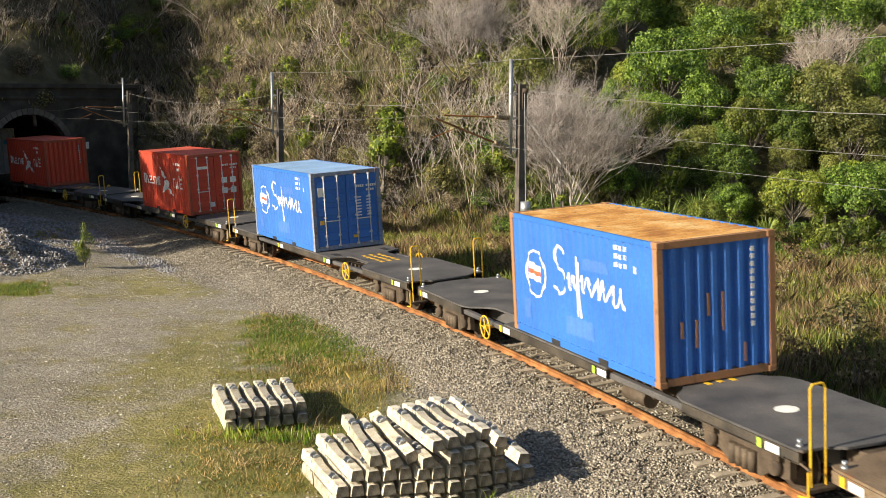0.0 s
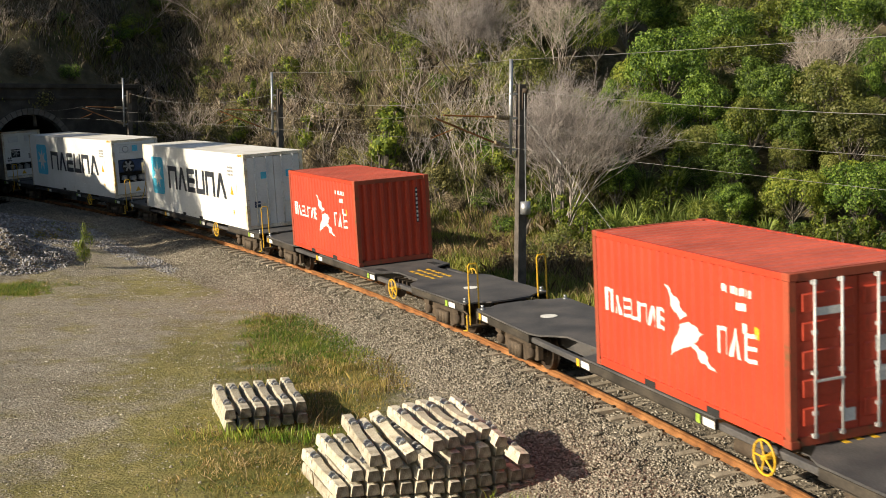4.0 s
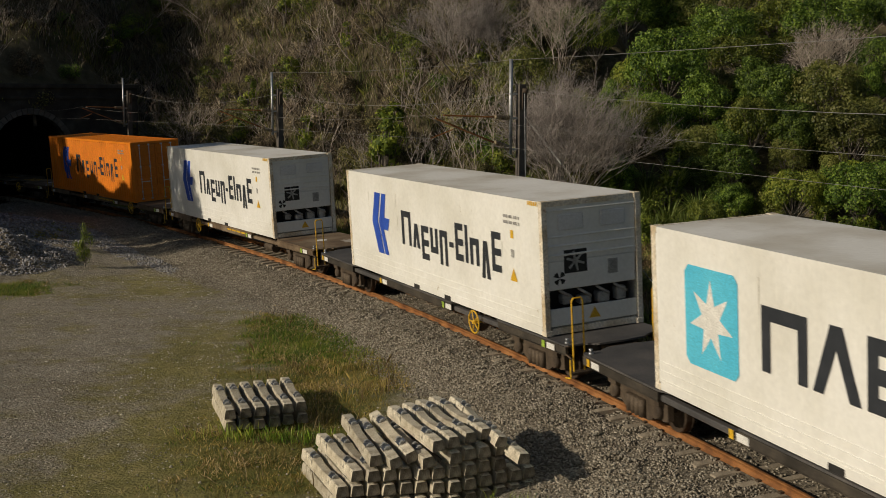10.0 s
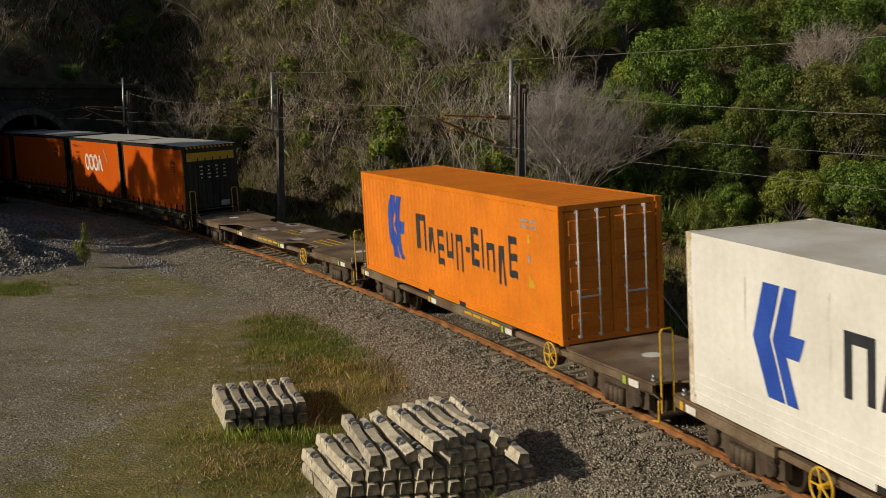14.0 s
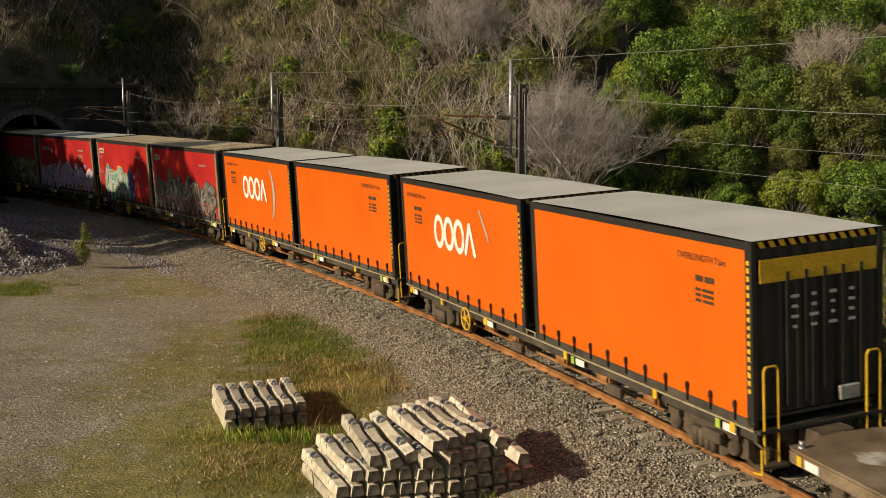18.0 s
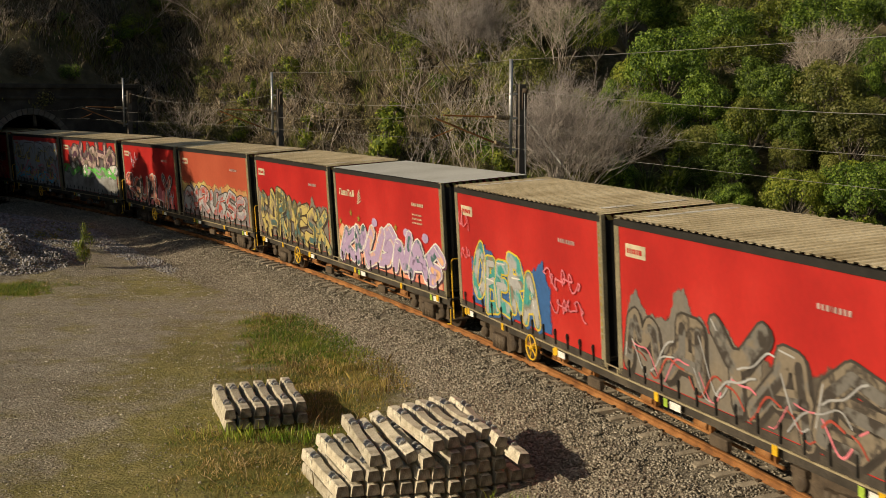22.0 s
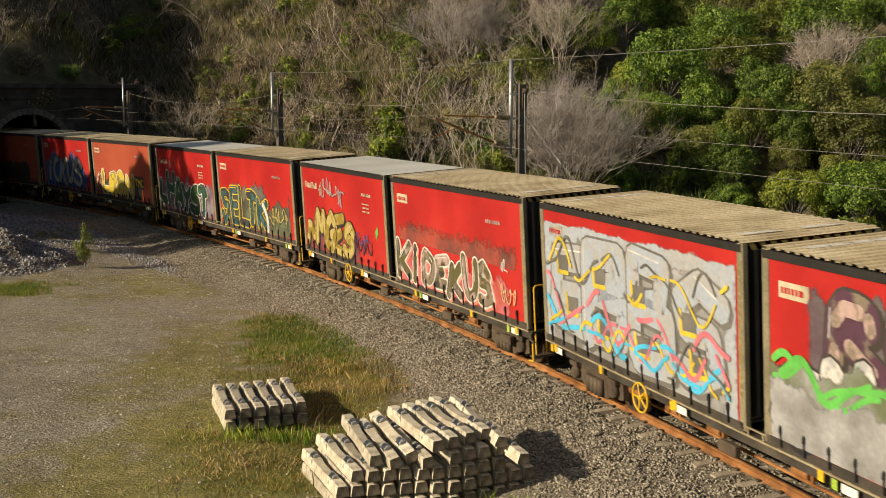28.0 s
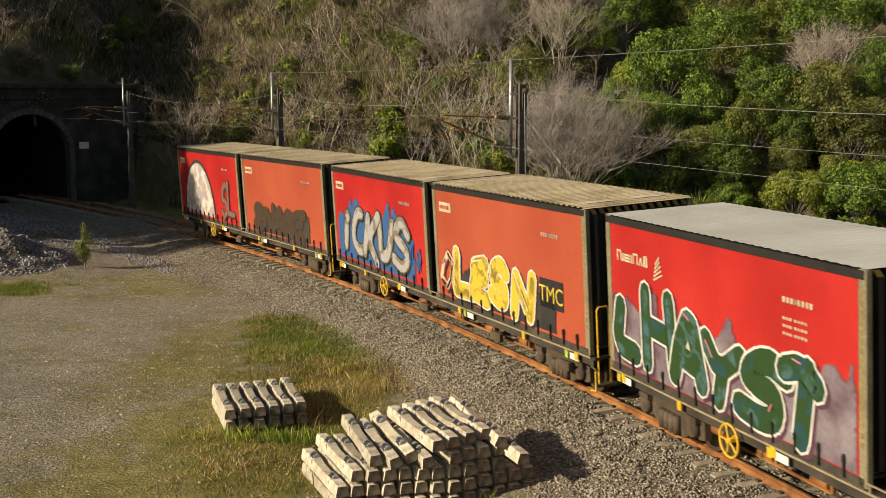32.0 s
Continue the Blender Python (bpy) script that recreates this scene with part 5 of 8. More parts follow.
def build_curtain(label, curtain_m, roof_m, frame_m, ribbed, straps, front_panel=False):
    L, W, H = BOX_L, BOX_W, BOX_H
    c = thing("curtain_box", label, "container", group="curtain-sided boxes on the train")
    for sy in (-1, 1):
        bm = bmesh.new()
        n = 16
        prev = None
        for i in range(n + 1):
            x = -L / 2 + 0.17 + i * (L - 0.34) / n
            y = sy * (W / 2 - 0.01 + 0.006 * math.sin(i * 1.9))
            row = [bm.verts.new((x, y, z)) for z in (0.12, 1.2, H - 0.14)]
            if prev:
                for j in range(2):
                    f = bm.faces.new((prev[j], row[j], row[j + 1], prev[j + 1]))
                    f.smooth = True
            prev = row
        part("curtain", bm, curtain_m, c)
        bm = bmesh.new()
        box(bm, (0, sy * (W / 2 - 0.02), H - 0.08), (L - 0.06, 0.06, 0.12))
        part("top_rail", bm, BOX_BLACK, c)
        bm = bmesh.new()
        box(bm, (0, sy * (W / 2 - 0.03), 0.07), (L - 0.1, 0.06, 0.14))
        part("bottom_rail", bm, WAGON_BLACK, c)
        for i in range(straps):
            x = -L / 2 + 0.45 + i * (L - 0.9) / (straps - 1)
            bm = bmesh.new()
            box(bm, (x, sy * (W / 2 + 0.024), 0.21), (0.03, 0.03, 0.32))
            box(bm, (x, sy * (W / 2 + 0.03), 0.30), (0.055, 0.034, 0.09))
            part("strap", bm, BOX_BLACK, c)
        for sx in (-1, 1):
            bm = bmesh.new()
            box(bm, (sx * (L / 2 - 0.08), sy * (W / 2 - 0.05), H / 2), (0.16, 0.1, H - 0.02), bev=0.01)
            part("corner_post", bm, frame_m, c)
    bm = bmesh.new()
    if ribbed:
        n = 34
        lift = 0.03 if roof_m is BROWN_ROOF else 0.008
        xs, zs = [], []
        for i in range(n):
            for f, d in ((0.0, 0), (0.45, 0), (0.5, lift), (0.95, lift)):
                xs.append(-L / 2 + (i + f) * L / n)
                zs.append(H + d)
        xs.append(L / 2)
        zs.append(H)
    else:
        xs, zs = [-L / 2, -L / 4, 0, L / 4, L / 2], [H, H + 0.02, H + 0.025, H + 0.02, H]
    a = [bm.verts.new((x, -W / 2 + 0.01, z)) for x, z in zip(xs, zs)]
    b = [bm.verts.new((x, W / 2 - 0.01, z)) for x, z in zip(xs, zs)]
    for i in range(len(xs) - 1):
        bm.faces.new((a[i], a[i + 1], b[i + 1], b[i]))
    part("roof", bm, roof_m, c)
    if ribbed and roof_m is BROWN_ROOF:
        for sx in (-1, 1):
            bm = bmesh.new()
            for k in range(5):
                if k != 2 or sx > 0:
                    sheet(bm, [(sx * (L / 2 - 0.62) - 0.1, -0.95 + k * 0.38, H + 0.036), (sx * (L / 2 - 0.62) + 0.1, -0.95 + k * 0.38, H + 0.036), (sx * (L / 2 - 0.62) + 0.1, -0.60 + k * 0.38, H + 0.036), (sx * (L / 2 - 0.62) - 0.1, -0.60 + k * 0.38, H + 0.036)])
            part("roof_stripe", bm, WORN_WHITE, c, "worn white stripe across the roof")
    rr = random.Random(17)
    for k in range(17):
        bm = bmesh.new()
        z = 0.55 + k * 0.125
        sheet(bm, [(-L / 2 + 0.05, W / 2 + 0.004, z), (-L / 2 + 0.12, W / 2 + 0.004, z), (-L / 2 + 0.12, W / 2 + 0.004, z + 0.04 + 0.05 * rr.random()), (-L / 2 + 0.05, W / 2 + 0.004, z + 0.08)])
        part("post_text", bm, HAZARD if ribbed else YELLOW, c)
    bm = bmesh.new()
    box(bm, (0, 0, 0.12), (L - 0.2, W - 0.12, 0.05))
    part("floor", bm, TIMBER, c)
    for sx in (-1, 1):
        bm = bmesh.new()
        corrugation(bm, (sx * (L / 2 - 0.03), -W / 2 + 0.1, 0), (0, 1, 0), (sx, 0, 0), W - 0.2, 0.2, H - 0.12, 0.3, 0.04)
        part("end_wall", bm, BOX_BLACK, c)
        bm = bmesh.new()
        for i in range(12):
            y = -W / 2 + 0.14 + i * 0.19
            sheet(bm, [(sx * (L / 2 + 0.004), y, H - 0.12), (sx * (L / 2 + 0.004), y + 0.1, H - 0.12), (sx * (L / 2 + 0.004), y + 0.16, H - 0.02), (sx * (L / 2 + 0.004), y + 0.06, H - 0.02)])
        part("hazard_stripes", bm, YELLOW if front_panel else HAZARD, c)
    if front_panel:
        bm = bmesh.new()
        box(bm, (-L / 2 - 0.006, 0, H - 0.48), (0.012, W - 0.3, 0.36))
        part("warning_panel", bm, YELLOW, c, "yellow warning panel on the black end")
        bm = bmesh.new()
        for i in range(5):
            box(bm, (-L / 2 - 0.012, -0.8 + i * 0.35, 1.35), (0.03, 0.05, 2.1))
        part("end_rib", bm, BOX_BLACK, c)
        r = random.Random(3)
        for i in range(4):
            for j in range(4):
                bm = bmesh.new()
                box(bm, (-L / 2 - 0.008, -0.62 + i * 0.36, 2.0 - j * 0.16), (0.006, 0.07 + 0.1 * r.random(), 0.05))
                part("stencil_bar", bm, WHITE_MARK, c)
        bm = bmesh.new()
        box(bm, (-L / 2 - 0.03, -0.55, 0.35), (0.06, 0.4, 0.24), bev=0.02)
        part("equipment_box", bm, MACHINE, c)
    return c


# ---- make up the train ----
WAGON_U = [8.95 + 17.0 * k for k in range(-1, 7)]
REEF_U = [127.95, 144.95, 162.0]
CURTAIN_U = [178.9 + 16.67 * k for k in range(10)]
dark_flat = build_flat(DARK_STEEL, "dark grey skeletal container flat wagon on two bogies", -3.75)
brown_flat = build_flat(BROWN_STEEL, "rusty brown skeletal container flat wagon on two bogies", -4.25)
rides(brown_flat, WAGON_U[0])
rides(dark_flat, WAGON_U[2])
rides(shift_wheel(copy_thing(dark_flat, Matrix.Identity(4)), 3.35), WAGON_U[1])
for u in WAGON_U[3:]:
    rides(copy_thing(dark_flat, Matrix.Identity(4)), u)
rides(shift_wheel(copy_thing(brown_flat, Matrix.Identity(4)), 3.7), REEF_U[0])
for u in REEF_U[1:]:
    rides(copy_thing(brown_flat, Matrix.Identity(4)), u)
curtain_wagon = build_curtain_wagon()
rides(curtain_wagon, CURTAIN_U[0])
for u in CURTAIN_U[1:]:
    rides(copy_thing(curtain_wagon, Matrix.Identity(4)), u)



def build_generator():
    """Raised housing on a black pillar, with a plate and drooping cables."""
    g = thing("generator_set", "olive generator housing on a black pillar with yellow cables", "generator")
    bm = bmesh.new()
    box(bm, (0, 0, 1.67), (1.3, 1.7, 0.56), bev=0.03)
    part("housing", bm, OLIVE_HOUSING, g)
    bm = bmesh.new()
    box(bm, (-0.05, 0, 0.7), (0.95, 1.5, 1.4), bev=0.02)
    box(bm, (-0.05, 0, 0.06), (1.2, 1.7, 0.12))
    part("pillar", bm, BLACK_PARTS_GAPS, g)
    bm = bmesh.new()
    box(bm, (0.05, 0.856, 1.66), (0.6, 0.01, 0.24))
    part("plate", bm, UNIT_BLUE, g)
    cur = bpy.data.curves.new("plate_text", "FONT")
    cur.body, cur.size, cur.align_x = "WEB 69", 0.16, "CENTER"
    tmp = bpy.data.objects.new("plate_text", cur)
    scene.collection.objects.link(tmp)
    me = bpy.data.meshes.new_from_object(tmp.evaluated_get(bpy.context.evaluated_depsgraph_get()))
    bpy.data.objects.remove(tmp)
    me.materials.clear()
    me.materials.append(WHITE_MARK)
    o = part("plate_text", me, None, g)
    o.matrix_basis = Matrix.Translation((0.05, 0.865, 1.6)) @ Matrix.Rotation(math.pi, 4, "Z") @ Matrix.Rotation(radians(90), 4, "X")
    for a, b, drop in (((0.3, 0.8, 1.2), (1.6, 0.7, 0.1), 0.2), ((-0.1, 0.8, 1.3), (-0.6, 0.84, 0.2), 0.1)):
        bm = bmesh.new()
        a, b = Vector(a), Vector(b)
        pipe(bm, [a.lerp(b, t) - Vector((0, 0, drop * 4 * t * (1 - t))) for t in (0, 0.2, 0.4, 0.6, 0.8, 1.0)], 0.02, 6)
        part("cable", bm, YELLOW, g)
    bm = bmesh.new()
    box(bm, (0.1, 0.78, 1.2), (0.3, 0.1, 0.24), bev=0.02)
    tube(bm, (0.3, 0.8, 1.2), (0.3, 0.88, 1.2), 0.07, n=10)
    part("socket_box", bm, MACHINE, g)
    return g


OLIVE_HOUSING = material("olive_grey_housing_paint", [(0.10, 0.095, 0.06), (0.16, 0.15, 0.10)], 0.5, 0, 2, 30, 0.05)
rides(build_generator(), WAGON_U[5], 6.05, 1.0)
C20, H20 = 6.058, 2.591
_c = build_dry("shipping_container", "blue corrugated container with a rusted roof and white script", C20, H20, BOX_BLUE, RUSTY_ROOF, RUST_POST, "ribs", marks_script, [WHITE_MARK, MARK_RED, FADED_BLUE])
front_patches(_c, C20, [(-0.72, 2.3 - 0.135 * k, 0.075, 0.09) for k in range(11)], WHITE_MARK)
front_patches(_c, C20, [(y, z, 0.05, h) for y, z, h in ((0.45, 0.9, 0.5), (0.2, 1.4, 0.4), (-0.1, 1.25, 0.7), (-0.55, 0.45, 0.35), (0.75, 1.0, 0.3))], RUST_POST, "rust_streak", 0.002)
rides(_c, WAGON_U[1], -1.25, DECK)
_c = build_dry("shipping_container", "blue container with closed doors and white script", C20, H20, BOX_BLUE, BLUE_ROOF, WORN_BLUE_POST, "doors", marks_script, [WHITE_MARK, MARK_RED, FADED_BLUE])
DOOR_TEXT = [(-0.36 - 0.075 * j, 2.05, 0.05, 0.08) for j in range(4)] + [(-0.72 - 0.075 * j, 2.05, 0.05, 0.08) for j in range(5)] + [(-0.72 - 0.075 * j, 1.91, 0.05, 0.07) for j in range(4)] + [(-0.42 - 0.34 * j, 1.68 - 0.1 * k, 0.16, 0.035) for k in range(7) for j in range(2)]
front_patches(_c, C20, DOOR_TEXT + [(0.92, 1.95, 0.2, 0.3)], WHITE_MARK, off=-0.012)
front_patches(_c, C20, [(-0.25, 0.4, 0.2, 0.09), (0.92, 0.95, 0.14, 0.14)], YELLOW, "label_patch", -0.012)
rides(_c, WAGON_U[2], 1.93, DECK)
_c = build_dry("shipping_container", "red container with closed doors and a white bird mark", C20, H20, BOX_RED, RED_ROOF, RUST_RED_POST, "doors", marks_bird, [WHITE_MARK, YELLOW])
front_patches(_c, C20, DOOR_TEXT[:13] + [(-0.4, 1.4, 0.26, 0.24), (-0.8, 1.4, 0.26, 0.24), (-0.4, 0.95, 0.26, 0.24), (-0.8, 0.95, 0.26, 0.24), (0.2, 0.4, 0.2, 0.2), (0.55, 2.0, 0.5, 0.12)], WHITE_MARK, off=-0.012)
rides(_c, WAGON_U[3], -1.30, DECK)
_c = build_dry("shipping_container", "red corrugated container with a white bird mark", C20, H20, BOX_RED, RED_ROOF, RUST_RED_POST, "ribs", marks_bird, [WHITE_MARK, YELLOW])
front_patches(_c, C20, [(-0.78, 1.7, 0.07, 1.05)], BLACK_MARK)
front_patches(_c, C20, [(-0.78, 2.15 - 0.13 * k, 0.05, 0.07) for k in range(8)], WHITE_MARK, off=-0.006)
rides(_c, WAGON_U[4], 1.87, DECK)
STAR_M = [SKY_BLUE, WHITE_MARK, BLACK_MARK, MACHINE, YELLOW]
FLAG_M = [LOGO_BLUE, WHITE_MARK, BLACK_MARK, MACHINE, YELLOW]
rides(build_reefer("reefer_container", "white refrigerated container with closed grey doors and a blue star", "doors", marks_star, STAR_M, UNIT_BLUE), WAGON_U[5], -0.97, DECK)
rides(build_reefer("reefer_container", "stained white refrigerated container with a dark blue cooling unit", "dark", marks_star, STAR_M, UNIT_BLUE), WAGON_U[6], -1.09, DECK)
reefer = build_reefer("reefer_container", "white refrigerated container with slanted blue flags and grey cooling unit", "pale", marks_flag, FLAG_M, REEFER_WHITE)
rides(reefer, WAGON_U[7], -1.15, DECK)
rides(copy_thing(reefer, Matrix.Identity(4)), REEF_U[0], 1.39, DECK)
rides(build_dry("shipping_container", "bright orange container with closed doors and blue flags", 12.192, 2.896, BOX_ORANGE, BOX_ORANGE, BOX_ORANGE, "doors", marks_flag, FLAG_M, 0.3), REEF_U[1], 1.37, DECK)


# ---- painted pieces and marks on the curtains ----
_spray = {}


def spray(c):
    if c not in _spray:
        _spray[c] = material("spray_paint", [tuple(v * 0.72 for v in c), c, tuple(min(1, v * 1.2) for v in c)], 0.55, 0, 1.6, 14, 0, fine_mix=0.12)
    return _spray[c]


def spray_mix(c1, c2, c3):
    """Blended sprays of three colours with crisp edges."""
    key = (c1, c2, c3)
    if key not in _spray:
        m = material("blended_spray_paint", [c1, c2, c3], 0.55, 0, 2.6, 14, 0, fine_mix=0.12)
        r = [n for n in m.node_tree.nodes if n.type == "VALTORGB"][0]
        for e, q in zip(r.color_ramp.elements, (0.40, 0.47, 0.56)):
            e.position = q
        _spray[key] = m
    return _spray[key]


PAL = dict(white=(0.58, 0.57, 0.54), cream=(0.52, 0.46, 0.33), black=(0.02, 0.02, 0.025), grey=(0.14, 0.135, 0.125), dark=(0.045, 0.038, 0.033), silver=(0.34, 0.35, 0.36),
           pale=(0.45, 0.60, 0.68), blue=(0.025, 0.10, 0.27), aqua=(0.04, 0.28, 0.26), teal=(0.012, 0.06, 0.065), green=(0.018, 0.055, 0.014), lime=(0.10, 0.42, 0.08), olive=(0.1, 0.088, 0.036),
           yellow=(0.56, 0.43, 0.05), gold=(0.25, 0.18, 0.03), orange=(0.66, 0.22, 0.06), peach=(0.62, 0.36, 0.21), pink=(0.56, 0.16, 0.20), lilac=(0.36, 0.27, 0.44), purple=(0.08, 0.035, 0.06), red=(0.42, 0.02, 0.02), brown=(0.06, 0.036, 0.02), greybrown=(0.19, 0.16, 0.12), greengrey=(0.12, 0.14, 0.08), khaki=(0.42, 0.34, 0.12), tealgrey=(0.05, 0.12, 0.125), greylilac=(0.25, 0.225, 0.255),
           brick=(0.36, 0.06, 0.04), salmon=(0.66, 0.22, 0.17), greypink=(0.42, 0.30, 0.28), paleblue=(0.33, 0.38, 0.45), cyan=(0.05, 0.42, 0.66))


GLYPHS = {
    "S": [[(0.95, 0.86), (0.5, 1.0), (0.08, 0.8), (0.25, 0.54), (0.8, 0.44), (0.92, 0.16), (0.45, 0.0), (0.0, 0.12)]],
    "N": [[(0.0, 0.0), (0.08, 1.0), (0.9, 0.02), (1.0, 1.0)]],
    "G": [[(0.95, 0.85), (0.5, 1.0), (0.04, 0.6), (0.2, 0.06), (0.8, 0.0), (1.0, 0.42), (0.6, 0.45)]],
    "E": [[(0.95, 1.0), (0.1, 0.94), (0.0, 0.5), (0.05, 0.05), (0.95, 0.0)], [(0.05, 0.5), (0.75, 0.54)]],
    "A": [[(0.0, 0.0), (0.3, 0.6), (0.45, 1.0), (0.66, 0.96), (1.0, 0.0)], [(0.25, 0.34), (0.85, 0.36)]],
    "O": [[(0.5, 1.0), (0.06, 0.7), (0.1, 0.25), (0.5, 0.0), (0.92, 0.3), (0.94, 0.75), (0.5, 1.0)]],
    "R": [[(0.0, 0.0), (0.06, 1.0), (0.74, 0.96), (0.88, 0.68), (0.2, 0.48), (1.0, 0.0)]],
    "K": [[(0.05, 1.0), (0.0, 0.0)], [(0.95, 0.98), (0.12, 0.5), (1.0, 0.0)]],
    "M": [[(0.0, 0.0), (0.14, 1.0), (0.5, 0.4), (0.84, 1.0), (1.0, 0.0)]],
    "U": [[(0.0, 1.0), (0.06, 0.2), (0.5, 0.0), (0.92, 0.2), (0.96, 1.0)]],
    "H": [[(0.05, 1.0), (0.0, 0.0)], [(0.92, 1.0), (1.0, 0.0)], [(0.05, 0.5), (0.95, 0.55)]],
    "Y": [[(0.0, 1.0), (0.5, 0.5), (1.0, 1.0)], [(0.5, 0.5), (0.42, 0.0)]],
    "T": [[(0.0, 0.9), (0.5, 1.0), (1.0, 0.86)], [(0.5, 0.95), (0.55, 0.0)]],
    "I": [[(0.5, 0.72), (0.45, 0.0)], [(0.5, 0.98), (0.52, 1.0)]],
    "C": [[(0.95, 0.9), (0.45, 1.0), (0.02, 0.6), (0.15, 0.08), (0.6, 0.0), (1.0, 0.2)]],
    "B": [[(0.05, 0.0), (0.05, 1.0), (0.7, 0.94), (0.78, 0.62), (0.2, 0.52), (0.9, 0.4), (0.92, 0.06), (0.05, 0.0)]],
    "D": [[(0.05, 0.0), (0.1, 1.0), (0.75, 0.85), (0.98, 0.45), (0.7, 0.06), (0.05, 0.0)]],
    "L": [[(0.1, 1.0), (0.05, 0.05), (0.95, 0.0)]],
}


def mist(c1, c2):
    """Sprayed colour that thins out where the cover attribute falls off."""
    key = ("mist", c1, c2)
    if key not in _spray:
        m = material("spray_mist", [c1, tuple((p + q) / 2 for p, q in zip(c1, c2)), c2], 0.6, 0, 1.3, 14, 0, fine_mix=0.15)
        N, L = m.node_tree.nodes, m.node_tree.links
        at = N.new("ShaderNodeAttribute")
        at.attribute_name = "cover"
        co = N.new("ShaderNodeTexCoord")
        nz = N.new("ShaderNodeTexNoise")
        nz.inputs["Scale"].default_value, nz.inputs["Detail"].default_value = 7, 5
        L.new(co.outputs["Object"], nz.inputs["Vector"])
        ad = N.new("ShaderNodeMath")
        ad.operation = "MULTIPLY_ADD"
        ad.inputs[1].default_value = 0.9
        L.new(nz.outputs[0], ad.inputs[0])
        L.new(at.outputs["Fac"], ad.inputs[2])
        mr = N.new("ShaderNodeMapRange")
        mr.interpolation_type = "SMOOTHSTEP"
        mr.inputs[1].default_value, mr.inputs[2].default_value = 0.72, 1.1
        L.new(ad.outputs[0], mr.inputs[0])
        L.new(mr.outputs[0], N["Principled BSDF"].inputs["Alpha"])
        _spray[key] = m
    return _spray[key]


def cloud(c, seed, p0, p1, q0, q1, col, col2=None, swing=0.18, spikes=0.0, lift=0.008, name="spray_cloud", soft=0.3, p_soft=0.3):
    """Soft-edged field of sprayed paint with a wandering upper edge."""
    r = random.Random(seed)
    sd = Side(BOX_L, BOX_W - 0.008)
    ph = [r.uniform(0, 6.28) for _ in range(4)]
    plumes = [(r.uniform(p0, p1), r.uniform(0.05, 0.16), r.uniform(0.2, 0.6)) for _ in range(9)]
    p0, p1 = max(0.2, p0), min(BOX_L - 0.2, p1)
    nx, nq = max(6, int((p1 - p0) / 0.09)), max(6, int((q1 + 0.7 - q0) / 0.09))
    qt = min(2.72, q1 + 0.7)
    V, F, A = [], [], []
    for i in range(nx + 1):
        p = p0 + (p1 - p0) * i / nx
        top = q1 + swing * (math.sin(p * 2.1 + ph[0]) * 0.5 + math.sin(p * 4.7 + ph[1]) * 0.35 + math.sin(p * 9.7 + ph[2]) * 0.3)
        for x, w, h in plumes:
            top += spikes * h * math.exp(-((p - x) / w) ** 2)
        for j in range(nq + 1):
            q = q0 + (qt - q0) * j / nq
            V.append(sd.at(p, q, lift))
            e = min((top - q) / soft, (p - p0) / p_soft + (0.5 if p0 < 0.25 else 0), (p1 - p) / p_soft + (0.5 if p1 > BOX_L - 0.25 else 0))
            A.append(max(0.0, min(1.0, e)))
    for i in range(nx):
        for j in range(nq):
            k = i * (nq + 1) + j
            if max(A[k], A[k + 1], A[k + nq + 1], A[k + nq + 2]) > 0:
                F.append((k, k + nq + 1, k + nq + 2, k + 1))
    me = array_mesh(name, np.array([tuple(v) for v in V]), np.array(F), [mist(PAL[col], PAL[col2 or col])])
    at = me.attributes.new("cover", "FLOAT", "POINT")
    at.data.foreach_set("value", np.array(A, np.float32))
    part(name, me, None, c)


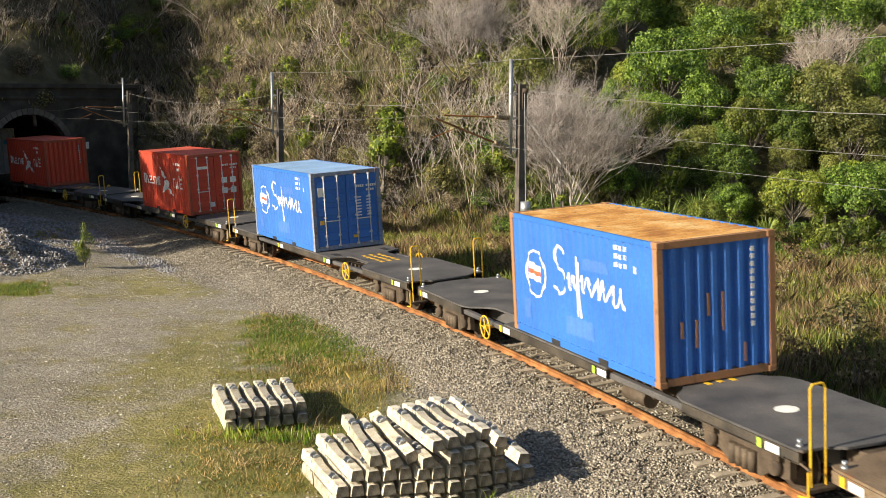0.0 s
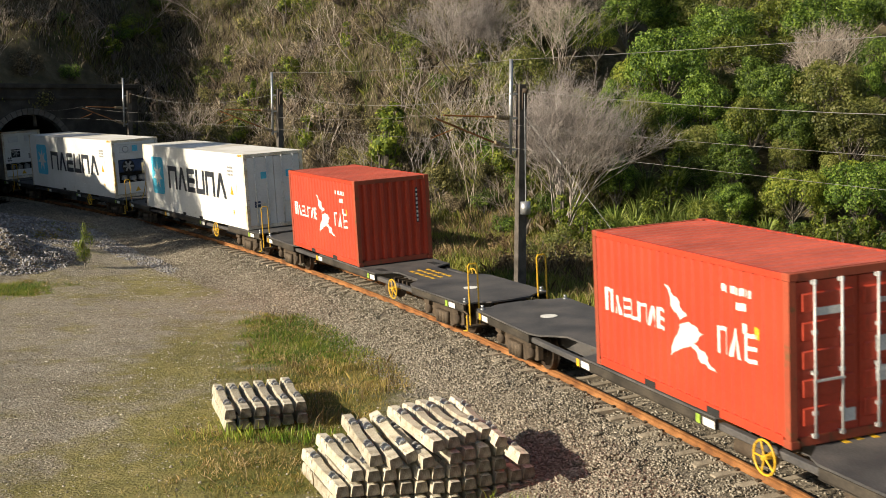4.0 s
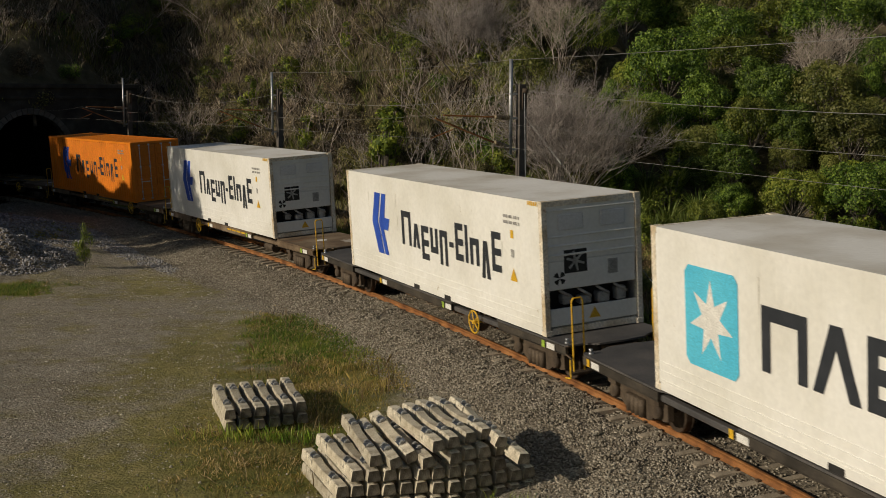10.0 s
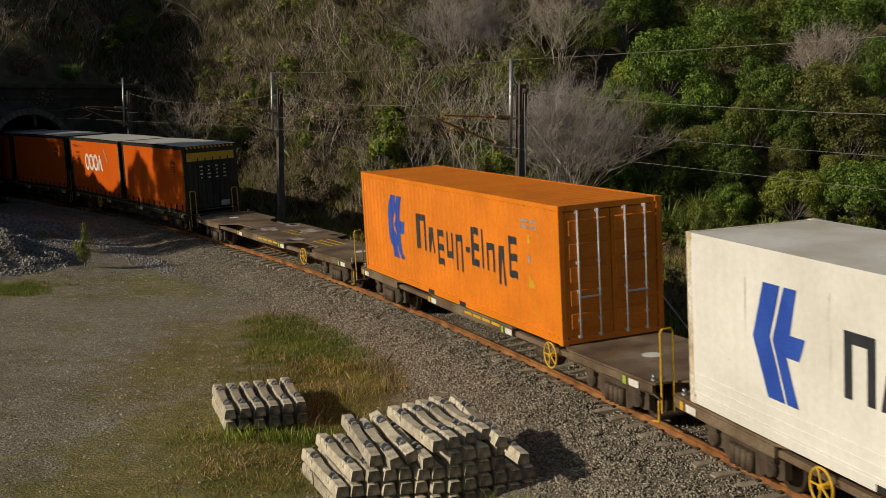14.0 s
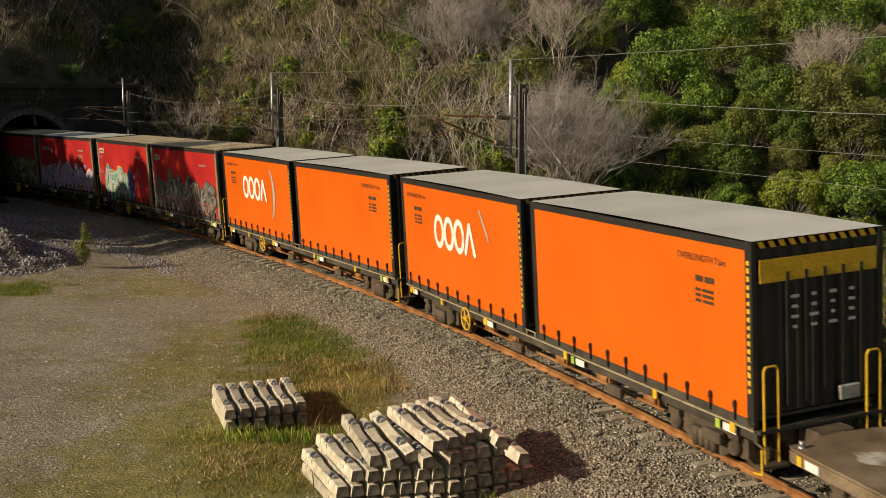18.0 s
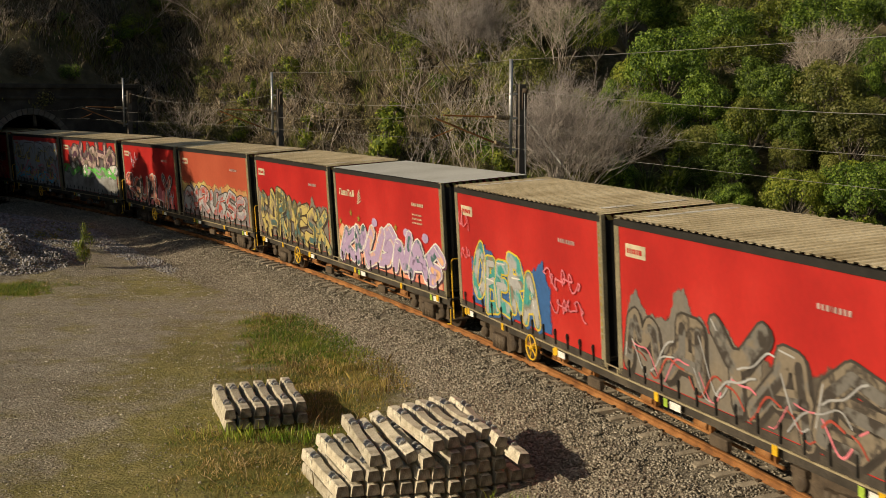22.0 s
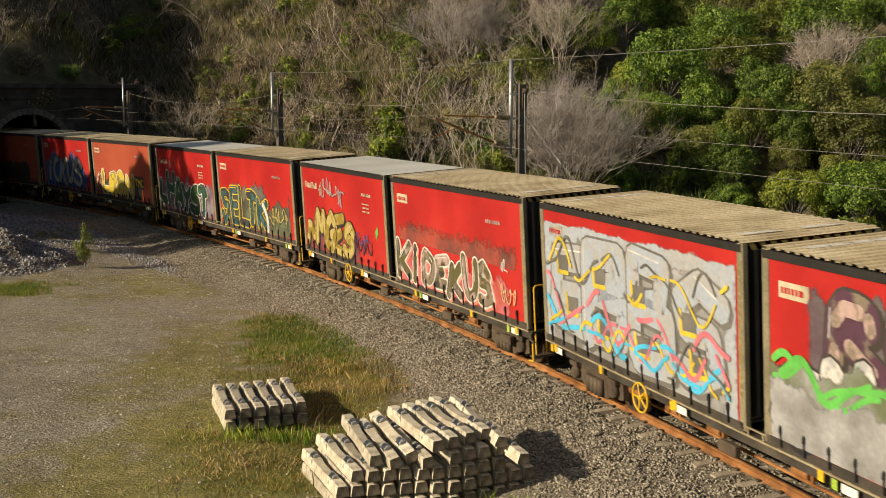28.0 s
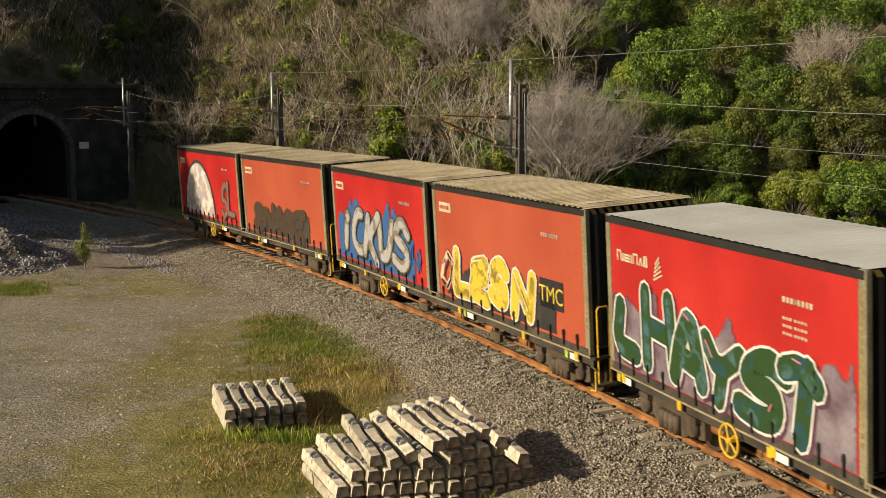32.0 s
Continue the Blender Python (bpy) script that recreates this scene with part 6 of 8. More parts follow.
def graffiti(c, seed, p0, p1, q0, q1, word, bg, outline, fills, shine, bg_top=0.35, width=0.3, slant=0.12, shadow="black", bend=0.1):
    """Mist of paint, then chunky overlapping letter shapes with shadow, outline, blended fill and highlights."""
    r = random.Random(seed)
    sd = Side(BOX_L, BOX_W - 0.008)
    if bg:
        cloud(c, seed + 1, p0 - 0.3, p1 + 0.3, q0, q1 + 0.1, bg, None, 0.2, bg_top * 1.2)
    w = (p1 - p0) / len(word)
    mid = PAL[fills[len(fills) // 2]]
    for i, ch in enumerate(word):
        wd = width * r.uniform(0.9, 1.12)
        h = (q1 - q0) * r.uniform(0.84, 1.12) - wd
        base = q0 + wd * 0.5 + r.uniform(-0.05, 0.1)
        x = p0 + w * i + wd * 0.38 + r.uniform(-0.06, 0.06) * w
        ww = (w - wd * 0.5) * r.uniform(0.95, 1.15)
        lean = slant * r.uniform(-0.6, 2.0)
        lines = []
        for ln in GLYPHS[ch]:
            pts = []
            for a, b in ln:
                a, b = a + r.uniform(-bend, bend) * 1.3, b + r.uniform(-bend, bend)
                pts.append((x + ww * a + lean * (b - 0.5) * h, base + h * b))
            lines.append(rounded(pts, 1) if len(pts) > 2 and r.random() < 0.4 else pts)
        k = 0.004 * (i % 3)
        mats = [spray(PAL[outline]), spray_mix(PAL[fills[i % len(fills)]], PAL[fills[(i + 1) % len(fills)]], mid), spray_mix(PAL[fills[-1]], PAL[fills[0]], PAL[fills[(i + 2) % len(fills)]]), spray(PAL[shine]), spray(PAL[shadow])]
        bm = bmesh.new()
        for ln in lines:
            stroke(bm, sd, [(u + 0.07, v - 0.05) for u, v in ln], wd + 0.08, 0.0095 + k * 0.2, 4)
        for ln in lines:
            stroke(bm, sd, ln, wd + 0.09, 0.012 + k, 0)
        for ln in lines:
            stroke(bm, sd, ln, wd, 0.0135 + k, 1)
        for ln in lines:
            low = [(u, v - wd * 0.12) for u, v in ln]
            for u, v in zip(low[:-1], low[1:]):
                if r.random() < 0.6:
                    stroke(bm, sd, [u, v], wd * 0.55, 0.015 + k, 2)
            if len(ln) > 2 and r.random() < 0.85:
                j = r.randrange(0, len(ln) - 2)
                u, v = ln[j], ln[j + 1]
                stroke(bm, sd, [(u[0] - wd * 0.28, u[1] + wd * 0.26), (v[0] - wd * 0.28, v[1] + wd * 0.26)], 0.03, 0.0165 + k, 3)
        part("graffiti_letter", bm, mats, c)


def scribble(c, seed, p, q, w, h, col, lw=0.05, n=6):
    """Loose one-line tag of loops."""
    r = random.Random(seed)
    bm = bmesh.new()
    pts = []
    a, x = r.uniform(0, 6.28), p
    for i in range(n * 12):
        a += r.uniform(0.3, 0.7) * (1 if math.sin(i * 0.32 + seed) > -0.35 else -0.8)
        x += w / (n * 12)
        amp = 0.5 + 0.45 * math.sin(i * 0.4 + seed * 2)
        pts.append((x + 0.16 * w / n * 3 * math.cos(a), q + h * (0.5 + 0.5 * amp * math.sin(a)) + 0.04 * h * math.sin(x * 3)))
    stroke(bm, Side(BOX_L, BOX_W - 0.008), pts, lw, 0.03)
    part("scribble", bm, spray(PAL[col]), c)


def ribbon(c, seed, p0, p1, q0, q1, col, lw, lift=0.02):
    """Long wandering band of paint, broken into runs."""
    r = random.Random(seed)
    f, ph = r.uniform(2.4, 5.0), r.uniform(0, 6.28)
    pts = [(p0 + (p1 - p0) * i / 40, (q0 + q1) / 2 + (q1 - q0) / 2 * (0.7 * math.sin(f * (p0 + (p1 - p0) * i / 40) + ph) + 0.3 * math.sin(3.1 * f * i / 10 + ph * 2))) for i in range(41)]
    run_on = []

    def lay(line, k):
        one = bmesh.new()
        stroke(one, Side(BOX_L, BOX_W - 0.008), rounded(line, 1), lw * k, lift)
        part("paint_band", one, spray(PAL[col]), c)

    for q in pts:
        run_on.append(q)
        if len(run_on) > 3 and r.random() < 0.3:
            lay(run_on, r.uniform(0.7, 1.2))
            run_on = []
        elif not run_on[1:] and r.random() < 0.45:
            run_on = []
    if len(run_on) > 1:
        lay(run_on, 1.0)


def smear(c, p0, p1, q0, q1, col, seed, col2=None):
    """Rolled-over field of dull paint with an uneven upper edge."""
    cloud(c, seed + 60, p0, p1, q0, q1, col, col2, 0.22, 0.35, 0.006, "overpaint", 0.25)


def box_marks(c, i):
    sd = Side(BOX_L, BOX_W - 0.008)
    mk = Marks()
    if i < 4:
        x = 5.55 if i % 2 == 0 else 0.45
        cur = bpy.data.curves.new("stencil", "FONT")
        cur.body, cur.size, cur.align_x = "OVERLENGTH 7.6m", 0.16, "CENTER"
        tmp = bpy.data.objects.new("stencil", cur)
        scene.collection.objects.link(tmp)
        me = bpy.data.meshes.new_from_object(tmp.evaluated_get(bpy.context.evaluated_depsgraph_get()))
        bpy.data.objects.remove(tmp)
        me.materials.clear()
        me.materials.append(spray(PAL["brown"]))
        o = part("stencil", me, None, c)
        o.matrix_basis = Matrix.Translation(sd.at(x + 0.72, 2.45, 0.006)) @ Matrix.Rotation(math.pi, 4, "Z") @ Matrix.Rotation(radians(90), 4, "X")
        bars(mk.piece("small_text"), sd, x + 0.55, 2.12, (0.2, 0.26), 0.1, 0.06, 0.006, 0)
        bars(mk.piece("small_text"), sd, x + 0.55, 1.96, (0.14, 0.3), 0.05, 0.06, 0.006, 0, 3, 0.09)
        if i % 2:
            p = 2.72
            for j in range(4):
                bm = mk.piece("logo_shape")
                rr = 0.27
                a0, a1 = 0.0, 6.2832
                pts = [(p + rr * math.cos(a0 + (a1 - a0) * t / 14), 1.72 + 0.36 * math.sin(a0 + (a1 - a0) * t / 14)) for t in range(15)] if j < 3 else [(p - 0.27, 1.38), (p, 2.06), (p + 0.27, 1.38)]
                stroke(bm, sd, pts, 0.145, 0.006, 1)
                p += 0.66
            bm = mk.piece("swoosh")
            if i == 3:
                pts = [(5.45 + 0.4 * math.cos(t), 1.62 + 0.85 * math.sin(t)) for t in (1.4, 1.0, 0.6, 0.2, -0.2, -0.6, -1.0, -1.4)]
                for k, (a, b) in enumerate(zip(pts[:-1], pts[1:])):
                    stroke(bm, sd, [a, b], 0.07 + 0.05 * min(k, 6 - k), 0.006, 2)
            else:
                for k in range(3):
                    stroke(bm, sd, [(5.35 + k * 0.08, 2.45 - k * 0.1), (5.75 + k * 0.03, 1.95 - k * 0.06)], 0.07, 0.006 + 0.001 * k, 2)
        mk.link([spray(PAL["brown"]), WHITE_MARK, spray(PAL["silver"])], c)
        return
    # railway's own mark or label
    if i in (6, 13, 15):
        block_row(mk, sd, 0.45, 2.12, 0.2, [(0.95, 0, 1), (0.28, 0, 0.75), (1.2, 0, 0.75), (0.28, 0, 0.75), (0.95, 0, 1), (0.85, 0, 0.75), (0.28, 0, 1), (0.28, 0, 1)], 0.006, 0, 0.2)
        bm = mk.piece("fern_mark")
        for k in range(5):
            stroke(bm, sd, [(1.86 + k * 0.02, 1.94 + k * 0.07), (2.16 - k * 0.02, 2.06 + k * 0.075)], 0.032, 0.006 + 0.001 * (k % 2), 0)
    else:
        bm = mk.piece("label_patch")
        poly(bm, sd, [(0.42, 2.26), (1.12, 2.26), (1.12, 2.5), (0.42, 2.5)], 0.006, 1)
        bars(mk.piece("small_text"), sd, 0.48, 2.33, (0.05, 0.06, 0.05, 0.06, 0.05, 0.1), 0.09, 0.03, 0.011, 2)
    bars(mk.piece("small_text"), sd, 5.75, 2.2, (0.06, 0.05, 0.07, 0.02, 0.06, 0.06, 0.05, 0.06), 0.085, 0.04, 0.006, 0)
    if i in (6, 13, 15):
        bars(mk.piece("small_text"), sd, 5.75, 1.95, (0.05, 0.04, 0.05, 0.0, 0.05, 0.04, 0.05, 0.05), 0.045, 0.035, 0.006, 0, 3, 0.11)
    mk.link([spray(PAL["greypink"]) if i not in (6, 13, 15) else spray(PAL["cream"]), spray(PAL["cream"]), spray(PAL["red"])], c)
    G = lambda *a, **k: graffiti(c, i * 7, *a, **k)
    if i == 4:
        smear(c, 0.25, 7.35, 0.16, 1.25, "dark", 4, "greybrown")
        cloud(c, 44, 0.3, 4.6, 0.16, 1.5, "grey", "greybrown", 0.3, 0.9, 0.007, soft=0.15)
        G(0.4, 6.9, 0.2, 1.6, "MAYAG", None, "dark", ["grey", "greybrown", "dark"], "silver", width=0.34, shadow="dark")
        for k, (col, a, b) in enumerate((("silver", 0.3, 1.5), ("pink", 0.2, 0.9), ("brick", 0.2, 0.8), ("silver", 0.2, 1.0))):
            ribbon(c, 4 + k, 0.6, 6.8, a, b, col, 0.035, 0.024 + 0.001 * k)
    elif i == 5:
        scribble(c, 1, 0.3, 1.75, 0.55, 0.6, "pink", 0.03, 3)
        scribble(c, 9, 0.35, 1.1, 0.5, 0.4, "pink", 0.03, 3)
        cloud(c, 5, 0.8, 5.4, 0.2, 1.3, "blue", "blue", 0.35, 0.4, soft=0.12)
        G(1.0, 4.6, 0.2, 1.55, "OBERA", None, "yellow", ["silver", "greybrown", "aqua", "silver"], "white", width=0.27, shadow="blue")
        scribble(c, 2, 5.0, 1.2, 1.7, 0.5, "pink", 0.04, 6)
        scribble(c, 12, 5.4, 0.7, 1.5, 0.42, "pink", 0.035, 6)
    elif i == 6:
        cloud(c, 6, 0.2, 7.4, 0.16, 1.15, "peach", "salmon", 0.25, 0.3, soft=0.1)
        G(0.5, 7.3, 0.16, 1.45, "KMUSNAG", None, "white", ["lilac", "tealgrey", "lilac", "peach", "lilac"], "white", 0.2, 0.34, 0.4, "purple")
        for p, q in ((0.4, 1.3), (0.7, 1.1), (1.3, 1.62), (1.9, 1.5), (4.6, 1.5), (0.35, 0.8)):
            bm = bmesh.new()
            star(bm, sd, p, q, 0.13, 0.012, 0, 5)
            part("painted_star", bm, spray(PAL["gold"]), c)
        for p, q in ((3.1, 1.5), (5.3, 1.42), (6.5, 1.4)):
            bm = bmesh.new()
            poly(bm, sd, [(p + 0.2 * math.cos(6.2832 * k / 12), q + 0.13 * math.sin(6.2832 * k / 12)) for k in range(12)], 0.012)
            part("painted_bubble", bm, spray(PAL["lilac"]), c)
    elif i == 7:
        smear(c, 0.22, 7.38, 0.16, 1.6, "greybrown", 7, "grey")
        G(0.3, 7.3, 0.16, 1.75, "GARMESK", None, "brown", ["olive", "greybrown", "khaki", "tealgrey"], "khaki", width=0.36, shadow="dark")
        ribbon(c, 7, 0.4, 7.2, 0.9, 1.5, "tealgrey", 0.12, 0.011)
        ribbon(c, 71, 0.4, 7.2, 0.3, 1.2, "dark", 0.04, 0.026)
    elif i == 8:
        cloud(c, 88, 0.22, 7.38, 0.9, 1.65, "khaki", "brick", 0.12, 0.1, 0.004)
        smear(c, 0.22, 7.38, 0.16, 1.3, "greylilac", 9, "grey")
        G(0.4, 7.1, 0.2, 1.4, "GARUESC", None, "dark", ["greylilac", "grey", "silver", "brick"], "silver", width=0.31, shadow="grey")
        ribbon(c, 8, 0.6, 7.0, 0.3, 1.2, "brick", 0.05, 0.027)
    elif i == 9:
        cloud(c, 9, 0.3, 7.2, 0.16, 1.05, "pink", "salmon", 0.2, 0.3)
        G(0.4, 6.7, 0.18, 1.5, "EGUALY", None, "white", ["salmon", "brick", "dark", "peach"], "white", 0.2, 0.3, shadow="dark")
        scribble(c, 19, 6.2, 0.3, 0.9, 0.8, "paleblue", 0.05, 4)
        scribble(c, 3, 1.2, 1.75, 1.1, 0.75, "paleblue", 0.04, 4)
    elif i == 10:
        cloud(c, 10, 1.0, 7.4, 1.3, 2.45, "grey", "purple", 0.2, 0.3)
        G(1.5, 7.2, 1.35, 2.7, "RUSHO", None, "dark", ["greybrown", "purple", "greypink"], "silver", width=0.36, shadow="dark")
        cloud(c, 11, 0.2, 7.4, 0.16, 1.45, "greengrey", "silver", 0.22, 0.4, 0.0225, soft=0.2)
        for k in range(3):
            ribbon(c, 210 + k, 0.3, 7.3, 0.9, 1.5, "lime", 0.12, 0.0235 + 0.0002 * k)
        cloud(c, 13, 0.2, 7.4, 0.16, 1.15, "silver", "grey", 0.15, 0.0, 0.024)
        graffiti(c, 77, 0.3, 7.3, 0.18, 1.5, "SMOKAE", None, "dark", ["white", "silver", "white"], "lime", 0.2, 0.42)
    elif i == 11:
        cloud(c, 12, 0.2, 7.4, 0.14, 2.6, "paleblue", "silver", 0.04, 0.0, 0.006, soft=0.1)
        cloud(c, 112, 0.4, 7.2, 0.14, 2.3, "grey", "silver", 0.2, 0.2, 0.007)
        G(0.5, 7.1, 0.25, 2.35, "EBBS", None, "grey", ["paleblue", "silver", "paleblue"], "white", 0.1, 0.52, 0.05, "grey")
        for k, (p, q) in enumerate(((1.1, 1.75), (2.75, 1.7), (4.3, 1.6), (6.0, 1.4), (1.5, 0.95), (2.9, 0.75), (4.4, 0.7), (6.3, 0.75))):
            bm = bmesh.new()
            poly(bm, sd, [(p - 0.26, q - 0.2), (p + 0.22, q - 0.16), (p + 0.27, q + 0.2), (p - 0.2, q + 0.17)], 0.0255)
            part("paint_patch", bm, spray(PAL["grey"]), c)
            bm = bmesh.new()
            stroke(bm, sd, [(p - 0.26, q + 0.2), (p - 0.22, q - 0.18), (p + 0.24, q - 0.16)], 0.09, 0.027)
            part("paint_band", bm, spray(PAL["yellow"]), c)
        for k, (col, q0, q1, lw) in enumerate((("pink", 0.5, 1.5, 0.10), ("cyan", 0.3, 1.0, 0.10), ("grey", 1.4, 2.4, 0.06), ("yellow", 0.3, 0.9, 0.08), ("pink", 0.4, 1.1, 0.08), ("cyan", 0.3, 0.7, 0.07), ("grey", 0.3, 1.2, 0.05), ("yellow", 1.4, 2.3, 0.07))):
            ribbon(c, 90 + k, 0.3, 7.2, q0, q1, col, lw, 0.0285 + 0.001 * k)
    elif i == 12:
        cloud(c, 120, 0.3, 7.3, 1.25, 2.0, "brick", "dark", 0.05, 0.0, 0.004, soft=0.7)
        cloud(c, 121, 0.3, 6.9, 0.16, 0.95, "pink", "brick", 0.2, 0.3)
        G(0.25, 5.9, 0.16, 1.22, "KIDEKUS", None, "white", ["greybrown", "dark", "olive", "greypink"], "white", width=0.25, shadow="salmon")
        scribble(c, 4, 6.3, 0.4, 0.9, 0.55, "peach", 0.035, 5)
        scribble(c, 14, 6.5, 0.95, 0.25, 0.5, "white", 0.03, 2)
    elif i == 13:
        scribble(c, 5, 2.0, 1.7, 2.3, 0.85, "silver", 0.04, 7)
        cloud(c, 13, 0.4, 5.4, 0.16, 1.15, "purple", "brick", 0.2, 0.3)
        G(0.4, 4.9, 0.16, 1.35, "NMGES", None, "brown", ["khaki", "gold", "khaki"], "cream", width=0.33, shadow="black")
        scribble(c, 6, 4.9, 0.45, 1.4, 0.5, "purple", 0.05, 6)
        scribble(c, 16, 5.2, 0.7, 1.0, 0.4, "blue", 0.03, 5)
        bm = bmesh.new()
        poly(bm, sd, [(6.75, 1.0), (6.92, 1.18), (6.9, 1.42), (6.72, 1.24)], 0.012)
        part("label_patch", bm, spray(PAL["lime"]), c, "small green diamond label")
    elif i == 14:
        cloud(c, 14, 0.3, 7.3, 0.16, 1.3, "dark", "greengrey", 0.25, 0.9)
        cloud(c, 140, 1.5, 5.2, 0.9, 1.7, "grey", "dark", 0.2, 0.6, 0.007)
        G(0.3, 5.0, 0.16, 1.5, "SELTK", None, "yellow", ["teal", "dark", "tealgrey"], "yellow", width=0.32, shadow="dark")
        bm = bmesh.new()
        stroke(bm, sd, rounded([(4.75, 1.15), (5.0, 0.9), (5.15, 0.55), (5.1, 0.25)]), 0.2, 0.026)
        part("paint_splash", bm, spray(PAL["white"]), c)
        scribble(c, 24, 5.4, 0.4, 1.6, 0.8, "khaki", 0.05, 6)
        scribble(c, 25, 5.5, 0.3, 1.5, 0.5, "greengrey", 0.06, 6)
    elif i == 15:
        cloud(c, 15, 0.2, 7.4, 0.16, 1.35, "purple", "greylilac", 0.25, 0.5, soft=0.15)
        G(0.2, 6.7, 0.16, 1.55, "LHAYST", None, "white", ["green", "teal", "green", "tealgrey"], "pink", width=0.38, shadow="purple")
    elif i == 16:
        graffiti(c, 161, 0.3, 1.0, 0.3, 1.3, "O", None, "red", ["black", "cream"], "yellow", width=0.16)
        cloud(c, 16, 0.9, 6.4, 0.2, 1.1, "dark", "black", 0.2, 0.2)
        G(1.1, 5.2, 0.16, 1.45, "LESN", None, "white", ["yellow", "yellow", "gold"], "white", 0.1, 0.38, 0.1)
        bm = bmesh.new()
        poly(bm, sd, [(5.6, 0.7), (6.6, 0.7), (6.6, 1.32), (5.6, 1.32)], 0.008)
        part("tag_panel", bm, spray(PAL["black"]), c)
        cur = bpy.data.curves.new("tag", "FONT")
        cur.body, cur.size, cur.align_x = "TMC", 0.5, "CENTER"
        tmp = bpy.data.objects.new("tag", cur)
        scene.collection.objects.link(tmp)
        me = bpy.data.meshes.new_from_object(tmp.evaluated_get(bpy.context.evaluated_depsgraph_get()))
        bpy.data.objects.remove(tmp)
        me.materials.clear()
        me.materials.append(spray(PAL["yellow"]))
        o = part("tag", me, None, c)
        o.matrix_basis = Matrix.Translation(sd.at(6.1, 0.83, 0.013)) @ Matrix.Rotation(math.pi, 4, "Z") @ Matrix.Rotation(radians(90), 4, "X")
    elif i == 17:
        cloud(c, 17, 0.3, 6.8, 0.2, 1.65, "blue", "blue", 0.45, 0.6, soft=0.1)
        G(0.5, 6.3, 0.25, 1.85, "ICKUS", None, "dark", ["silver", "greybrown", "silver"], "white", 0.3, 0.36, shadow="black")
        scribble(c, 8, 6.4, 0.3, 0.8, 0.9, "blue", 0.06, 4)
    elif i == 18:
        cloud(c, 18, 1.0, 6.4, 0.2, 1.1, "brown", "dark", 0.2, 0.2)
        G(1.0, 5.8, 0.2, 1.3, "SNAGE", None, "brown", ["dark", "brown"], "brown", width=0.3)
    else:
        sd2 = [(0.8 + 1.9 * math.cos(a) + 1.9, 0.22 + 2.2 * math.sin(a)) for a in [math.pi * k / 14 for k in range(15)]]
        bm = bmesh.new()
        poly(bm, sd, sd2, 0.008)
        part("painted_dome", bm, spray_mix(PAL["silver"], PAL["greypink"], PAL["white"]), c, "pale sprayed dome")
        bm = bmesh.new()
        stroke(bm, sd, sd2, 0.13, 0.012)
        part("dome_outline", bm, spray(PAL["dark"]), c)
        G(5.4, 7.1, 0.3, 1.7, "SL", None, "brown", ["brick", "grey"], "greypink", width=0.2)


for i in range(20):
    u, du = CURTAIN_U[i // 2], (-4.05 if i % 2 == 0 else 4.05)
    if i < 4:
        b = build_curtain("orange curtain-sided box with a pale grey roof", CURTAIN_ORANGE, GREY_ROOF, BOX_BLACK, False, 11, i == 0)
    else:
        b = build_curtain("faded red curtain-sided box sprayed with graffiti" if i in (8, 16, 18) else ("red curtain-sided box with grey roof and bright graffiti" if i in (6, 13, 15) else "red curtain-sided box with tan roof and graffiti"),
                          CURTAIN_FADED if i in (8, 16, 18) else CURTAIN_RED, GREY_ROOF if i in (6, 13, 15) else BROWN_ROOF, GRIMY_POST, True, 13)
    box_marks(b, i)
    rides(b, u, du, DECK)


# ---- stacks of concrete sleepers in the yard ----
PAD = material("grey_blue_rail_pad", [(0.05, 0.06, 0.08), (0.10, 0.115, 0.14)], 0.55, 0, 4, 40, 0.05)
CLIP_STEEL = material("pale_cast_shoulder", [(0.30, 0.31, 0.31), (0.45, 0.45, 0.44)], 0.5, 0.3, 4, 40, 0.05)
# sleeper ends: staining, with the shade on the end faces mixed into the colour
SHADED_STAINED_END = material("shaded_stained_concrete_end", [(0.085, 0.07, 0.05), (0.17, 0.15, 0.115), (0.27, 0.245, 0.20)], 0.9, 0, 9, 60, 0.4, 0.25)
_body = sleeper_mesh("body", CONCRETE, SHADED_STAINED_END)
_pad = bmesh.new()
box(_pad, (0, 0, 0.003), (0.17, 0.15, 0.008))
_pad = mesh_of("rail_pad", _pad, PAD)
_clip = bmesh.new()
box(_clip, (0, 0, 0.02), (0.035, 0.11, 0.04), bev=0.008)
box(_clip, (0, 0, 0.045), (0.05, 0.05, 0.02))
_clip = mesh_of("shoulder", _clip, CLIP_STEEL)
sleeper0 = None
_rs = random.Random(12)


def put_sleeper(m, label="weathered pale concrete sleeper in a stack"):
    global sleeper0
    if sleeper0 is None:
        sleeper0 = thing("concrete_sleeper", label, "sleeper", m, "stacked concrete sleepers")
        part("body", _body, None, sleeper0)
        for x in (-0.57, 0.57):
            p = part("rail_pad", _pad, None, sleeper0)
            p.location = (x, 0, 0.198)
            for d in (-0.10, 0.10):
                c = part("shoulder", _clip, None, sleeper0)
                c.location = (x + d, 0, 0.198)
        return sleeper0
    return copy_thing(sleeper0, m)


def lay_sleeper(x, y, top, az, roll=0.0, pitch=0.0):
    """A sleeper by the middle of its top face, the direction of its far end, and its tilt."""
    put_sleeper(pose(x, y, top - 0.2, 0, 0, az) @ pose(0, 0, 0, roll, pitch, 0))


batten0 = None


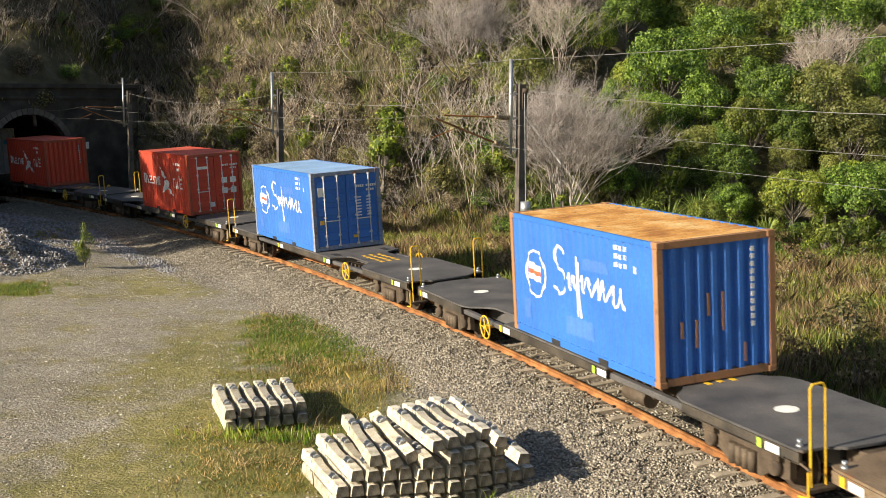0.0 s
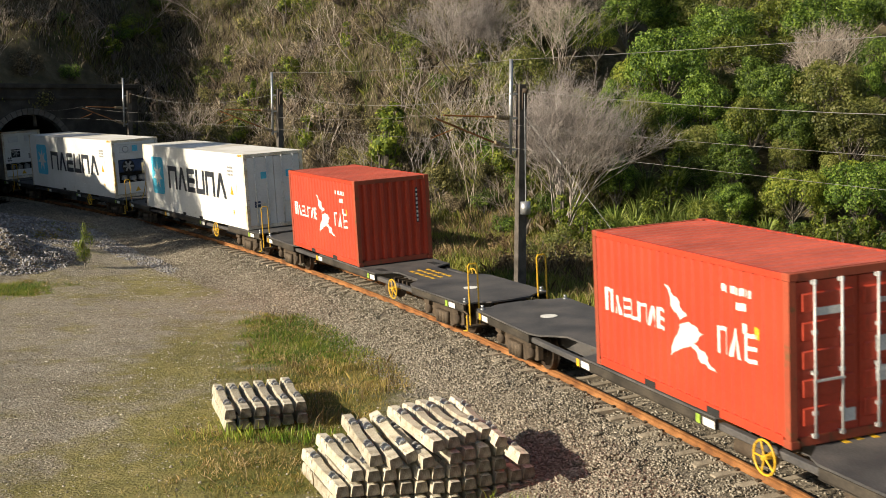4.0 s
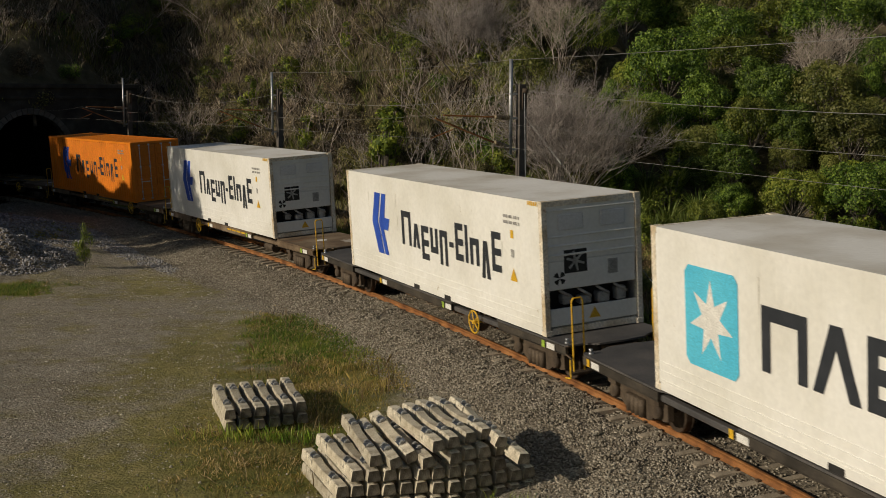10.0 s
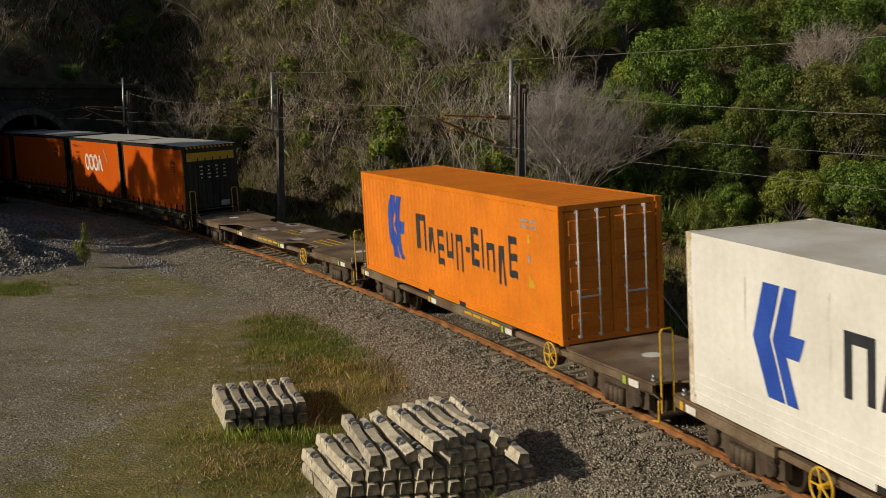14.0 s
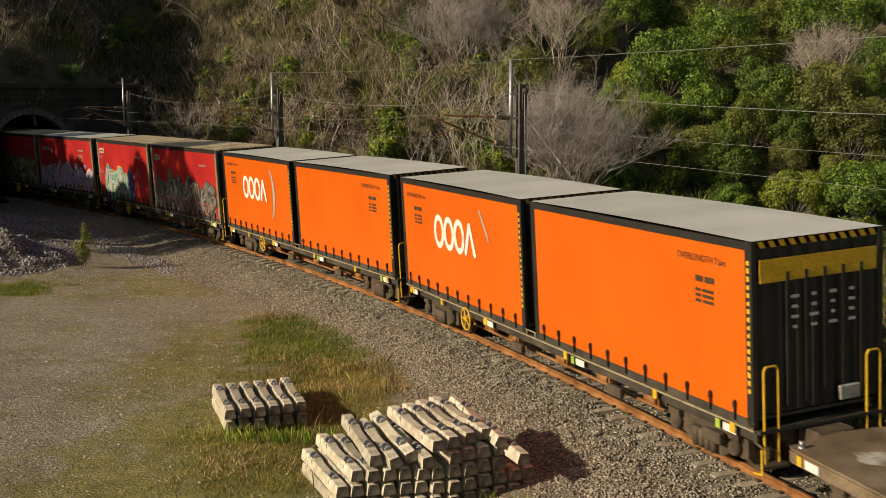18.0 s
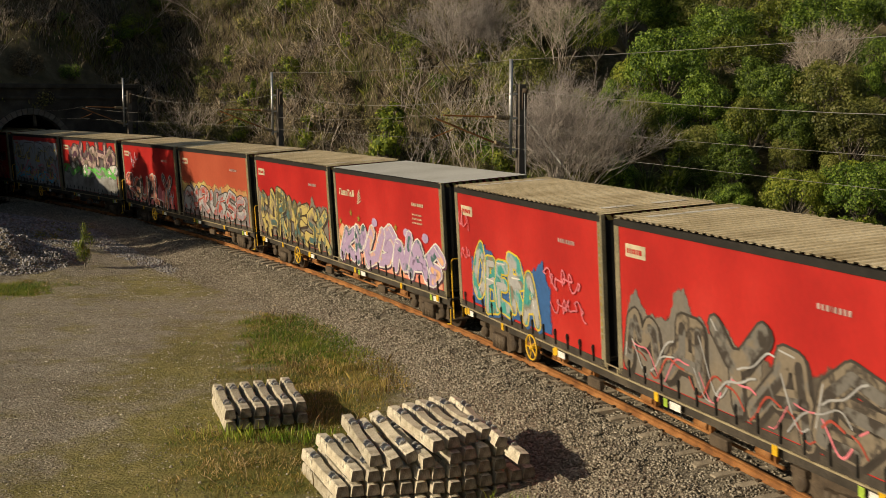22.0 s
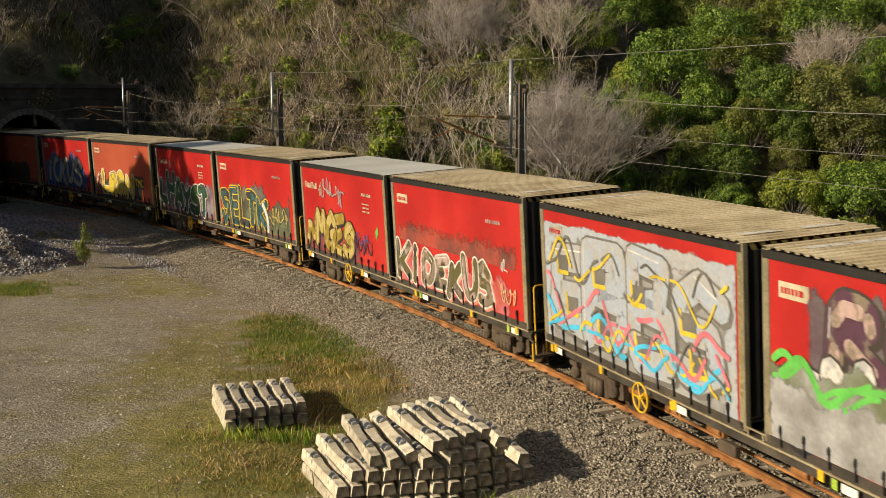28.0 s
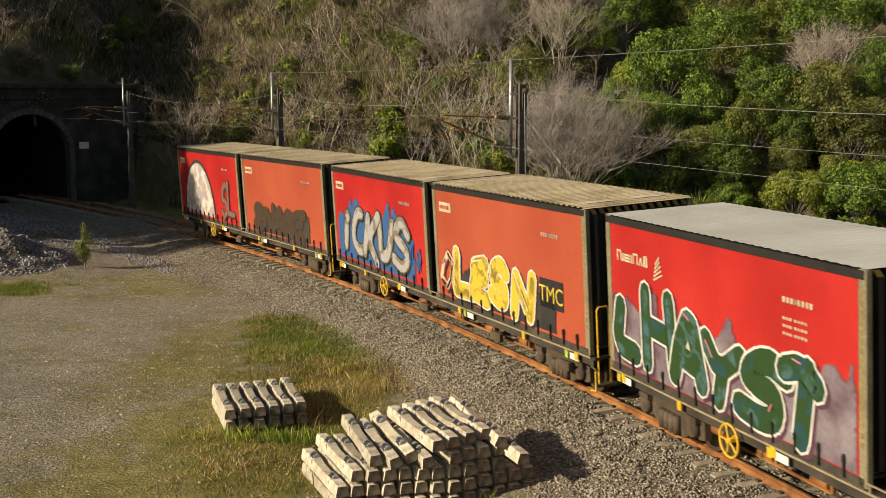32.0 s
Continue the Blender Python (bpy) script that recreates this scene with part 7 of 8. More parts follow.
def lay_batten(a, b, z):
    """Grey timber batten between two tiers, from a to b in plan."""
    global batten0
    d = math.hypot(b[0] - a[0], b[1] - a[1])
    m = pose((a[0] + b[0]) / 2, (a[1] + b[1]) / 2, z, 0, 0, math.degrees(math.atan2(b[1] - a[1], b[0] - a[0]))) @ Matrix.Diagonal((d, 1, 1, 1))
    if batten0 is None:
        bm = bmesh.new()
        box(bm, (0, 0, 0), (1.0, 0.07, 0.05), bev=0.006)
        batten0 = tagged(new("timber_batten", mesh_of("timber_batten", bm, TIMBER)), "grey timber batten between tiers of sleepers", "batten", "battens of the sleeper stacks")
        batten0.matrix_basis = m
    else:
        copy_thing(batten0, Matrix.Identity(4)).matrix_basis = m


def block(fronts, tops, az, slope, jitter):
    """Tiers of sleepers from the plan of their near ends; tops lists each tier's top height and which columns it has."""
    back = Vector((math.cos(radians(az)), math.sin(radians(az))))
    for top, cols in tops:
        for i in cols:
            x, y = fronts[i]
            k = 1.08 + _rs.uniform(-jitter, jitter)
            lay_sleeper(x + back.x * k, y + back.y * k, top, az + _rs.uniform(-0.9, 0.9), 0, -slope)
        for q in (0.42, 1.7):
            a, b = fronts[cols[0]], fronts[cols[-1]]
            lay_batten((a[0] + back.x * q, a[1] + back.y * q), (b[0] + back.x * q, b[1] + back.y * q), top - 0.226)


# small stack of two tiers
_g = ground_at(-3.9, 23.9)
block([(-4.19 + 0.272 * i, 22.8 + 0.115 * i) for i in range(6)], [(_g + 0.235, range(6)), (_g + 0.485, range(6))], 107.5, 0.6, 0.05)
# large stack: two rows side by side, with sleepers lying loose on top
block([(-1.68 + 0.268 * i, 19.0 + 0.033 * i) for i in range(7)], [(-0.585, range(7)), (-0.33, range(7)), (-0.08, range(1, 7))], 111.5, 1.6, 0.05)
block([(0.20 + 0.262 * i, 19.25 + 0.155 * i) for i in range(6)], [(-0.585, range(6)), (-0.33, range(6)), (-0.08, range(4)), (0.17, range(4))], 114, 1.6, 0.04)
for x, y, top, az, roll, pitch in ((-1.50, 19.98, 0.20, 107.5, -3, -4), (-1.17, 19.86, 0.18, 109, -16, -3), (-0.92, 20.08, 0.24, 110, -22, -4), (-0.70, 19.93, 0.16, 112, -8, -3),
                                   (-0.56, 19.93, 0.42, 113, -4, -2), (-0.31, 20.14, 0.42, 113, 0, -2), (-0.05, 20.39, 0.42, 114.5, 0, -2), (0.21, 20.62, 0.42, 115.5, 0, -2),
                                   (0.50, 20.42, 0.40, 112, 14, -5), (0.84, 20.14, 0.17, 114, 6, -4)):
    lay_sleeper(x + 0.07, y + 0.15, top + 0.01, az, roll, pitch)

# ---- overhead line masts and wires ----
INSULATOR = material("brown_glazed_insulator", [(0.20, 0.14, 0.08), (0.36, 0.30, 0.20)], 0.3, 0, 6, 40, 0)
WIRE = material("bright_wire", [(0.18, 0.18, 0.175), (0.29, 0.29, 0.28)], 0.6, 0.0, 6, 40, 0)


def build_mast(s, lat, label, guyed):
    x, y, h = rail_point(s)
    base = flat_pose(s, lat)
    gz = ground_at(base.translation.x, base.translation.y)
    m = thing("line_mast", label, "mast", Matrix.Translation((base.translation.x, base.translation.y, gz)) @ Matrix.Rotation(h, 4, "Z"), "overhead line masts")
    H = 6.38 - gz
    bm = bmesh.new()
    box(bm, (0, 0, H / 2 - 0.3), (0.28, 0.30, H + 0.6), taper=(0.75, 0.75), bev=0.01)
    part("post", bm, TIMBER, m, "grey weathered square post")
    bm = bmesh.new()
    tube(bm, (0.05, 0.32, 4.35 - gz), (0.05, 0.32, 7.1 - gz), 0.055, n=10)
    for z in (4.5, 5.4, 6.1):
        box(bm, (0.03, 0.2, z - gz), (0.06, 0.34, 0.06))
    part("steel_tube", bm, GALV, m, "galvanised steel tube clamped to the post")
    # hinged arm that reaches over the track
    bm = bmesh.new()
    pipe(bm, [(0.05, 0.32, 5.42 - gz), (0.0, 2.5, 5.5 - gz)], 0.025)
    pipe(bm, [(0.05, 0.32, 4.5 - gz), (0.0, 2.75, 5.42 - gz)], 0.028)
    pipe(bm, [(0.0, 2.2, 5.1 - gz), (0.0, 2.9, 4.85 - gz)], 0.018)
    part("arm", bm, RUST_RAIL, m, "rusty cantilever arm")
    for z0, z1 in ((5.42, 5.45), (4.55, 4.72)):
        bm = bmesh.new()
        a, b = Vector((0.04, 0.40, z0 - gz)), Vector((0.04, 0.88, z1 - gz))
        for i in range(6):
            p = a.lerp(b, i / 6)
            q = a.lerp(b, (i + 0.55) / 6)
            tube(bm, p, q, 0.085, 0.06, 10)
        tube(bm, a, b, 0.035, n=8)
        part("insulator", bm, INSULATOR, m, "ribbed brown insulator")
    bm = bmesh.new()
    tube(bm, (-0.2, -0.02, H - 0.25), (-0.2, -0.02, H - 0.12), 0.09, n=10)
    box(bm, (-0.18, 0, H - 0.45), (0.05, 0.14, 0.5))
    part("pulley", bm, BOGIE, m)
    if guyed:
        bm = bmesh.new()
        tube(bm, (-0.3, 0.0, 2.62 - gz), (-0.3, 0.0, 2.98 - gz), 0.15, n=14)
        tube(bm, (-0.3, 0.0, 2.98 - gz), (-0.2, 0.0, H - 0.2), 0.012, n=6)
        part("tension_weight", bm, GALV, m, "grey tension weight on a cable")
        bm = bmesh.new()
        inv = m.matrix_basis.inverted()
        end = inv @ Vector((6.94, 29.44, ground_at(6.94, 29.44)))
        start = Vector((-0.12, -0.05, 5.45 - gz))
        tube(bm, start, start.lerp(end, 0.19), 0.008, n=6)
        tube(bm, start.lerp(end, 0.19), start.lerp(end, 0.215), 0.028, n=8)
        tube(bm, start.lerp(end, 0.215), start.lerp(end, 0.7), 0.008, n=6)
        part("guy_wire", bm, WIRE, m, "grey stranded guy wire with a strain insulator")
        bm = bmesh.new()
        tube(bm, start.lerp(end, 0.68), end, 0.015, n=6)
        part("guy_sleeve", bm, WHITE_MARK, m, "white plastic sleeve on the lower guy wire")
    return m


MAST_S = (-20.0, 18.69, 38.52, 56.93)
for s in MAST_S:
    build_mast(s, -2.8, "square timber line mast with steel tube and hinged arm", s == 18.69)


def build_wire(name, pts, sag, r, label):
    """One sagging strand through all its supports."""
    line = [Vector(pts[0])]
    for a, b in zip(pts[:-1], pts[1:]):
        a, b = Vector(a), Vector(b)
        for i in range(1, 9):
            t = i / 8
            line.append(a.lerp(b, t) - Vector((0, 0, sag * 4 * t * (1 - t))))
    V, F = [], []
    for i, p in enumerate(line):
        d = line[min(i + 1, len(line) - 1)] - line[max(i - 1, 0)]
        side = Vector((-d.y, d.x, 0)).normalized() * r
        up = Vector((0, 0, r))
        V += [tuple(p + side), tuple(p + up), tuple(p - side), tuple(p - up)]
        if i:
            k = 4 * i
            F += [(k - 4 + j, k - 4 + (j + 1) % 4, k + (j + 1) % 4, k + j) for j in range(4)]
    return tagged(new(name, array_mesh(name, np.array(V), np.array(F), [WIRE])), label, "wire", "overhead wires")


def along(lat, z, stops):
    return [tuple(flat_pose(s, lat, z).translation) for s in stops]


build_wire("feeder_wire", along(-2.5, 7.08, MAST_S[:3]), 0.12, 0.0055, "thin feeder wire strung from mast to mast")
build_wire("earth_wire", along(-2.9, 6.2, MAST_S), 0.5, 0.006, "thin earth wire strung from mast to mast")
build_wire("catenary_wire", along(0.0, 5.5, MAST_S + (66.0,)), 0.25, 0.003, "catenary wire above the track")
build_wire("contact_wire", along(0.1, 4.85, MAST_S + (66.0,)), 0.02, 0.003, "contact wire above the track")
# small signs on the portal and beside it
bm = bmesh.new()
box(bm, (0, 0, 0), (0.04, 0.62, 0.42), bev=0.01)
sgn = tagged(new("portal_sign", mesh_of("portal_sign", bm, WHITE_MARK)), "small pale sign plate fixed to the portal", "sign")
sgn.matrix_basis = portal_m @ pose(-0.06, -3.3, 3.05)


# ---- plants ----
GREEN_A = leaf_material("glossy_green_leaves", [(0.035, 0.075, 0.012), (0.115, 0.195, 0.024), (0.24, 0.34, 0.05)], 0.9, 0.5, 0.36, rough=0.6)
GREEN_B = leaf_material("yellow_green_leaves", [(0.06, 0.095, 0.012), (0.165, 0.22, 0.024), (0.31, 0.345, 0.05)], 0.9, 0.5, 0.36, rough=0.6)
GREEN_C = leaf_material("dull_olive_leaves", [(0.08, 0.105, 0.022), (0.18, 0.205, 0.045), (0.31, 0.31, 0.09)], 0.7)
DRY_LEAF = leaf_material("dry_bracken", [(0.045, 0.033, 0.02), (0.25, 0.185, 0.115), (0.58, 0.49, 0.36)], 0.7, 0.7, 0.2, 0.8)
GRASS_GREEN = leaf_material("rank_grass", [(0.09, 0.13, 0.02), (0.22, 0.25, 0.04), (0.38, 0.36, 0.09)], 0.5, 0.5, 0.3)
GRASS_DRY = leaf_material("dry_straw_grass", [(0.21, 0.15, 0.07), (0.40, 0.29, 0.14), (0.58, 0.46, 0.25)], 0.4, 0.5, 0.3, 0.8)
GRASS_YARD = leaf_material("short_yard_grass", [(0.07, 0.15, 0.012), (0.17, 0.28, 0.022), (0.36, 0.38, 0.07)], 0.5, 0.5, 0.3)
GRASS_OLIVE = leaf_material("olive_brown_yard_grass", [(0.12, 0.11, 0.018), (0.25, 0.205, 0.045), (0.42, 0.32, 0.11)], 0.5, 0.5, 0.3)
GRASS_RUST = leaf_material("rusty_meadow_grass", [(0.13, 0.085, 0.042), (0.29, 0.195, 0.098), (0.52, 0.39, 0.21)], 0.8, 0.6, 0.3, 0.8)
BARK = material("grey_bark", [(0.10, 0.085, 0.07), (0.20, 0.18, 0.155)], 0.9, 0, 3, 40, 0.3)
DEAD_WOOD = material("bleached_dead_twigs", [(0.25, 0.205, 0.17), (0.40, 0.345, 0.295), (0.56, 0.50, 0.44)], 0.9, 0, 1.5, 30, 0.2)
BROWN_TWIG = material("brown_twigs", [(0.13, 0.10, 0.075), (0.27, 0.22, 0.175)], 0.9, 0, 2, 30, 0.2)


def leaf_quads(rng, centers, sizes, flat=0.5, long=1.7, face=None):
    """Pointed leaves at centers, turned outwards along face where given: vertex and face arrays."""
    n = len(centers)
    d = rng.normal(size=(n, 3))
    d[:, 2] *= flat
    r = rng.normal(size=(n, 3))
    if face is not None:
        r = face + 0.55 * r / np.linalg.norm(r, axis=1)[:, None]
        d = np.cross(d, r)
    d /= np.linalg.norm(d, axis=1)[:, None]
    w = np.cross(d, r)
    w /= np.linalg.norm(w, axis=1)[:, None]
    nrm = np.cross(d, w)
    L, Wd = sizes[:, None] * long / 2, sizes[:, None] / 2
    L, Wd = L * 1.1, Wd * 1.3
    v = np.stack([centers - d * L * 0.7 - w * Wd, centers + d * L, centers - d * L * 0.5 + w * Wd], 1).reshape(-1, 3)
    f = np.arange(3 * n).reshape(n, 3)
    return v, f


def crown_mesh(name, seed, mat, radius=2.2, height=3.0, base=2.4, clumps=42, leaves=70, size=0.078, spread=0.6):
    rng = np.random.RandomState(seed)
    cs = []
    while len(cs) < clumps:
        p = rng.uniform(-1, 1, 3)
        q = np.linalg.norm(p)
        if 0.35 < q < 1.0 and p[2] > -0.75:
            cs.append(p * np.array([radius, radius, height / 2]) * rng.uniform(0.8, 1.15) + [0, 0, base + height / 2])
    cs = np.array(cs)
    k = rng.randint(int(leaves * 0.55), int(leaves * 1.45), clumps)
    cen = np.repeat(cs, k, 0)
    off = rng.normal(size=(len(cen), 3))
    off /= np.linalg.norm(off, axis=1)[:, None]
    off *= (rng.uniform(0, 1, len(cen)) ** 0.45)[:, None] * np.repeat(rng.uniform(0.6, 1.25, clumps), k)[:, None] * spread
    off[:, 2] *= 0.75
    out = off / np.linalg.norm(off, axis=1)[:, None] + 0.7 * (cen - cs.mean(0)) / radius
    out[:, 2] += 0.25
    out /= np.linalg.norm(out, axis=1)[:, None]
    v, f = leaf_quads(rng, cen + off, rng.uniform(0.6, 1.3, len(cen)) * size, face=out)
    return array_mesh(name, v, f, [mat]), cs


def lobed_crown(name, seed, mat, radius=2.2, height=3.0, base=2.4, lobes=30, leaves=300, size=0.085):
    """Rounded crown of overlapping leafy domes with dark gaps between them."""
    rng = np.random.RandomState(seed)
    half = np.array([radius, radius, height / 2])
    mid = np.array([0, 0, base + height / 2])
    pts, cs = [], []
    faces_out = []
    for i in range(lobes):
        t = (i + 0.5) / lobes
        zc = 1.0 - 1.55 * t
        a = 2.39996 * i + rng.uniform(-0.4, 0.4)
        q = math.sqrt(max(0.0, 1 - zc * zc))
        d = np.array([q * math.cos(a), q * math.sin(a), zc])
        k = rng.uniform(0.52, 0.84)
        lr = radius * rng.uniform(0.24, 0.42)
        c = mid + d * half * k
        cs.append(c)
        n = int(leaves * rng.uniform(0.7, 1.2) * (lr / (0.33 * radius)) ** 2)
        o = rng.normal(size=(n, 3)) + 0.6 * d + [0, 0, 0.35]
        o /= np.linalg.norm(o, axis=1)[:, None]
        r = lr * (1.08 - 0.5 * rng.uniform(0, 1, n) ** 1.4) * (1 + 0.16 * np.sin(o[:, 0] * 7 + a) * np.cos(o[:, 1] * 6 + i))
        pts.append(c + o * r[:, None] * [1, 1, 0.85])
        faces_out.append(o)
    cen, out = np.concatenate(pts), np.concatenate(faces_out)
    v, f = leaf_quads(rng, cen, rng.uniform(0.6, 1.3, len(cen)) * size, face=out)
    return array_mesh(name, v, f, [mat]), np.array(cs)


def build_tree(name, label, seed, mat, category="tree", trunk_h=2.6, **kw):
    t = thing(name, label, category, group="trees and shrubs of the slope")
    me, cs = (lobed_crown if "lobes" in kw else crown_mesh)("crown", seed, mat, base=trunk_h * 0.8, **kw)
    rng = random.Random(seed)
    bm = bmesh.new()
    top = Vector((rng.uniform(-.2, .2), rng.uniform(-.2, .2), trunk_h))
    tube(bm, (0, 0, -0.4), top * 0.5 + Vector((0.08, 0.05, 0)), 0.13, 0.10, 7)
    tube(bm, top * 0.5 + Vector((0.08, 0.05, 0)), top, 0.10, 0.075, 7)
    for c in cs[:: max(1, len(cs) // 14)]:
        c = Vector(c)
        st = top * rng.uniform(0.55, 1.0)
        md = st.lerp(c, 0.5) + Vector((0, 0, -0.15))
        tube(bm, st, md, 0.05, 0.035, 5, caps=False)
        tube(bm, md, c, 0.035, 0.012, 5, caps=False)
    part("trunk", bm, BARK, t)
    part("crown", me, None, t)
    return t


def twig_mesh(name, seed, mat, height=2.5, spread=1.3, stems=7, depth=3, r0=0.03, kids=4, droop=0.0):
    """Bare branching stems as one joined mesh."""
    rng = random.Random(seed)
    V, F = [], []

    def seg(a, b, ra, rb):
        d = (b - a).normalized()
        u = d.orthogonal().normalized()
        w = d.cross(u)
        i = len(V)
        for q, r in ((a, ra), (b, rb)):
            for k in range(3):
                t = 2.0944 * k
                V.append(tuple(q + (u * math.cos(t) + w * math.sin(t)) * r))
        for k in range(3):
            F.append((i + k, i + (k + 1) % 3, i + 3 + (k + 1) % 3, i + 3 + k))

    def grow(a, d, length, r, lev):
        b = a
        for j in range(3):
            d = (d + Vector((rng.uniform(-.28, .28), rng.uniform(-.28, .28), rng.uniform(-.12, .2) - droop))).normalized()
            c = b + d * length / 3
            seg(b, c, r * (1 - 0.2 * j), r * (0.8 - 0.2 * j))
            b = c
            if lev < depth and j:
                for _ in range(kids // 2):
                    e = (d + Vector((rng.uniform(-.9, .9), rng.uniform(-.9, .9), rng.uniform(-.3, .6)))).normalized()
                    grow(b, e, length * rng.uniform(0.45, 0.7), r * 0.5, lev + 1)

    for i in range(stems):
        a = 6.283 * i / stems + rng.uniform(-.3, .3)
        tilt = rng.uniform(0.1, 1.0) * spread / height
        grow(Vector((0.1 * math.cos(a), 0.1 * math.sin(a), -0.2)), Vector((math.cos(a) * tilt, math.sin(a) * tilt, 1)).normalized(), height * rng.uniform(0.6, 0.8), r0, 1)
    return array_mesh(name, np.array(V), np.array(F), [mat])


def blade_cloud(name, label, px, py, mat, hmin, hmax, width, seed, per=5, lean=0.5, tuft=0.18, zoff=-0.03, mats=None):
    """Tufts of bent blades on the ground: one mesh of stuff."""
    rng = np.random.RandomState(seed)
    px, py = np.repeat(px, per) + rng.normal(0, tuft, len(px) * per), np.repeat(py, per) + rng.normal(0, tuft, len(py) * per)
    pz = ground_z(px, py)[0] + zoff
    n = len(px)
    a = rng.uniform(0, 6.283, n)
    h = rng.uniform(hmin, hmax, n)
    ln = rng.uniform(0.1, 1.0, n) * lean * h
    base = np.stack([px, py, pz], 1)
    d = np.stack([np.cos(a), np.sin(a), np.zeros(n)], 1)
    b2 = rng.uniform(0, 6.283, n)
    w = np.stack([np.cos(b2), np.sin(b2), np.zeros(n)], 1) * width / 2
    up = np.array([0, 0, 1.0])
    mid = base + d * (ln * 0.35)[:, None] + up * (h * 0.6)[:, None]
    tip = base + d * ln[:, None] + up * h[:, None]
    v = np.stack([base - w, base + w, mid + w * 0.7, tip, mid - w * 0.7], 1).reshape(-1, 3)
    f = np.arange(5 * n).reshape(n, 5)
    me = array_mesh(name, v, f, [mat])
    return tagged(new(name, me), label, "grass", kind="stuff")


def in_view(px, py, margin=1.5):
    return abs(px) < py * 0.378 + margin


RNG = np.random.RandomState(77)


def scatter(n, x0, x1, y0, y1):
    return RNG.uniform(x0, x1, n), RNG.uniform(y0, y1, n)


# trees of the green slope
kinds = [
    build_tree("broadleaf_tree", "dense glossy green broadleaf tree on the slope", 1, GREEN_A, radius=2.3, height=3.6, lobes=30, leaves=330, trunk_h=2.0),
    build_tree("broadleaf_tree", "rounded yellow-green broadleaf tree on the slope", 2, GREEN_B, radius=2.1, height=3.0, lobes=26, leaves=310, trunk_h=1.8),
    build_tree("broadleaf_tree", "dull olive scrub tree on the slope", 3, GREEN_C, radius=2.0, height=3.4, lobes=26, leaves=280, trunk_h=2.0),
    build_tree("broadleaf_tree", "tall dark green broadleaf tree on the slope", 4, GREEN_A, radius=1.7, height=4.6, lobes=32, leaves=260, trunk_h=2.4),
    build_tree("shrub", "low yellow-green shrub on the slope", 5, GREEN_B, "shrub", radius=1.1, height=1.6, clumps=18, leaves=110, trunk_h=0.5, size=0.07, spread=0.45),
    build_tree("shrub", "low dark green shrub on the slope", 6, GREEN_A, "shrub", radius=1.0, height=1.4, clumps=16, leaves=110, trunk_h=0.4, size=0.07, spread=0.45),
    build_tree("shrub", "slender pale green sapling on the slope", 7, GREEN_B, "shrub", radius=0.5, height=3.0, clumps=16, leaves=50, trunk_h=1.0, size=0.11, spread=0.32),
]
_used = [False] * len(kinds)


def plant(k, x, y, sc, turn, sink=0.15, stretch=(1, 1, 1)):
    m = Matrix.Translation((x, y, ground_at(x, y) - sink)) @ Matrix.Rotation(turn, 4, "Z") @ Matrix.Diagonal((sc * stretch[0], sc * stretch[1], sc * stretch[2], 1))
    if not _used[k]:
        _used[k] = True
        kinds[k].matrix_basis = m
        return kinds[k]
    t = copy_thing(kinds[k], Matrix.Identity(4))
    t.matrix_basis = m
    return t


def spaced(n, x0, x1, y0, y1, gap, test, seed):
    rng = random.Random(seed)
    out = []
    for _ in range(n * 60):
        if len(out) >= n:
            break
        x, y = rng.uniform(x0, x1), rng.uniform(y0, y1)
        if all((x - a) ** 2 + (y - b) ** 2 > gap * gap for a, b in out) and test(x, y):
            out.append((x, y))
    return out


def dist1(x, y):
    return float(hill_distance(np.array([x]), np.array([y]))[0])


_pr = random.Random(21)
# crowns that stand out of the wood: kind, place, width and height against the model
for k, x, y, wide, tall in ((0, 11.5, 61.4, 1.02, 1.05), (1, 16.3, 65.4, 0.98, 0.75), (0, 21.6, 67.4, 1.2, 0.85), (0, 22.8, 62.3, 0.8, 0.85), (1, 14.7, 56.9, 0.68, 0.85), (3, 13.1, 53.8, 0.66, 0.62),
                            (2, 18.8, 58.8, 0.98, 0.9), (2, 18.7, 54.8, 0.98, 0.85), (1, 15.2, 51.0, 0.70, 0.72), (0, 17.6, 50.0, 0.78, 0.72), (2, 11.9, 56.2, 0.66, 0.6), (1, 10.9, 49.0, 0.42, 0.55),
                            (1, 8.4, 66.8, 0.62, 0.85), (3, 10.6, 69.4, 0.9, 0.8), (2, 14.4, 71.5, 1.0, 0.9), (1, 19.8, 71.2, 1.0, 0.9), (2, 9.4, 57.2, 0.55, 0.6), (0, 25.5, 66.5, 1.1, 1.0),
                            (3, 12.9, 59.6, 0.8, 0.7), (0, 16.6, 60.6, 0.85, 0.75), (2, 14.2, 62.6, 0.8, 0.7), (3, 16.5, 56.2, 0.75, 0.62), (2, 20.8, 56.6, 0.8, 0.7), (0, 10.6, 58.4, 0.6, 0.6), (3, 12.6, 51.6, 0.5, 0.4)):
    plant(k, x, y, 1.0, x * 1.7 + y, 0.3, (wide, wide, tall))
for x, y in spaced(26, 8, 22, 51, 62, 1.9, lambda x, y: in_view(x, y, 1) and dist1(x, y) > 1.5, 25):
    plant(_pr.choice((0, 1, 2, 2, 3)), x, y, _pr.uniform(0.42, 0.62), _pr.uniform(0, 6.28), 0.4)
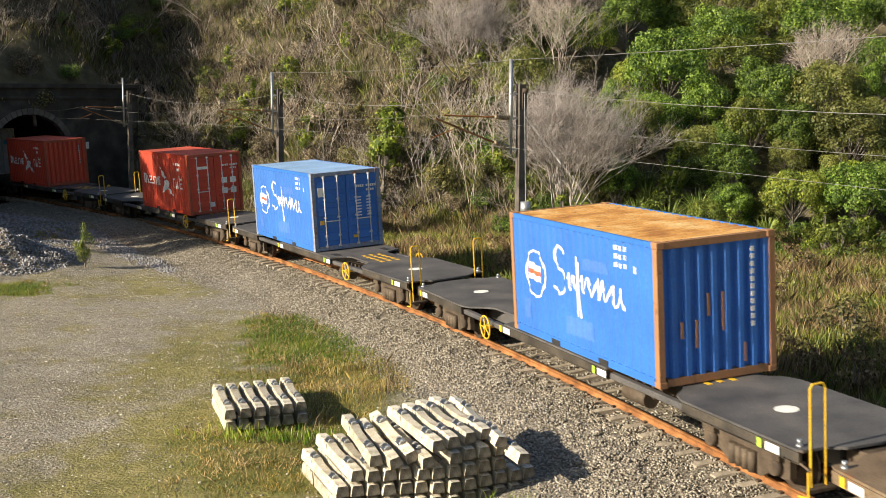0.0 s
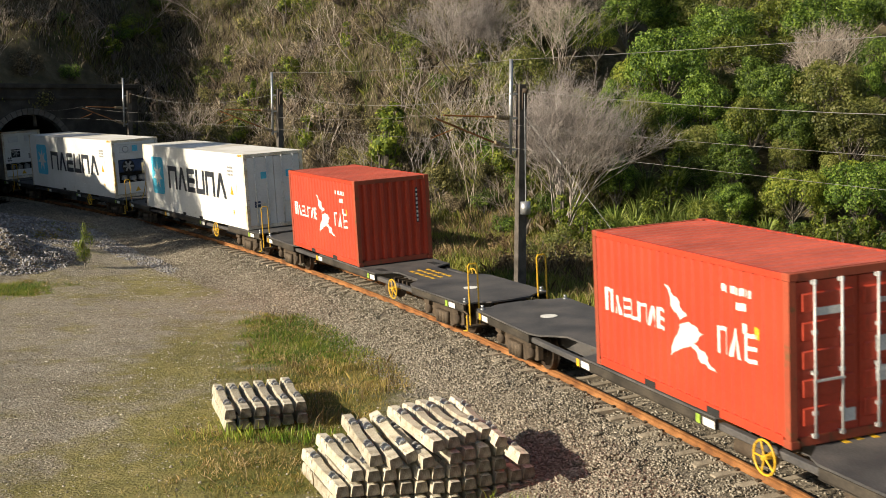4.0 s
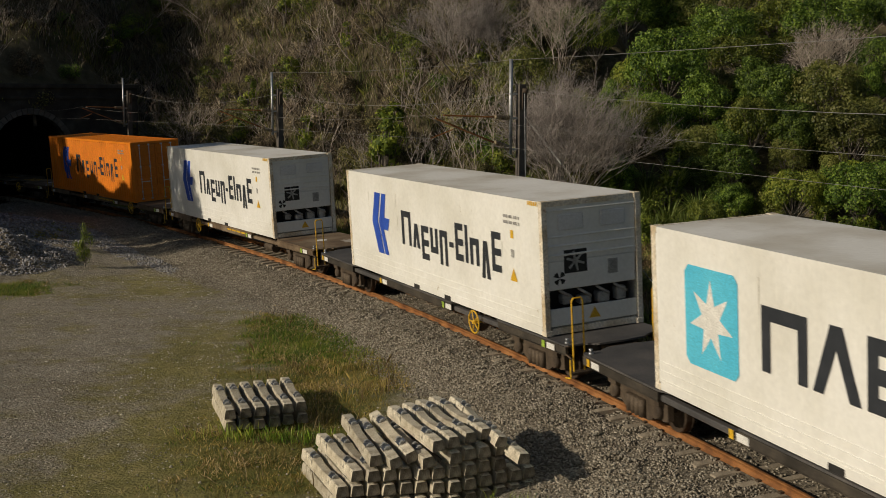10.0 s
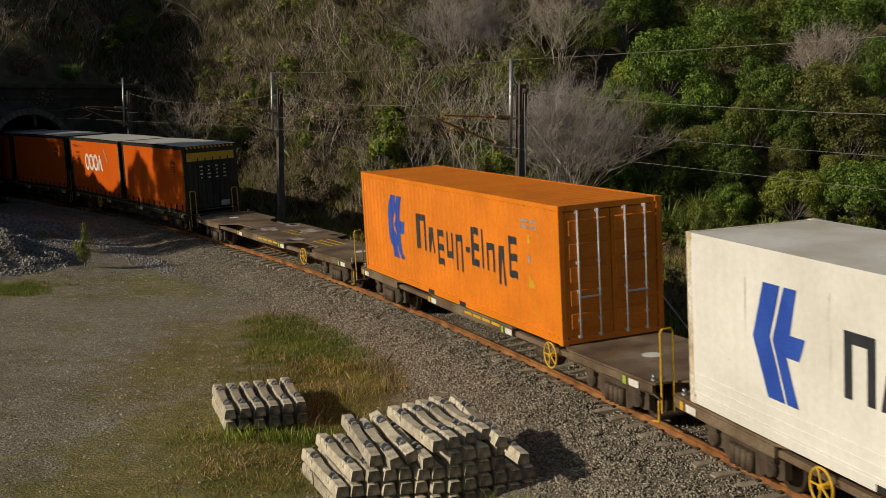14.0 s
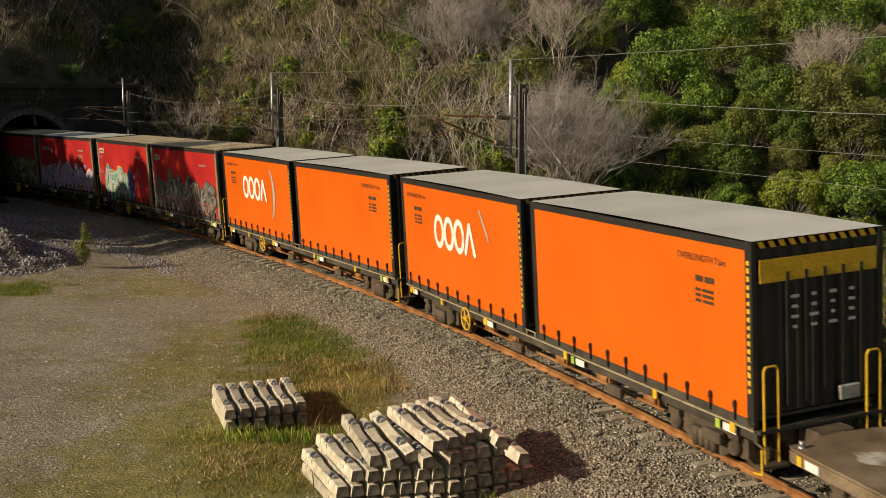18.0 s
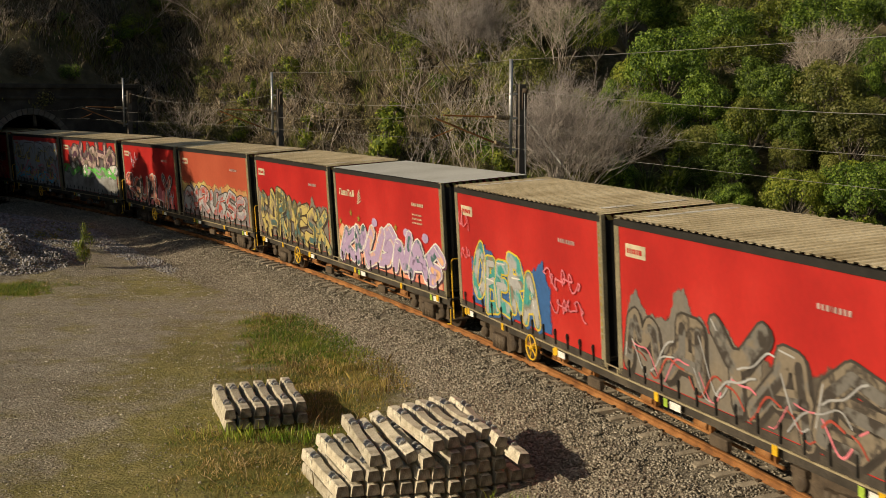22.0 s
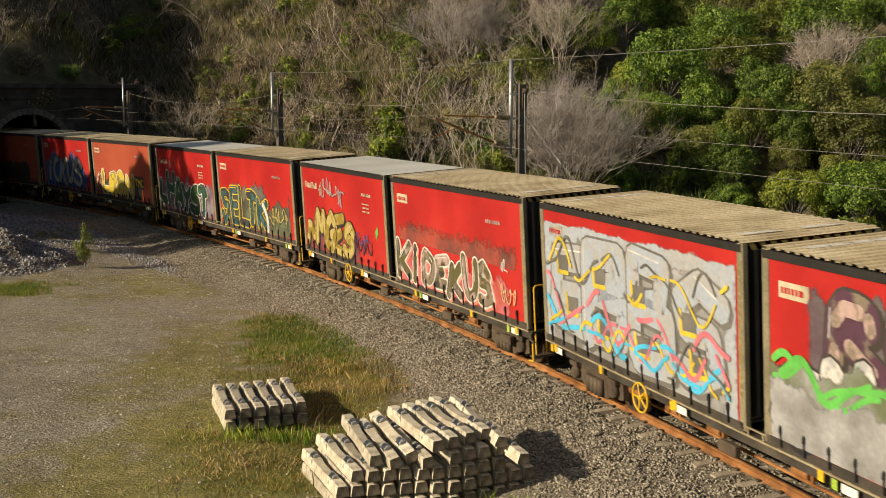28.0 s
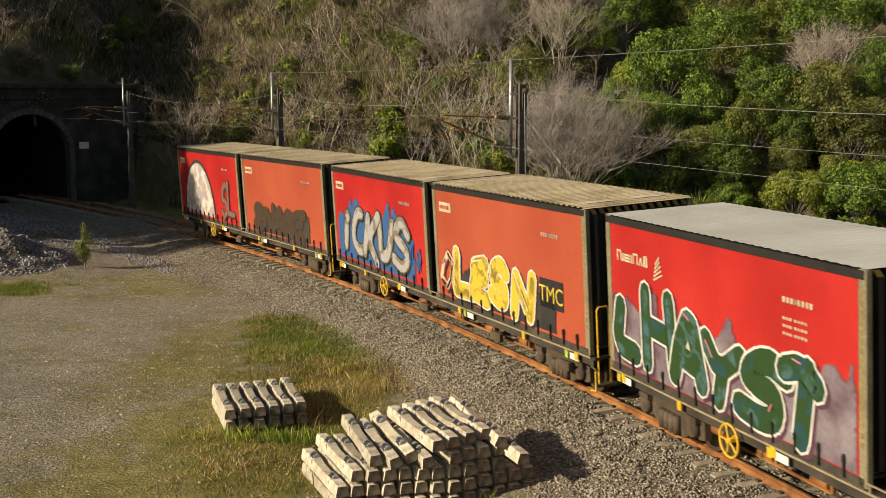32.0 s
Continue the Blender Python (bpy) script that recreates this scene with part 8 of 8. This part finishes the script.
for x, y in spaced(52, 4, 48, 60, 112, 3.6, lambda x, y: in_view(x, y, 3) and dist1(x, y) > 6 and x > 2.0 + 0.05 * (y - 56) and y > 58 + 0.35 * abs(x - 9), 5):
    plant(_pr.choice((0, 0, 1, 2, 3)), x, y, _pr.uniform(0.75, 1.15), _pr.uniform(0, 6.28), 0.9)
for x, y in spaced(46, 2, 34, 47, 62, 1.7, lambda x, y: in_view(x, y, 2) and -1.0 < dist1(x, y) < 4.0, 6):
    plant(_pr.choice((4, 5, 5, 6)), x, y, _pr.uniform(0.6, 1.1), _pr.uniform(0, 6.28), 0.25)
# low growth along the foot of the wood
for x, y in spaced(75, 6, 34, 40, 62, 1.25, lambda x, y: in_view(x, y, 2) and -3.0 < dist1(x, y) < 1.8, 16):
    plant(_pr.choice((4, 4, 5)), x, y, _pr.uniform(0.5, 0.95), _pr.uniform(0, 6.28), 0.3)
# scattered green on the dry slope
for x, y in spaced(30, -27, 6, 55, 95, 2.2, lambda x, y: in_view(x, y, 1) and dist1(x, y) > 0.8, 8):
    plant(_pr.choice((4, 5, 6, 6, 5)), x, y, _pr.uniform(0.5, 1.0), _pr.uniform(0, 6.28), 0.3)
for x, y in spaced(40, -3, 8, 58, 92, 1.9, lambda x, y: dist1(x, y) > 2.0, 9):
    plant(_pr.choice((4, 5, 5, 6)), x, y, _pr.uniform(0.6, 1.1), _pr.uniform(0, 6.28), 0.3)
# trees on the ridge beside the tunnel, beyond the yard
for x, y, sc in ((-34, 66, 0.6), (-38, 70, 0.7), (-43, 66, 0.9), (-47, 72, 1.0), (-41, 74, 0.8), (-52, 68, 1.0), (-36, 61.5, 1.0), (-55, 62, 1.3), (-27.2, 56.0, 0.8), (-32.0, 57.5, 0.7), (-31, 63.5, 0.6), (-48, 60, 1.2), (-60, 55, 1.3), (-45, 55, 0.9), (-33, 75, 0.6), (-58, 75, 1.4)):
    plant(_pr.choice((0, 1, 2, 3)), x, y, sc, _pr.uniform(0, 6.28), 0.4)

# tall trees on the bank above the stone heap, and the thicket under them
for k, x, y, wide, tall in ((3, -31.0, 43.6, 1.3, 1.6), (0, -32.5, 47.4, 0.8, 0.7), (3, -30.0, 41.6, 0.8, 1.35), (2, -28.6, 48.0, 0.95, 0.7), (2, -29.2, 51.0, 0.95, 0.7), (2, -27.6, 53.4, 0.8, 0.65), (1, -29.5, 45.4, 0.7, 0.7)):
    plant(k, x, y, 1.0, x + y, 0.4, (wide, wide, tall))
# saplings against the dry slope, and the weed at the foot of the heap
for x, y, sc in ((-3.0, 61.0, 1.5), (-2.5, 62.2, 1.2), (-3.6, 60.2, 0.9)):
    plant(6, x, y, sc, x * 3.0, 0.1)
plant(4, -13.5, 44.3, 1.0, 0.4, 0.05, (0.3, 0.3, 0.75))

# bare trees: each stem with its twigs is a part
def build_bare(label, m, seed, mat, height, spread, stems, r0, kids):
    t = thing("bare_tree", label, "tree", m, "bare trees of the slope")
    for i in range(stems):
        o = part("stem", twig_mesh("stem", seed * 50 + i, mat, height, spread, 1, 4, r0, kids), None, t)
        o.matrix_basis = Matrix.Rotation(6.283 * i / stems + 0.3 * math.sin(i * 3.1), 4, "Z")
    return t


GREY_TWIG = material("grey_mauve_twigs", [(0.21, 0.18, 0.165), (0.36, 0.32, 0.30), (0.52, 0.475, 0.45)], 0.9, 0, 1.5, 30, 0.2)
for lb, x, y, sd, mt, hh, sp, st, r0, kd in (("grey leafless many-stemmed tree behind the mast", 5.5, 53.6, 5, GREY_TWIG, 4.9, 2.1, 16, 0.05, 8),
                                             ("grey leafless tree high on the dry slope", 1.2, 66.6, 6, GREY_TWIG, 3.9, 3.4, 13, 0.045, 8),
                                             ("leafless brown tree high on the dry slope", -4.6, 76.0, 8, BROWN_TWIG, 5.0, 3.6, 7, 0.07, 6),
                                             ("bleached leafless tree among the green crowns", 19.6, 62.2, 7, DEAD_WOOD, 3.4, 3.6, 10, 0.045, 7),
                                             ("bleached leafless tree beside the bare grey tree", 6.2, 65.0, 9, DEAD_WOOD, 3.8, 2.0, 10, 0.036, 7)):
    build_bare(lb, pose(x, y, ground_at(x, y)), sd, mt, hh, sp, st, r0, kd)
for j, (x, y) in enumerate(((-4.0, 62.0), (-2.2, 64.5), (0.6, 61.0), (2.4, 59.0), (-1.0, 60.0), (-6.5, 66.0), (3.4, 62.5), (1.4, 57.8))):
    build_bare("slender pale leafless sapling on the dry slope", pose(x, y, ground_at(x, y)), 60 + j, DEAD_WOOD if j % 2 else GREY_TWIG, 3.2 + 0.35 * (j % 4), 0.9, 3, 0.035, 5)


FLAX_LEAF = leaf_material("pale_green_flax", [(0.11, 0.16, 0.03), (0.22, 0.285, 0.06), (0.38, 0.42, 0.13)], 0.7, 0.5, 0.4)


def build_flax(x, y, seed, size):
    """Clump of long arching leaves."""
    rng = random.Random(seed)
    V, F = [], []
    for i in range(130):
        a, L = rng.uniform(0, 6.283), size * rng.uniform(0.6, 1.1)
        d, w = Vector((math.cos(a), math.sin(a), 0)), Vector((-math.sin(a), math.cos(a), 0)) * 0.035
        lean = rng.uniform(0.3, 1.0)
        pts = [d * (0.1 + L * lean * t * t * 0.8) + Vector((0, 0, L * (t * 1.25 - lean * 0.75 * t * t * t))) for t in (0, 0.3, 0.6, 0.85, 1.0)]
        k = len(V)
        for j, q in enumerate(pts):
            ww = w * (1.0, 1.0, 0.8, 0.5, 0.08)[j]
            V += [tuple(q - ww), tuple(q + ww)]
        F += [(k + 2 * j, k + 2 * j + 1, k + 2 * j + 3, k + 2 * j + 2) for j in range(4)]
    t = thing("flax_clump", "clump of long arching green flax leaves", "plant", pose(x, y, ground_at(x, y)), "flax clumps of the meadow edge")
    part("leaves", array_mesh("leaves", np.array(V), np.array(F), [FLAX_LEAF]), None, t)


for i, (x, y, sz) in enumerate(((9.2, 53.2, 2.2), (10.4, 53.6, 2.5), (8.6, 52.4, 2.0), (9.8, 51.6, 2.3), (11.2, 52.2, 2.2), (10.2, 50.2, 1.8), (8.4, 50.8, 1.6), (12.0, 50.6, 1.7), (13.4, 49.0, 1.5), (9.4, 54.8, 2.0), (8.0, 49.6, 1.7), (9.0, 50.4, 2.0), (7.6, 52.0, 1.8))):
    build_flax(x, y, 200 + i, sz)
# rounded scrub bushes over the dry slope
DRY_BUSH = leaf_material("withered_scrub", [(0.09, 0.07, 0.042), (0.21, 0.17, 0.10), (0.36, 0.30, 0.19)], 0.6, 0.6, 0.25, 0.8)
OLIVE_BUSH = leaf_material("olive_scrub", [(0.07, 0.075, 0.025), (0.17, 0.165, 0.05), (0.30, 0.27, 0.10)], 0.6, 0.6, 0.3, 0.7)
for mt, nm, lb, cnt, sd in ((DRY_BUSH, "scrub_bush", "withered brown scrub bush on the dry slope", 70, 41), (OLIVE_BUSH, "scrub_bush", "olive green scrub bush on the dry slope", 105, 42), (GREEN_B, "scrub_bush", "bright green bush on the dry slope", 26, 43)):
    b0 = build_tree(nm, lb, sd, mt, "bush", radius=1.1, height=1.5, clumps=20, leaves=84, trunk_h=0.4, size=0.07, spread=0.5)
    for j, (x, y) in enumerate(spaced(cnt, -28, 8, 55, 92, 1.35, lambda x, y: in_view(x, y, 1) and dist1(x, y) > 0.4 and (x > -22 or y < 74), sd)):
        m = Matrix.Translation((x, y, ground_at(x, y) - 0.3)) @ Matrix.Rotation(j * 2.4, 4, "Z") @ Matrix.Scale(_pr.uniform(0.55, 1.15), 4)
        (b0 if j == 0 else copy_thing(b0, Matrix.Identity(4))).matrix_basis = m
MEADOW_DRY = leaf_material("withered_meadow_scrub", [(0.10, 0.065, 0.03), (0.24, 0.165, 0.08), (0.40, 0.29, 0.15)], 0.6, 0.6, 0.25, 0.8)
# low bushes of the meadow beside the line
_mb = [build_tree("meadow_bush", lb, sd, mt, "bush", radius=0.8, height=1.0, clumps=14, leaves=60, trunk_h=0.25, size=0.07, spread=0.4) for mt, lb, sd in ((OLIVE_BUSH, "olive green bush in the meadow", 61), (MEADOW_DRY, "withered brown bush in the meadow", 62), (GREEN_C, "dull green bush in the meadow", 63))]
_mu = set()
for j, (x, y) in enumerate(spaced(64, 2, 19, 24, 50, 1.15, lambda x, y: in_view(x, y, 1) and dist1(x, y) < 1.0 and float(line_coords(np.array([x]), np.array([y]))[1][0]) < -5.6, 64)):
    i = (0, 1, 1, 2, 0)[j % 5]
    m = Matrix.Translation((x, y, ground_at(x, y) - 0.15)) @ Matrix.Rotation(j * 2.4, 4, "Z") @ Matrix.Scale(_pr.uniform(0.4, 1.0), 4)
    (copy_thing(_mb[i], Matrix.Identity(4)) if i in _mu else _mb[i]).matrix_basis = m
    _mu.add(i)
# pale fallen branches on the slope
for j, (x, y) in enumerate(spaced(34, -26, 4, 58, 88, 2.0, lambda x, y: in_view(x, y, 0) and dist1(x, y) > 1.0, 44)):
    f = thing("fallen_branch", "bleached fallen branch lying on the dry slope", "branch", Matrix.Translation((x, y, ground_at(x, y) + 0.35)) @ Matrix.Rotation(_pr.uniform(-0.6, 1.0), 4, "Z") @ Matrix.Rotation(radians(_pr.choice((-1, 1)) * _pr.uniform(50, 75)), 4, "Y"), "fallen branches of the slope")
    part("limb", twig_mesh("limb", 300 + j, DEAD_WOOD, _pr.uniform(2.2, 4.0), 0.3, 1, 3, 0.045, 4), None, f)

# dead shrubs over the dry slope
dead = []
for i in range(5):
    d = thing("dead_shrub", "bleached leafless shrub on the dry slope" if i % 2 else "brown leafless shrub on the dry slope", "shrub", group="dead shrubs of the slope")
    part("branch_work", twig_mesh("branch_work", 30 + i, DEAD_WOOD if i % 2 else BROWN_TWIG, 1.5 + 0.3 * i, 1.5, 5, 3, 0.020, 4, 0.06), None, d)
    dead.append(d)
_first = set()
for x, y in spaced(215, -30, 5, 54, 90, 0.95, lambda x, y: in_view(x, y, 1) and dist1(x, y) > 0.6, 10):
    i = _pr.randrange(5)
    m = Matrix.Translation((x, y, ground_at(x, y) - 0.1)) @ Matrix.Rotation(_pr.uniform(0, 6.28), 4, "Z") @ Matrix.Rotation(_pr.uniform(-0.5, 0.7), 4, "X") @ Matrix.Scale(_pr.uniform(0.7, 1.3), 4)
    if i not in _first:
        _first.add(i)
        dead[i].matrix_basis = m
    else:
        t = copy_thing(dead[i], Matrix.Identity(4))
        t.matrix_basis = m

# ground cover of the slopes
px, py = scatter(46000, -34, 30, 50, 100)
dd = hill_distance(px, py)
k = in_view(px, py, 1) & (dd > -0.5) & (px < np.where(dd < 4, 9.0, 3.5 + 0.05 * (py - 50))) & ~((px < -17) & (py > 66) & (dd < 3.5))
kd = k & (wave(px, py, 41, 6) + RNG.normal(0, 0.5, len(px)) > -0.25 + 0.9 * sstep(-4, 3, px))
blade_cloud("dry_bracken", "dry brown bracken and dead grass over the slope", px[kd], py[kd], DRY_LEAF, 0.25, 1.0, 0.032, 51, 6, 1.2, 0.28)
kg = k & ~kd
blade_cloud("rank_grass", "rank green grass and fern over the slope", px[kg], py[kg], GRASS_GREEN, 0.25, 0.8, 0.04, 52, 6, 1.0, 0.25)
# meadow between the line and the scrub
px, py = scatter(52000, -12, 26, 17, 62)
s_, l_ = line_coords(px, py)
dd = hill_distance(px, py)
k = in_view(px, py, 1) & (l_ < -2.7) & (dd < 1.0)
kd = k & (wave(px, py, 43, 5) + RNG.normal(0, 0.45, len(px)) > 0.05)
blade_cloud("dry_grass", "dry rust-brown grass beside the line", px[kd], py[kd], GRASS_RUST, 0.2, 0.7, 0.03, 53, 5, 0.8, 0.16)
kg = k & ~kd
blade_cloud("rank_grass", "rank green grass beside the line", px[kg], py[kg], GRASS_GREEN, 0.15, 0.55, 0.03, 54, 6, 0.8, 0.16)
# yard grass
px, py = scatter(90000, -20, 3, 16, 52)
z_, g_, b_, h_ = ground_z(px, py)
k = in_view(px, py, 1) & (g_ > RNG.uniform(0.25, 1.0, len(px))) & (h_ < 0.1)
s_, l_ = line_coords(px, py)
k &= l_ > 2.8
fresh = np.maximum(1.1 * np.exp(-((px + 3.7) / 2.3) ** 2 - ((py - 31.8) / 3.0) ** 2), 0.9 * np.exp(-((px + 15) / 3.6) ** 2 - ((py - 39.5) / 1.6) ** 2)) + 0.25 * wave(px, py, 92, 1.6) + RNG.normal(0, 0.15, len(px))
kf = k & (fresh > 0.42)
blade_cloud("yard_grass", "short bright green grass growing through the gravel yard", px[kf], py[kf], GRASS_YARD, 0.04, 0.15, 0.018, 55, 8, 1.1, 0.09)
ko = k & (fresh <= 0.42)
blade_cloud("yard_olive_grass", "short olive-brown grass growing through the gravel yard", px[ko], py[ko], GRASS_OLIVE, 0.03, 0.11, 0.016, 58, 5, 1.2, 0.08)
_fx, _fy = RNG.normal(0, 1, 90), RNG.normal(0, 1, 90)
blade_cloud("stack_grass", "green tufts at the foot of the sleeper stacks", np.concatenate([-3.2 + 0.7 * _fx, 0.9 + 0.5 * _fx[:40]]), np.concatenate([22.7 + 0.2 * _fy, 18.9 + 0.12 * _fy[:40]]), GRASS_YARD, 0.1, 0.34, 0.014, 60, 6, 0.7, 0.07)
kb = ko & (px > -3.2) & (py > 23.5) & (RNG.uniform(0, 1, len(px)) < 0.09)
blade_cloud("yard_rank_grass", "rank brown grass between the ballast and the sleeper stacks", px[kb], py[kb], GRASS_OLIVE, 0.1, 0.28, 0.014, 59, 6, 0.8, 0.1)
ks = k & (wave(px, py, 91, 2.6) + RNG.normal(0, 0.35, len(px)) > 0.35)
blade_cloud("yard_straw", "short dead straw among the yard grass", px[ks], py[ks], GRASS_DRY, 0.04, 0.14, 0.014, 57, 4, 1.3, 0.09)
kk = k & (RNG.uniform(0, 1, len(px)) < 0.008)
blade_cloud("yard_tall_grass", "taller straw grass round the sleeper stacks", px[kk], py[kk], GRASS_DRY, 0.2, 0.5, 0.016, 56, 7, 0.6, 0.1)
# small white flowers in the meadow
px, py = scatter(900, 5, 20, 22, 46)
s_, l_ = line_coords(px, py)
k = (l_ < -4) & in_view(px, py, 0) & (wave(px, py, 81, 5) > 0.2)
rng = np.random.RandomState(5)
cz = ground_z(px[k], py[k])[0] + rng.uniform(0.3, 0.6, k.sum())
v, f = leaf_quads(rng, np.stack([px[k], py[k], cz], 1), np.full(k.sum(), 0.035), 0.5, 1.0)
tagged(new("meadow_flowers", array_mesh("meadow_flowers", v, f, [WHITE_MARK])), "small white flower heads in the meadow", "flowers", kind="stuff")


# ---- loose stone ----
STONE = material("grey_brown_ballast_stone", [(0.135, 0.117, 0.09), (0.245, 0.217, 0.168), (0.40, 0.365, 0.30)], 0.9, 0, 7, 60, 0.2)
STONE_BLUE = material("blue_grey_heap_stone", [(0.12, 0.12, 0.125), (0.22, 0.22, 0.23), (0.34, 0.34, 0.35)], 0.9, 0, 6, 60, 0.2)


def stones(name, label, px, py, size, mat, seed, lift=0.25, zs=None):
    """Angular stones, eight faces each, as one mesh of stuff."""
    rng = np.random.RandomState(seed)
    n = len(px)
    pz = ground_z(px, py)[0] if zs is None else zs
    base = np.array([(1, 0, 0), (-1, 0, 0), (0, 1, 0), (0, -1, 0), (0, 0, 1), (0, 0, -1)], float)
    v = base[None] * rng.uniform(0.55, 1.25, (n, 6, 1)) + rng.normal(0, 0.18, (n, 6, 3))
    q = rng.normal(size=(n, 4))
    q /= np.linalg.norm(q, axis=1)[:, None]
    w, x, y, z = q.T
    R = np.stack([1 - 2 * (y * y + z * z), 2 * (x * y - z * w), 2 * (x * z + y * w), 2 * (x * y + z * w), 1 - 2 * (x * x + z * z), 2 * (y * z - x * w), 2 * (x * z - y * w), 2 * (y * z + x * w), 1 - 2 * (x * x + y * y)], 1).reshape(n, 3, 3)
    v = np.einsum("nij,nkj->nki", R, v)
    sc = size * rng.uniform(0.55, 1.35, n)
    v = v * sc[:, None, None] * np.array([1, 1, 0.8])
    v += np.stack([px, py, pz + sc * lift], 1)[:, None]
    f = np.array([(0, 2, 4), (2, 1, 4), (1, 3, 4), (3, 0, 4), (2, 0, 5), (1, 2, 5), (3, 1, 5), (0, 3, 5)])
    f = (f[None] + 6 * np.arange(n)[:, None, None]).reshape(-1, 3)
    me = array_mesh(name, v.reshape(-1, 3), f, [mat])
    return tagged(new(name, me), label, "stones", kind="stuff")


def stone_material(m):
    """Give each stone its own tone."""
    nt = m.node_tree
    geo = nt.nodes.new("ShaderNodeNewGeometry")
    ramp = [n for n in nt.nodes if n.type == "VALTORGB"][0]
    nt.links.new(geo.outputs["Random Per Island"], ramp.inputs[0])
    ramp.color_ramp.elements[0].position, ramp.color_ramp.elements[-1].position = 0.05, 0.95


stone_material(STONE)
stone_material(STONE_BLUE)
YARD_STONE = material("tan_yard_stone", [(0.13, 0.11, 0.08), (0.30, 0.265, 0.20), (0.52, 0.48, 0.40)], 0.9, 0, 7, 60, 0.2)
stone_material(YARD_STONE)
ss = RNG.uniform(-3, 62, 104000)
ll = np.concatenate([RNG.uniform(0.55, 3.5, 84000), RNG.uniform(-2.4, 0.55, 20000)])
ll = np.where(ll > 0.55, 0.55 + (ll - 0.55) * (1 + 0.45 * sstep(24, 36, ss)), ll) + 0.2 * RNG.normal(size=len(ll)) * (ll > 3.0)
px = np.interp(ss, S, TX) - np.sin(np.interp(ss, S, TH)) * ll
py = np.interp(ss, S, TY) + np.cos(np.interp(ss, S, TH)) * ll
k = in_view(px, py, 1) & (RNG.uniform(0, 1, len(px)) < np.clip(36 / py, 0.35, 1)) & (abs(abs(ll) - 0.5335) > 0.1)
stones("ballast", "angular grey-brown track ballast", px[k], py[k], 0.032, STONE, 61)
px, py = scatter(60000, -30, -10, 38, 62)
z_, g_, b_, h_ = ground_z(px, py)
s_, l_ = line_coords(px, py)
k = in_view(px, py, 1) & (b_ > 0.3) & (l_ > 3.6)
stones("ballast_heap", "heap of loose blue-grey crushed stone", px[k], py[k], 0.056, STONE_BLUE, 62)
px, py = scatter(52000, -14, 2, 15, 46)
z_, g_, b_, h_ = ground_z(px, py)
k = in_view(px, py, 1) & (g_ < 0.5) & (b_ < 0.4) & (wave(px, py, 71, 3) + RNG.normal(0, 0.6, len(px)) > 0.1)
stones("yard_gravel", "small loose stones on the packed yard", px[k], py[k], 0.021, YARD_STONE, 63, 0.0)
px, py = scatter(1800, -14, 2, 15, 46)
z_, g_, b_, h_ = ground_z(px, py)
k = in_view(px, py, 1) & (b_ < 0.4)
stones("yard_cobbles", "scattered larger stones on the packed yard", px[k], py[k], 0.036, YARD_STONE, 64, 0.1)


# ---- movement ----
def motions():
    for ob, u, du, z in MOVERS:
        off = pose(du, 0, z)
        walk(ob, [(0.5 * i, wagon_pose(u, 0.5 * i) @ off) for i in range(65)])


motions()
